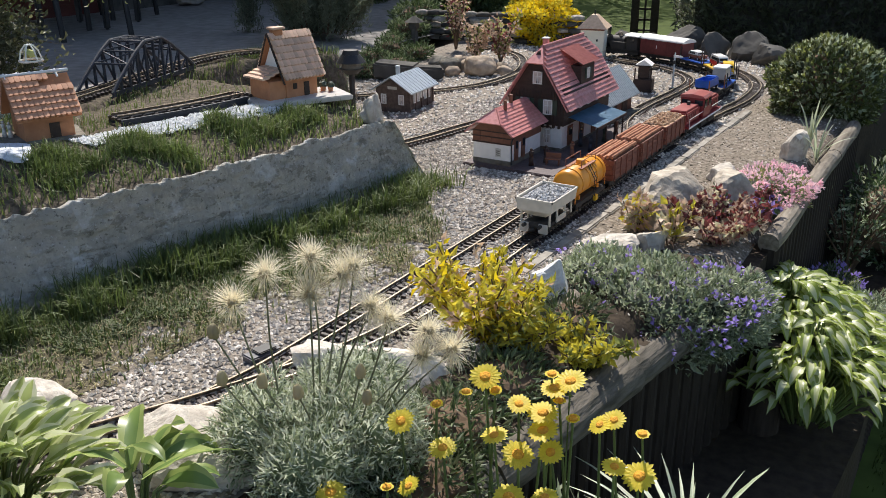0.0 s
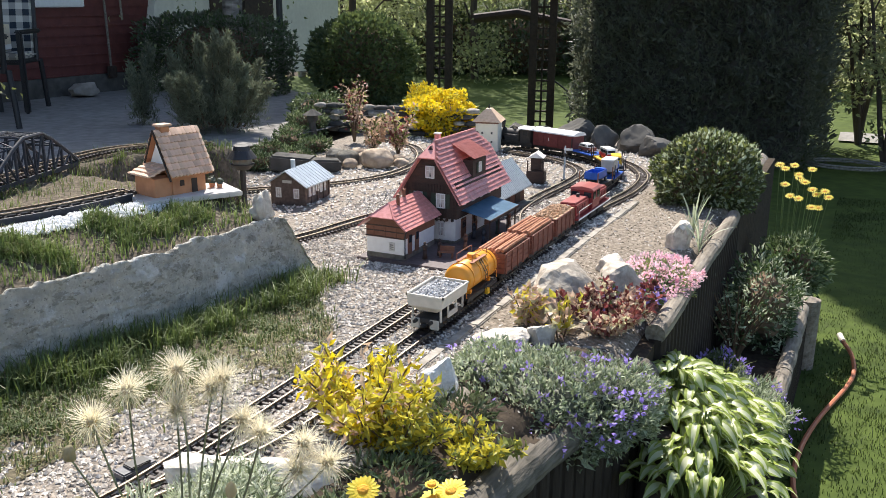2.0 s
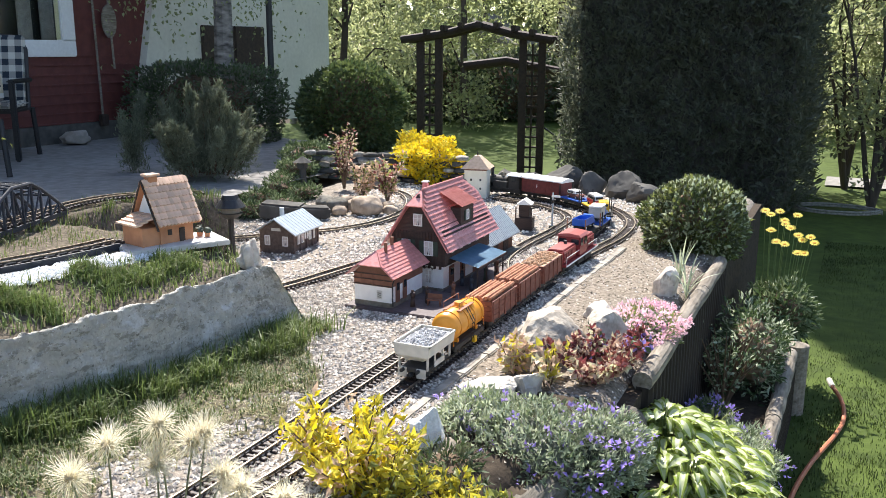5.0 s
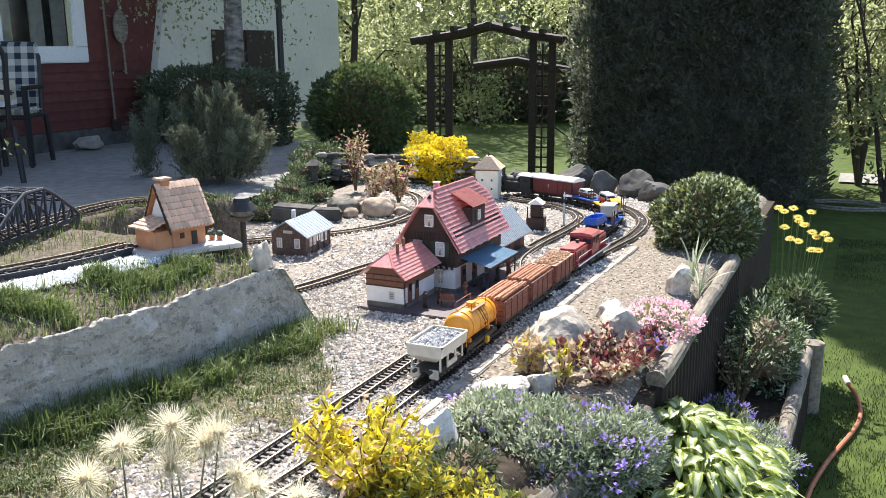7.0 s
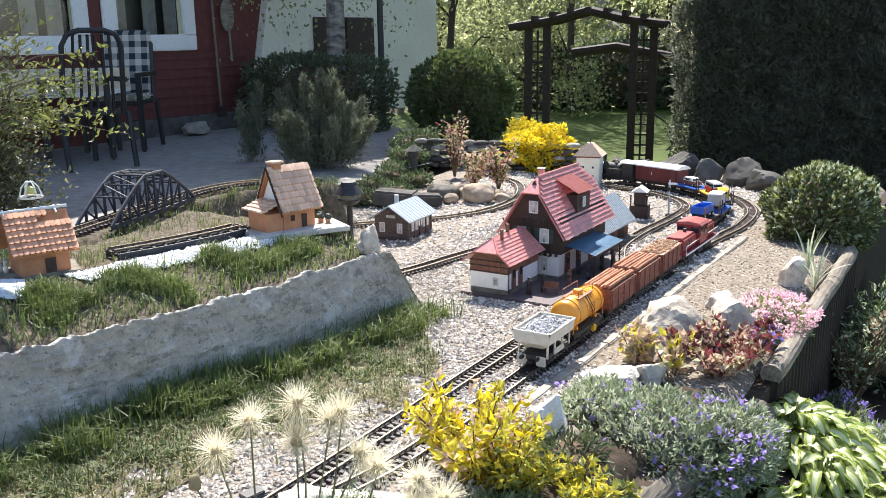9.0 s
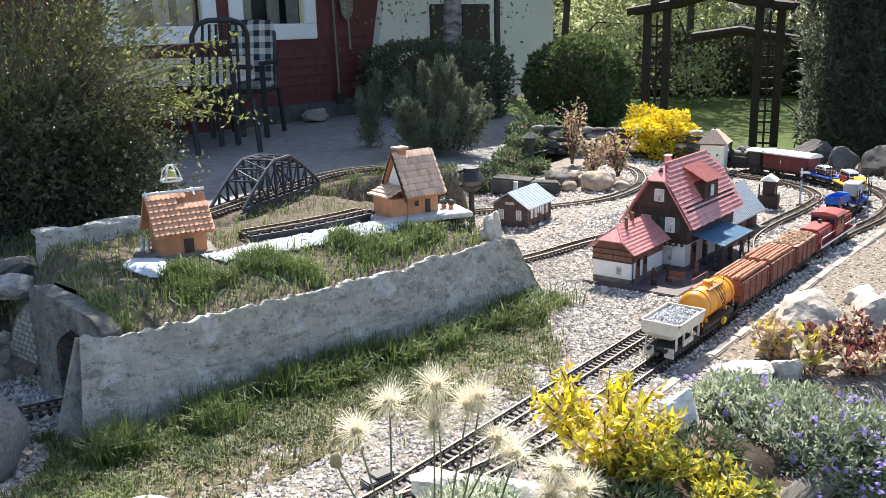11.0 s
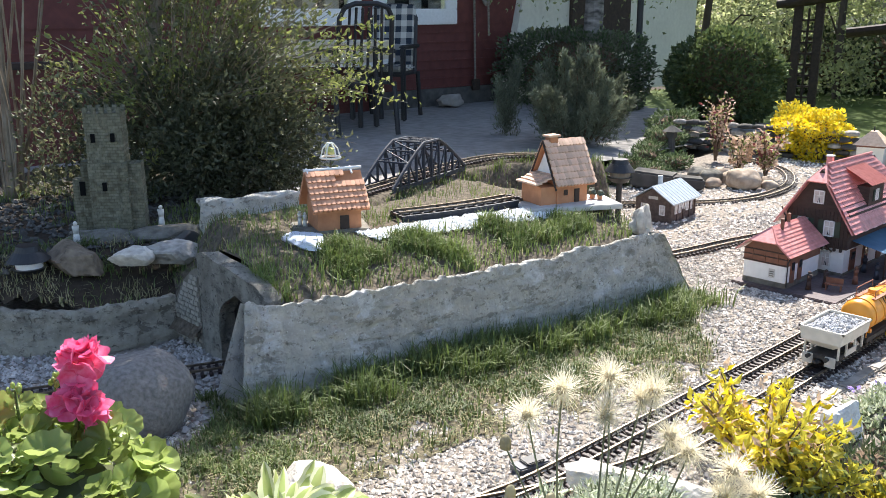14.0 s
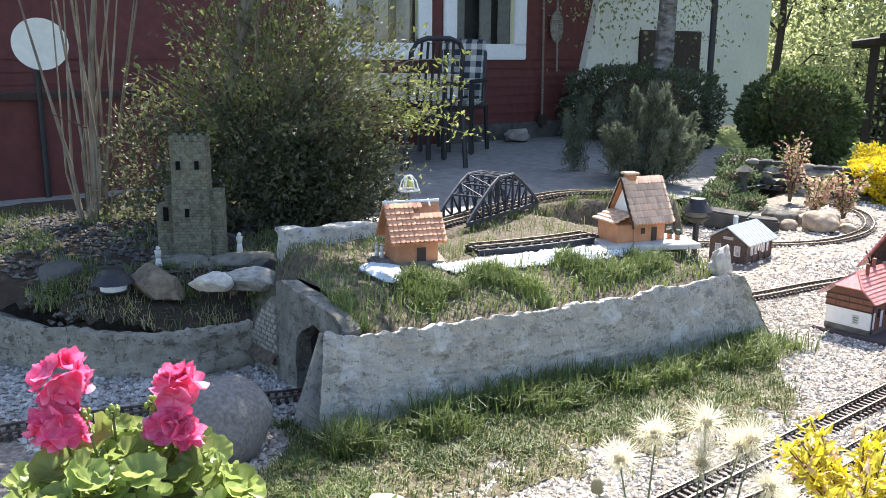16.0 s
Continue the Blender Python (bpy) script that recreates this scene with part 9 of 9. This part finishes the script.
def foot_strip(x, y):
    """How thick the grass stands between the wall and the tracks, 0 to 1."""
    if not (0.0 < x - wall_x(y) + (0.35 if y < 0.9 else 0) and 0.55 < y < 2.95) or (x + 1.90) ** 2 + (y - 0.68) ** 2 < 0.03:
        return 0
    if y > 2.6 and x < -1.60:
        return 0
    lim = GRASS_EDGE[-1][1]
    for (ya, xa), (yb, xb) in zip(GRASS_EDGE, GRASS_EDGE[1:]):
        if ya <= y <= yb:
            lim = xa + (xb - xa) * (y - ya) / (yb - ya)
    d = lim + 0.05 + 0.10 * noise.noise((x * 5, y * 5, 4)) + 0.05 * noise.noise((x * 14, y * 14, 8)) - x
    return max(0.0, min(1.0, 0.15 + d * 6)) * (0.22 + tufts(x, y, 9, -0.10)) * (1.4 if x - wall_x(y) < 0.12 else 1.0)


litter = sheet("grass_ground", -1.95, -1.08, 0.5, 2.95, 0.012, lambda x, y: bed_height(x, y) + 0.004 + 0.003 * noise.noise((x * 40, y * 40, 1)), LITTER, inside=lambda x, y: foot_strip(x, y) > 0.10 + 0.2 * noise.noise((x * 45, y * 45, 2)))
tagged(litter, "dull earth and dead grass under the green blades", "ground", kind="structure")
def green_share(x, y):
    """Green grass: thick by the wall, thinning towards the gravel."""
    d = x - wall_x(y)
    return foot_strip(x, y) * (1.0 if d < 0.22 else max(0.16, 1.0 - (d - 0.22) * 3.2))


brown = sheet("brown_grit", -0.765, -0.30, 2.35, 4.9, 0.015, lambda x, y: bed_height(x, y) + 0.004 + 0.003 * noise.noise((x * 50, y * 50, 1)), BROWN_GRIT, inside=lambda x, y: x < edge_x(y) - 0.03)
tagged(brown, "brown leaf-strewn grit beside the kerb", "gravel", kind="structure")
def in_soil(x, y):
    """Dark planting soil between the rocks and the log edge."""
    return x > -0.655 + 0.03 * noise.noise((x * 9, y * 9, 6)) - 0.12 * min(1.0, max(0.0, 1.45 - y) / 0.3) and 0.55 < y < 2.34 and x < edge_x(y) - 0.01


soil_patch = sheet("planting_soil", -0.9, -0.24, 0.5, 2.4, 0.015, lambda x, y: bed_height(x, y) + 0.006 + 0.006 * noise.noise((x * 40, y * 40, 1)), SOIL, inside=in_soil)
tagged(soil_patch, "dark planting soil among the flowers", "soil", kind="structure")
scatter_grass("grass_strip", 16500, (-1.95, -1.05, 0.55, 2.95), 0.034, 0.0042, GRASS, green_share, bed_height, 73, "uneven green grass along the wall's foot", 1.35)
scatter_grass("grass_strip", 12500, (-1.95, -1.05, 0.55, 2.95), 0.026, 0.0030, DRYGRASS, foot_strip, bed_height, 74, "dry blades among the grass at the wall", 1.6)
scatter_grass("grass_tufts", 5200, (-1.85, -1.25, 0.86, 2.58), 0.085, 0.0042, GRASS, lambda x, y: 0.1 + tufts(x, y, 7, -0.1) if 0.01 < x - wall_x(y) < 0.17 + 0.07 * noise.noise((y * 5, 0, 0)) else 0, bed_height, 75, "tall dark grass tufts against the wall", 1.1)
scatter_grass("bank_grass", 2400, (-3.1, -2.3, 0.5, 1.5), 0.04, 0.0035, GRASS, lambda x, y: 0.05 + tufts(x, y, 6, 0.08) if x < -2.50 - max(0, 0.8 - y) * 1.2 and x > -2.95 else 0, castle_ground, 76, "weedy grass on the castle bank", 1.3)
scatter_grass("bank_grass", 1600, (-3.1, -2.3, 0.5, 1.5), 0.035, 0.003, DRYGRASS, lambda x, y: 0.1 + tufts(x, y, 5, 0.0) if x < -2.50 - max(0, 0.8 - y) * 1.2 and x > -2.95 else 0, castle_ground, 82, "dead stalks on the castle bank", 1.6)
behind = lambda x, y: 0 if (x + 2.19) ** 2 + (y - 1.50) ** 2 < 0.013 or (abs(x + 2.02 - (y - 1.54) * 0.2) < 0.075 and 1.48 < y < 2.32) or (abs(x + 2.07) < 0.06 and y > 1.72) or (abs(x + 2.60 + (y - 2.22) * 0.33) < 0.09 and y > 1.6) else (0.35 + tufts(x, y, 6, -0.1)) * (1.0 if y < 1.75 else 0.3)
scatter_grass("bank_grass", 2600, (-2.78, -1.95, 1.1, 2.6), 0.032, 0.003, GRASS, behind, mound_z, 77, "weedy grass behind the hut", 0.9)
scatter_grass("bank_grass", 1100, (-2.78, -1.95, 1.1, 2.6), 0.036, 0.003, DRYGRASS, behind, mound_z, 79, "dry grass behind the hut", 1.0)
scatter_grass("bank_grass", 5200, (-3.4, -2.2, 1.7, 3.9), 0.045, 0.003, GRASS, lambda x, y: (0.15 + tufts(x, y, 6, -0.05)) if bank_z(x, y) > 0.0 and (bank_z(x, y) < 0.325) else 0, bank_z, 80, "weeds on the bank of the upper track", 0.9)
LAWN_BLADE = mat("lawn_blade", (0.055, 0.078, 0.014), (0.03, 0.045, 0.009), 3, 0.6, vary=0.5, thin=0.35)
scatter_grass("bank_grass", 2200, (-4.3, -2.9, 0.5, 1.6), 0.05, 0.003, GRASS, lambda x, y: tufts(x, y, 5, 0.05), castle_ground, 81, "sparse weeds on the dark earth by the castle", 0.9)
scatter_grass("lawn_grass", 32000, (0.14, 1.6, 2.6, 9.0), 0.022, 0.004, LAWN_BLADE, lambda x, y: 0.3 + tufts(x, y, 3, -0.1), lambda x, y: -0.80, 78, "mown lawn blades beside the bed", 0.9)

# ---- loose pebbles on the gravel ----
rng = np.random.default_rng(12)
oct_v = np.array([(1, 0, 0), (-1, 0, 0), (0, 1, 0), (0, -1, 0), (0, 0, 1), (0, 0, -1)], float)
oct_f = [(0, 2, 4), (2, 1, 4), (1, 3, 4), (3, 0, 4), (2, 0, 5), (1, 2, 5), (3, 1, 5), (0, 3, 5)]


def pebbles(n, box, size, keep, z, seed, material, label):
    rng = np.random.default_rng(seed)
    v, f = [], []
    c = 0
    while c < n:
        x, y = rng.uniform(box[0], box[1]), rng.uniform(box[2], box[3])
        if not keep(x, y):
            continue
        s = size * rng.uniform(0.5, 1.5)
        a = rng.uniform(0, 6.28)
        R = np.array([[math.cos(a), -math.sin(a), 0], [math.sin(a), math.cos(a), 0], [0, 0, 1]])
        q = (oct_v * np.array([1, rng.uniform(0.6, 1), rng.uniform(0.45, 0.8)]) * s + rng.normal(size=(6, 3)) * s * 0.12) @ R.T + np.array([x, y, z(x, y) + s * 0.25])
        o = len(v)
        v += q.tolist()
        f += [tuple(o + k for k in t) for t in oct_f]
        c += 1
    return tagged(strips("pebbles", v, f, material), label, "pebbles", kind="stuff")


def open_gravel(x, y):
    if x > edge_x(y) - 0.05 or (x < wall_x(y) + 0.02 and y < 2.64):
        return False
    if x > -0.77 and y > 2.35 or (in_soil(x, y) and int(x * 9973 + y * 7919) % 9):
        return False
    return foot_strip(x, y) < 0.18 or (int(x * 9973 + y * 7919) % 6 == 0)


pebbles(33000, (-2.0, -0.3, 0.5, 4.2), 0.0062, open_gravel, bed_height, 5, PEBBLE, "loose pale pebbles of the gravel bed")
pebbles(2600, (-0.765, -0.3, 2.35, 4.9), 0.0055, lambda x, y: x < edge_x(y) - 0.04, bed_height, 10, PEBBLE, "pale chips strewn beside the kerb")
pebbles(5200, (-0.765, -0.3, 2.35, 4.9), 0.0055, lambda x, y: x < edge_x(y) - 0.04, bed_height, 9, BROWN_GRIT, "small brown chips beside the kerb")
pebbles(9000, (-2.9, -0.4, 3.2, 6.1), 0.009, lambda x, y: x < -0.77 or (x < edge_x(y) - 0.03 and y > 4.8), bed_height, 6, PEBBLE, "loose pale pebbles round the curve")
# shade before the portal is carried by the darker pebble colour
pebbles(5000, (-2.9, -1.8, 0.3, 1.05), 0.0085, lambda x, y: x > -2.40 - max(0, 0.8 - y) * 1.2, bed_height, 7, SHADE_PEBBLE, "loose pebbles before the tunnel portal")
pebbles(3000, (-2.15, -1.80, 1.5, 2.25), 0.005, lambda x, y: abs(x + 2.02 - (y - 1.54) * 0.2) < 0.06, lambda x, y: mound_z(x, y) + 0.007, 8, WHITE_GRIT, "white grit chips on the mound")
pebbles(2600, (-4.3, -2.75, 0.5, 1.7), 0.012, lambda x, y: x < -2.75, castle_ground, 12, DARK_STONE, "dark rubble on the earth by the castle")
track([(-2.03, 1.6), (-2.04, 1.25), (-2.08, 1.03), (-2.15, 0.85), (-2.25, 0.6), (-2.33, 0.33), (-2.36, 0.0), (-2.34, -0.25)], "track running into the tunnel portal")
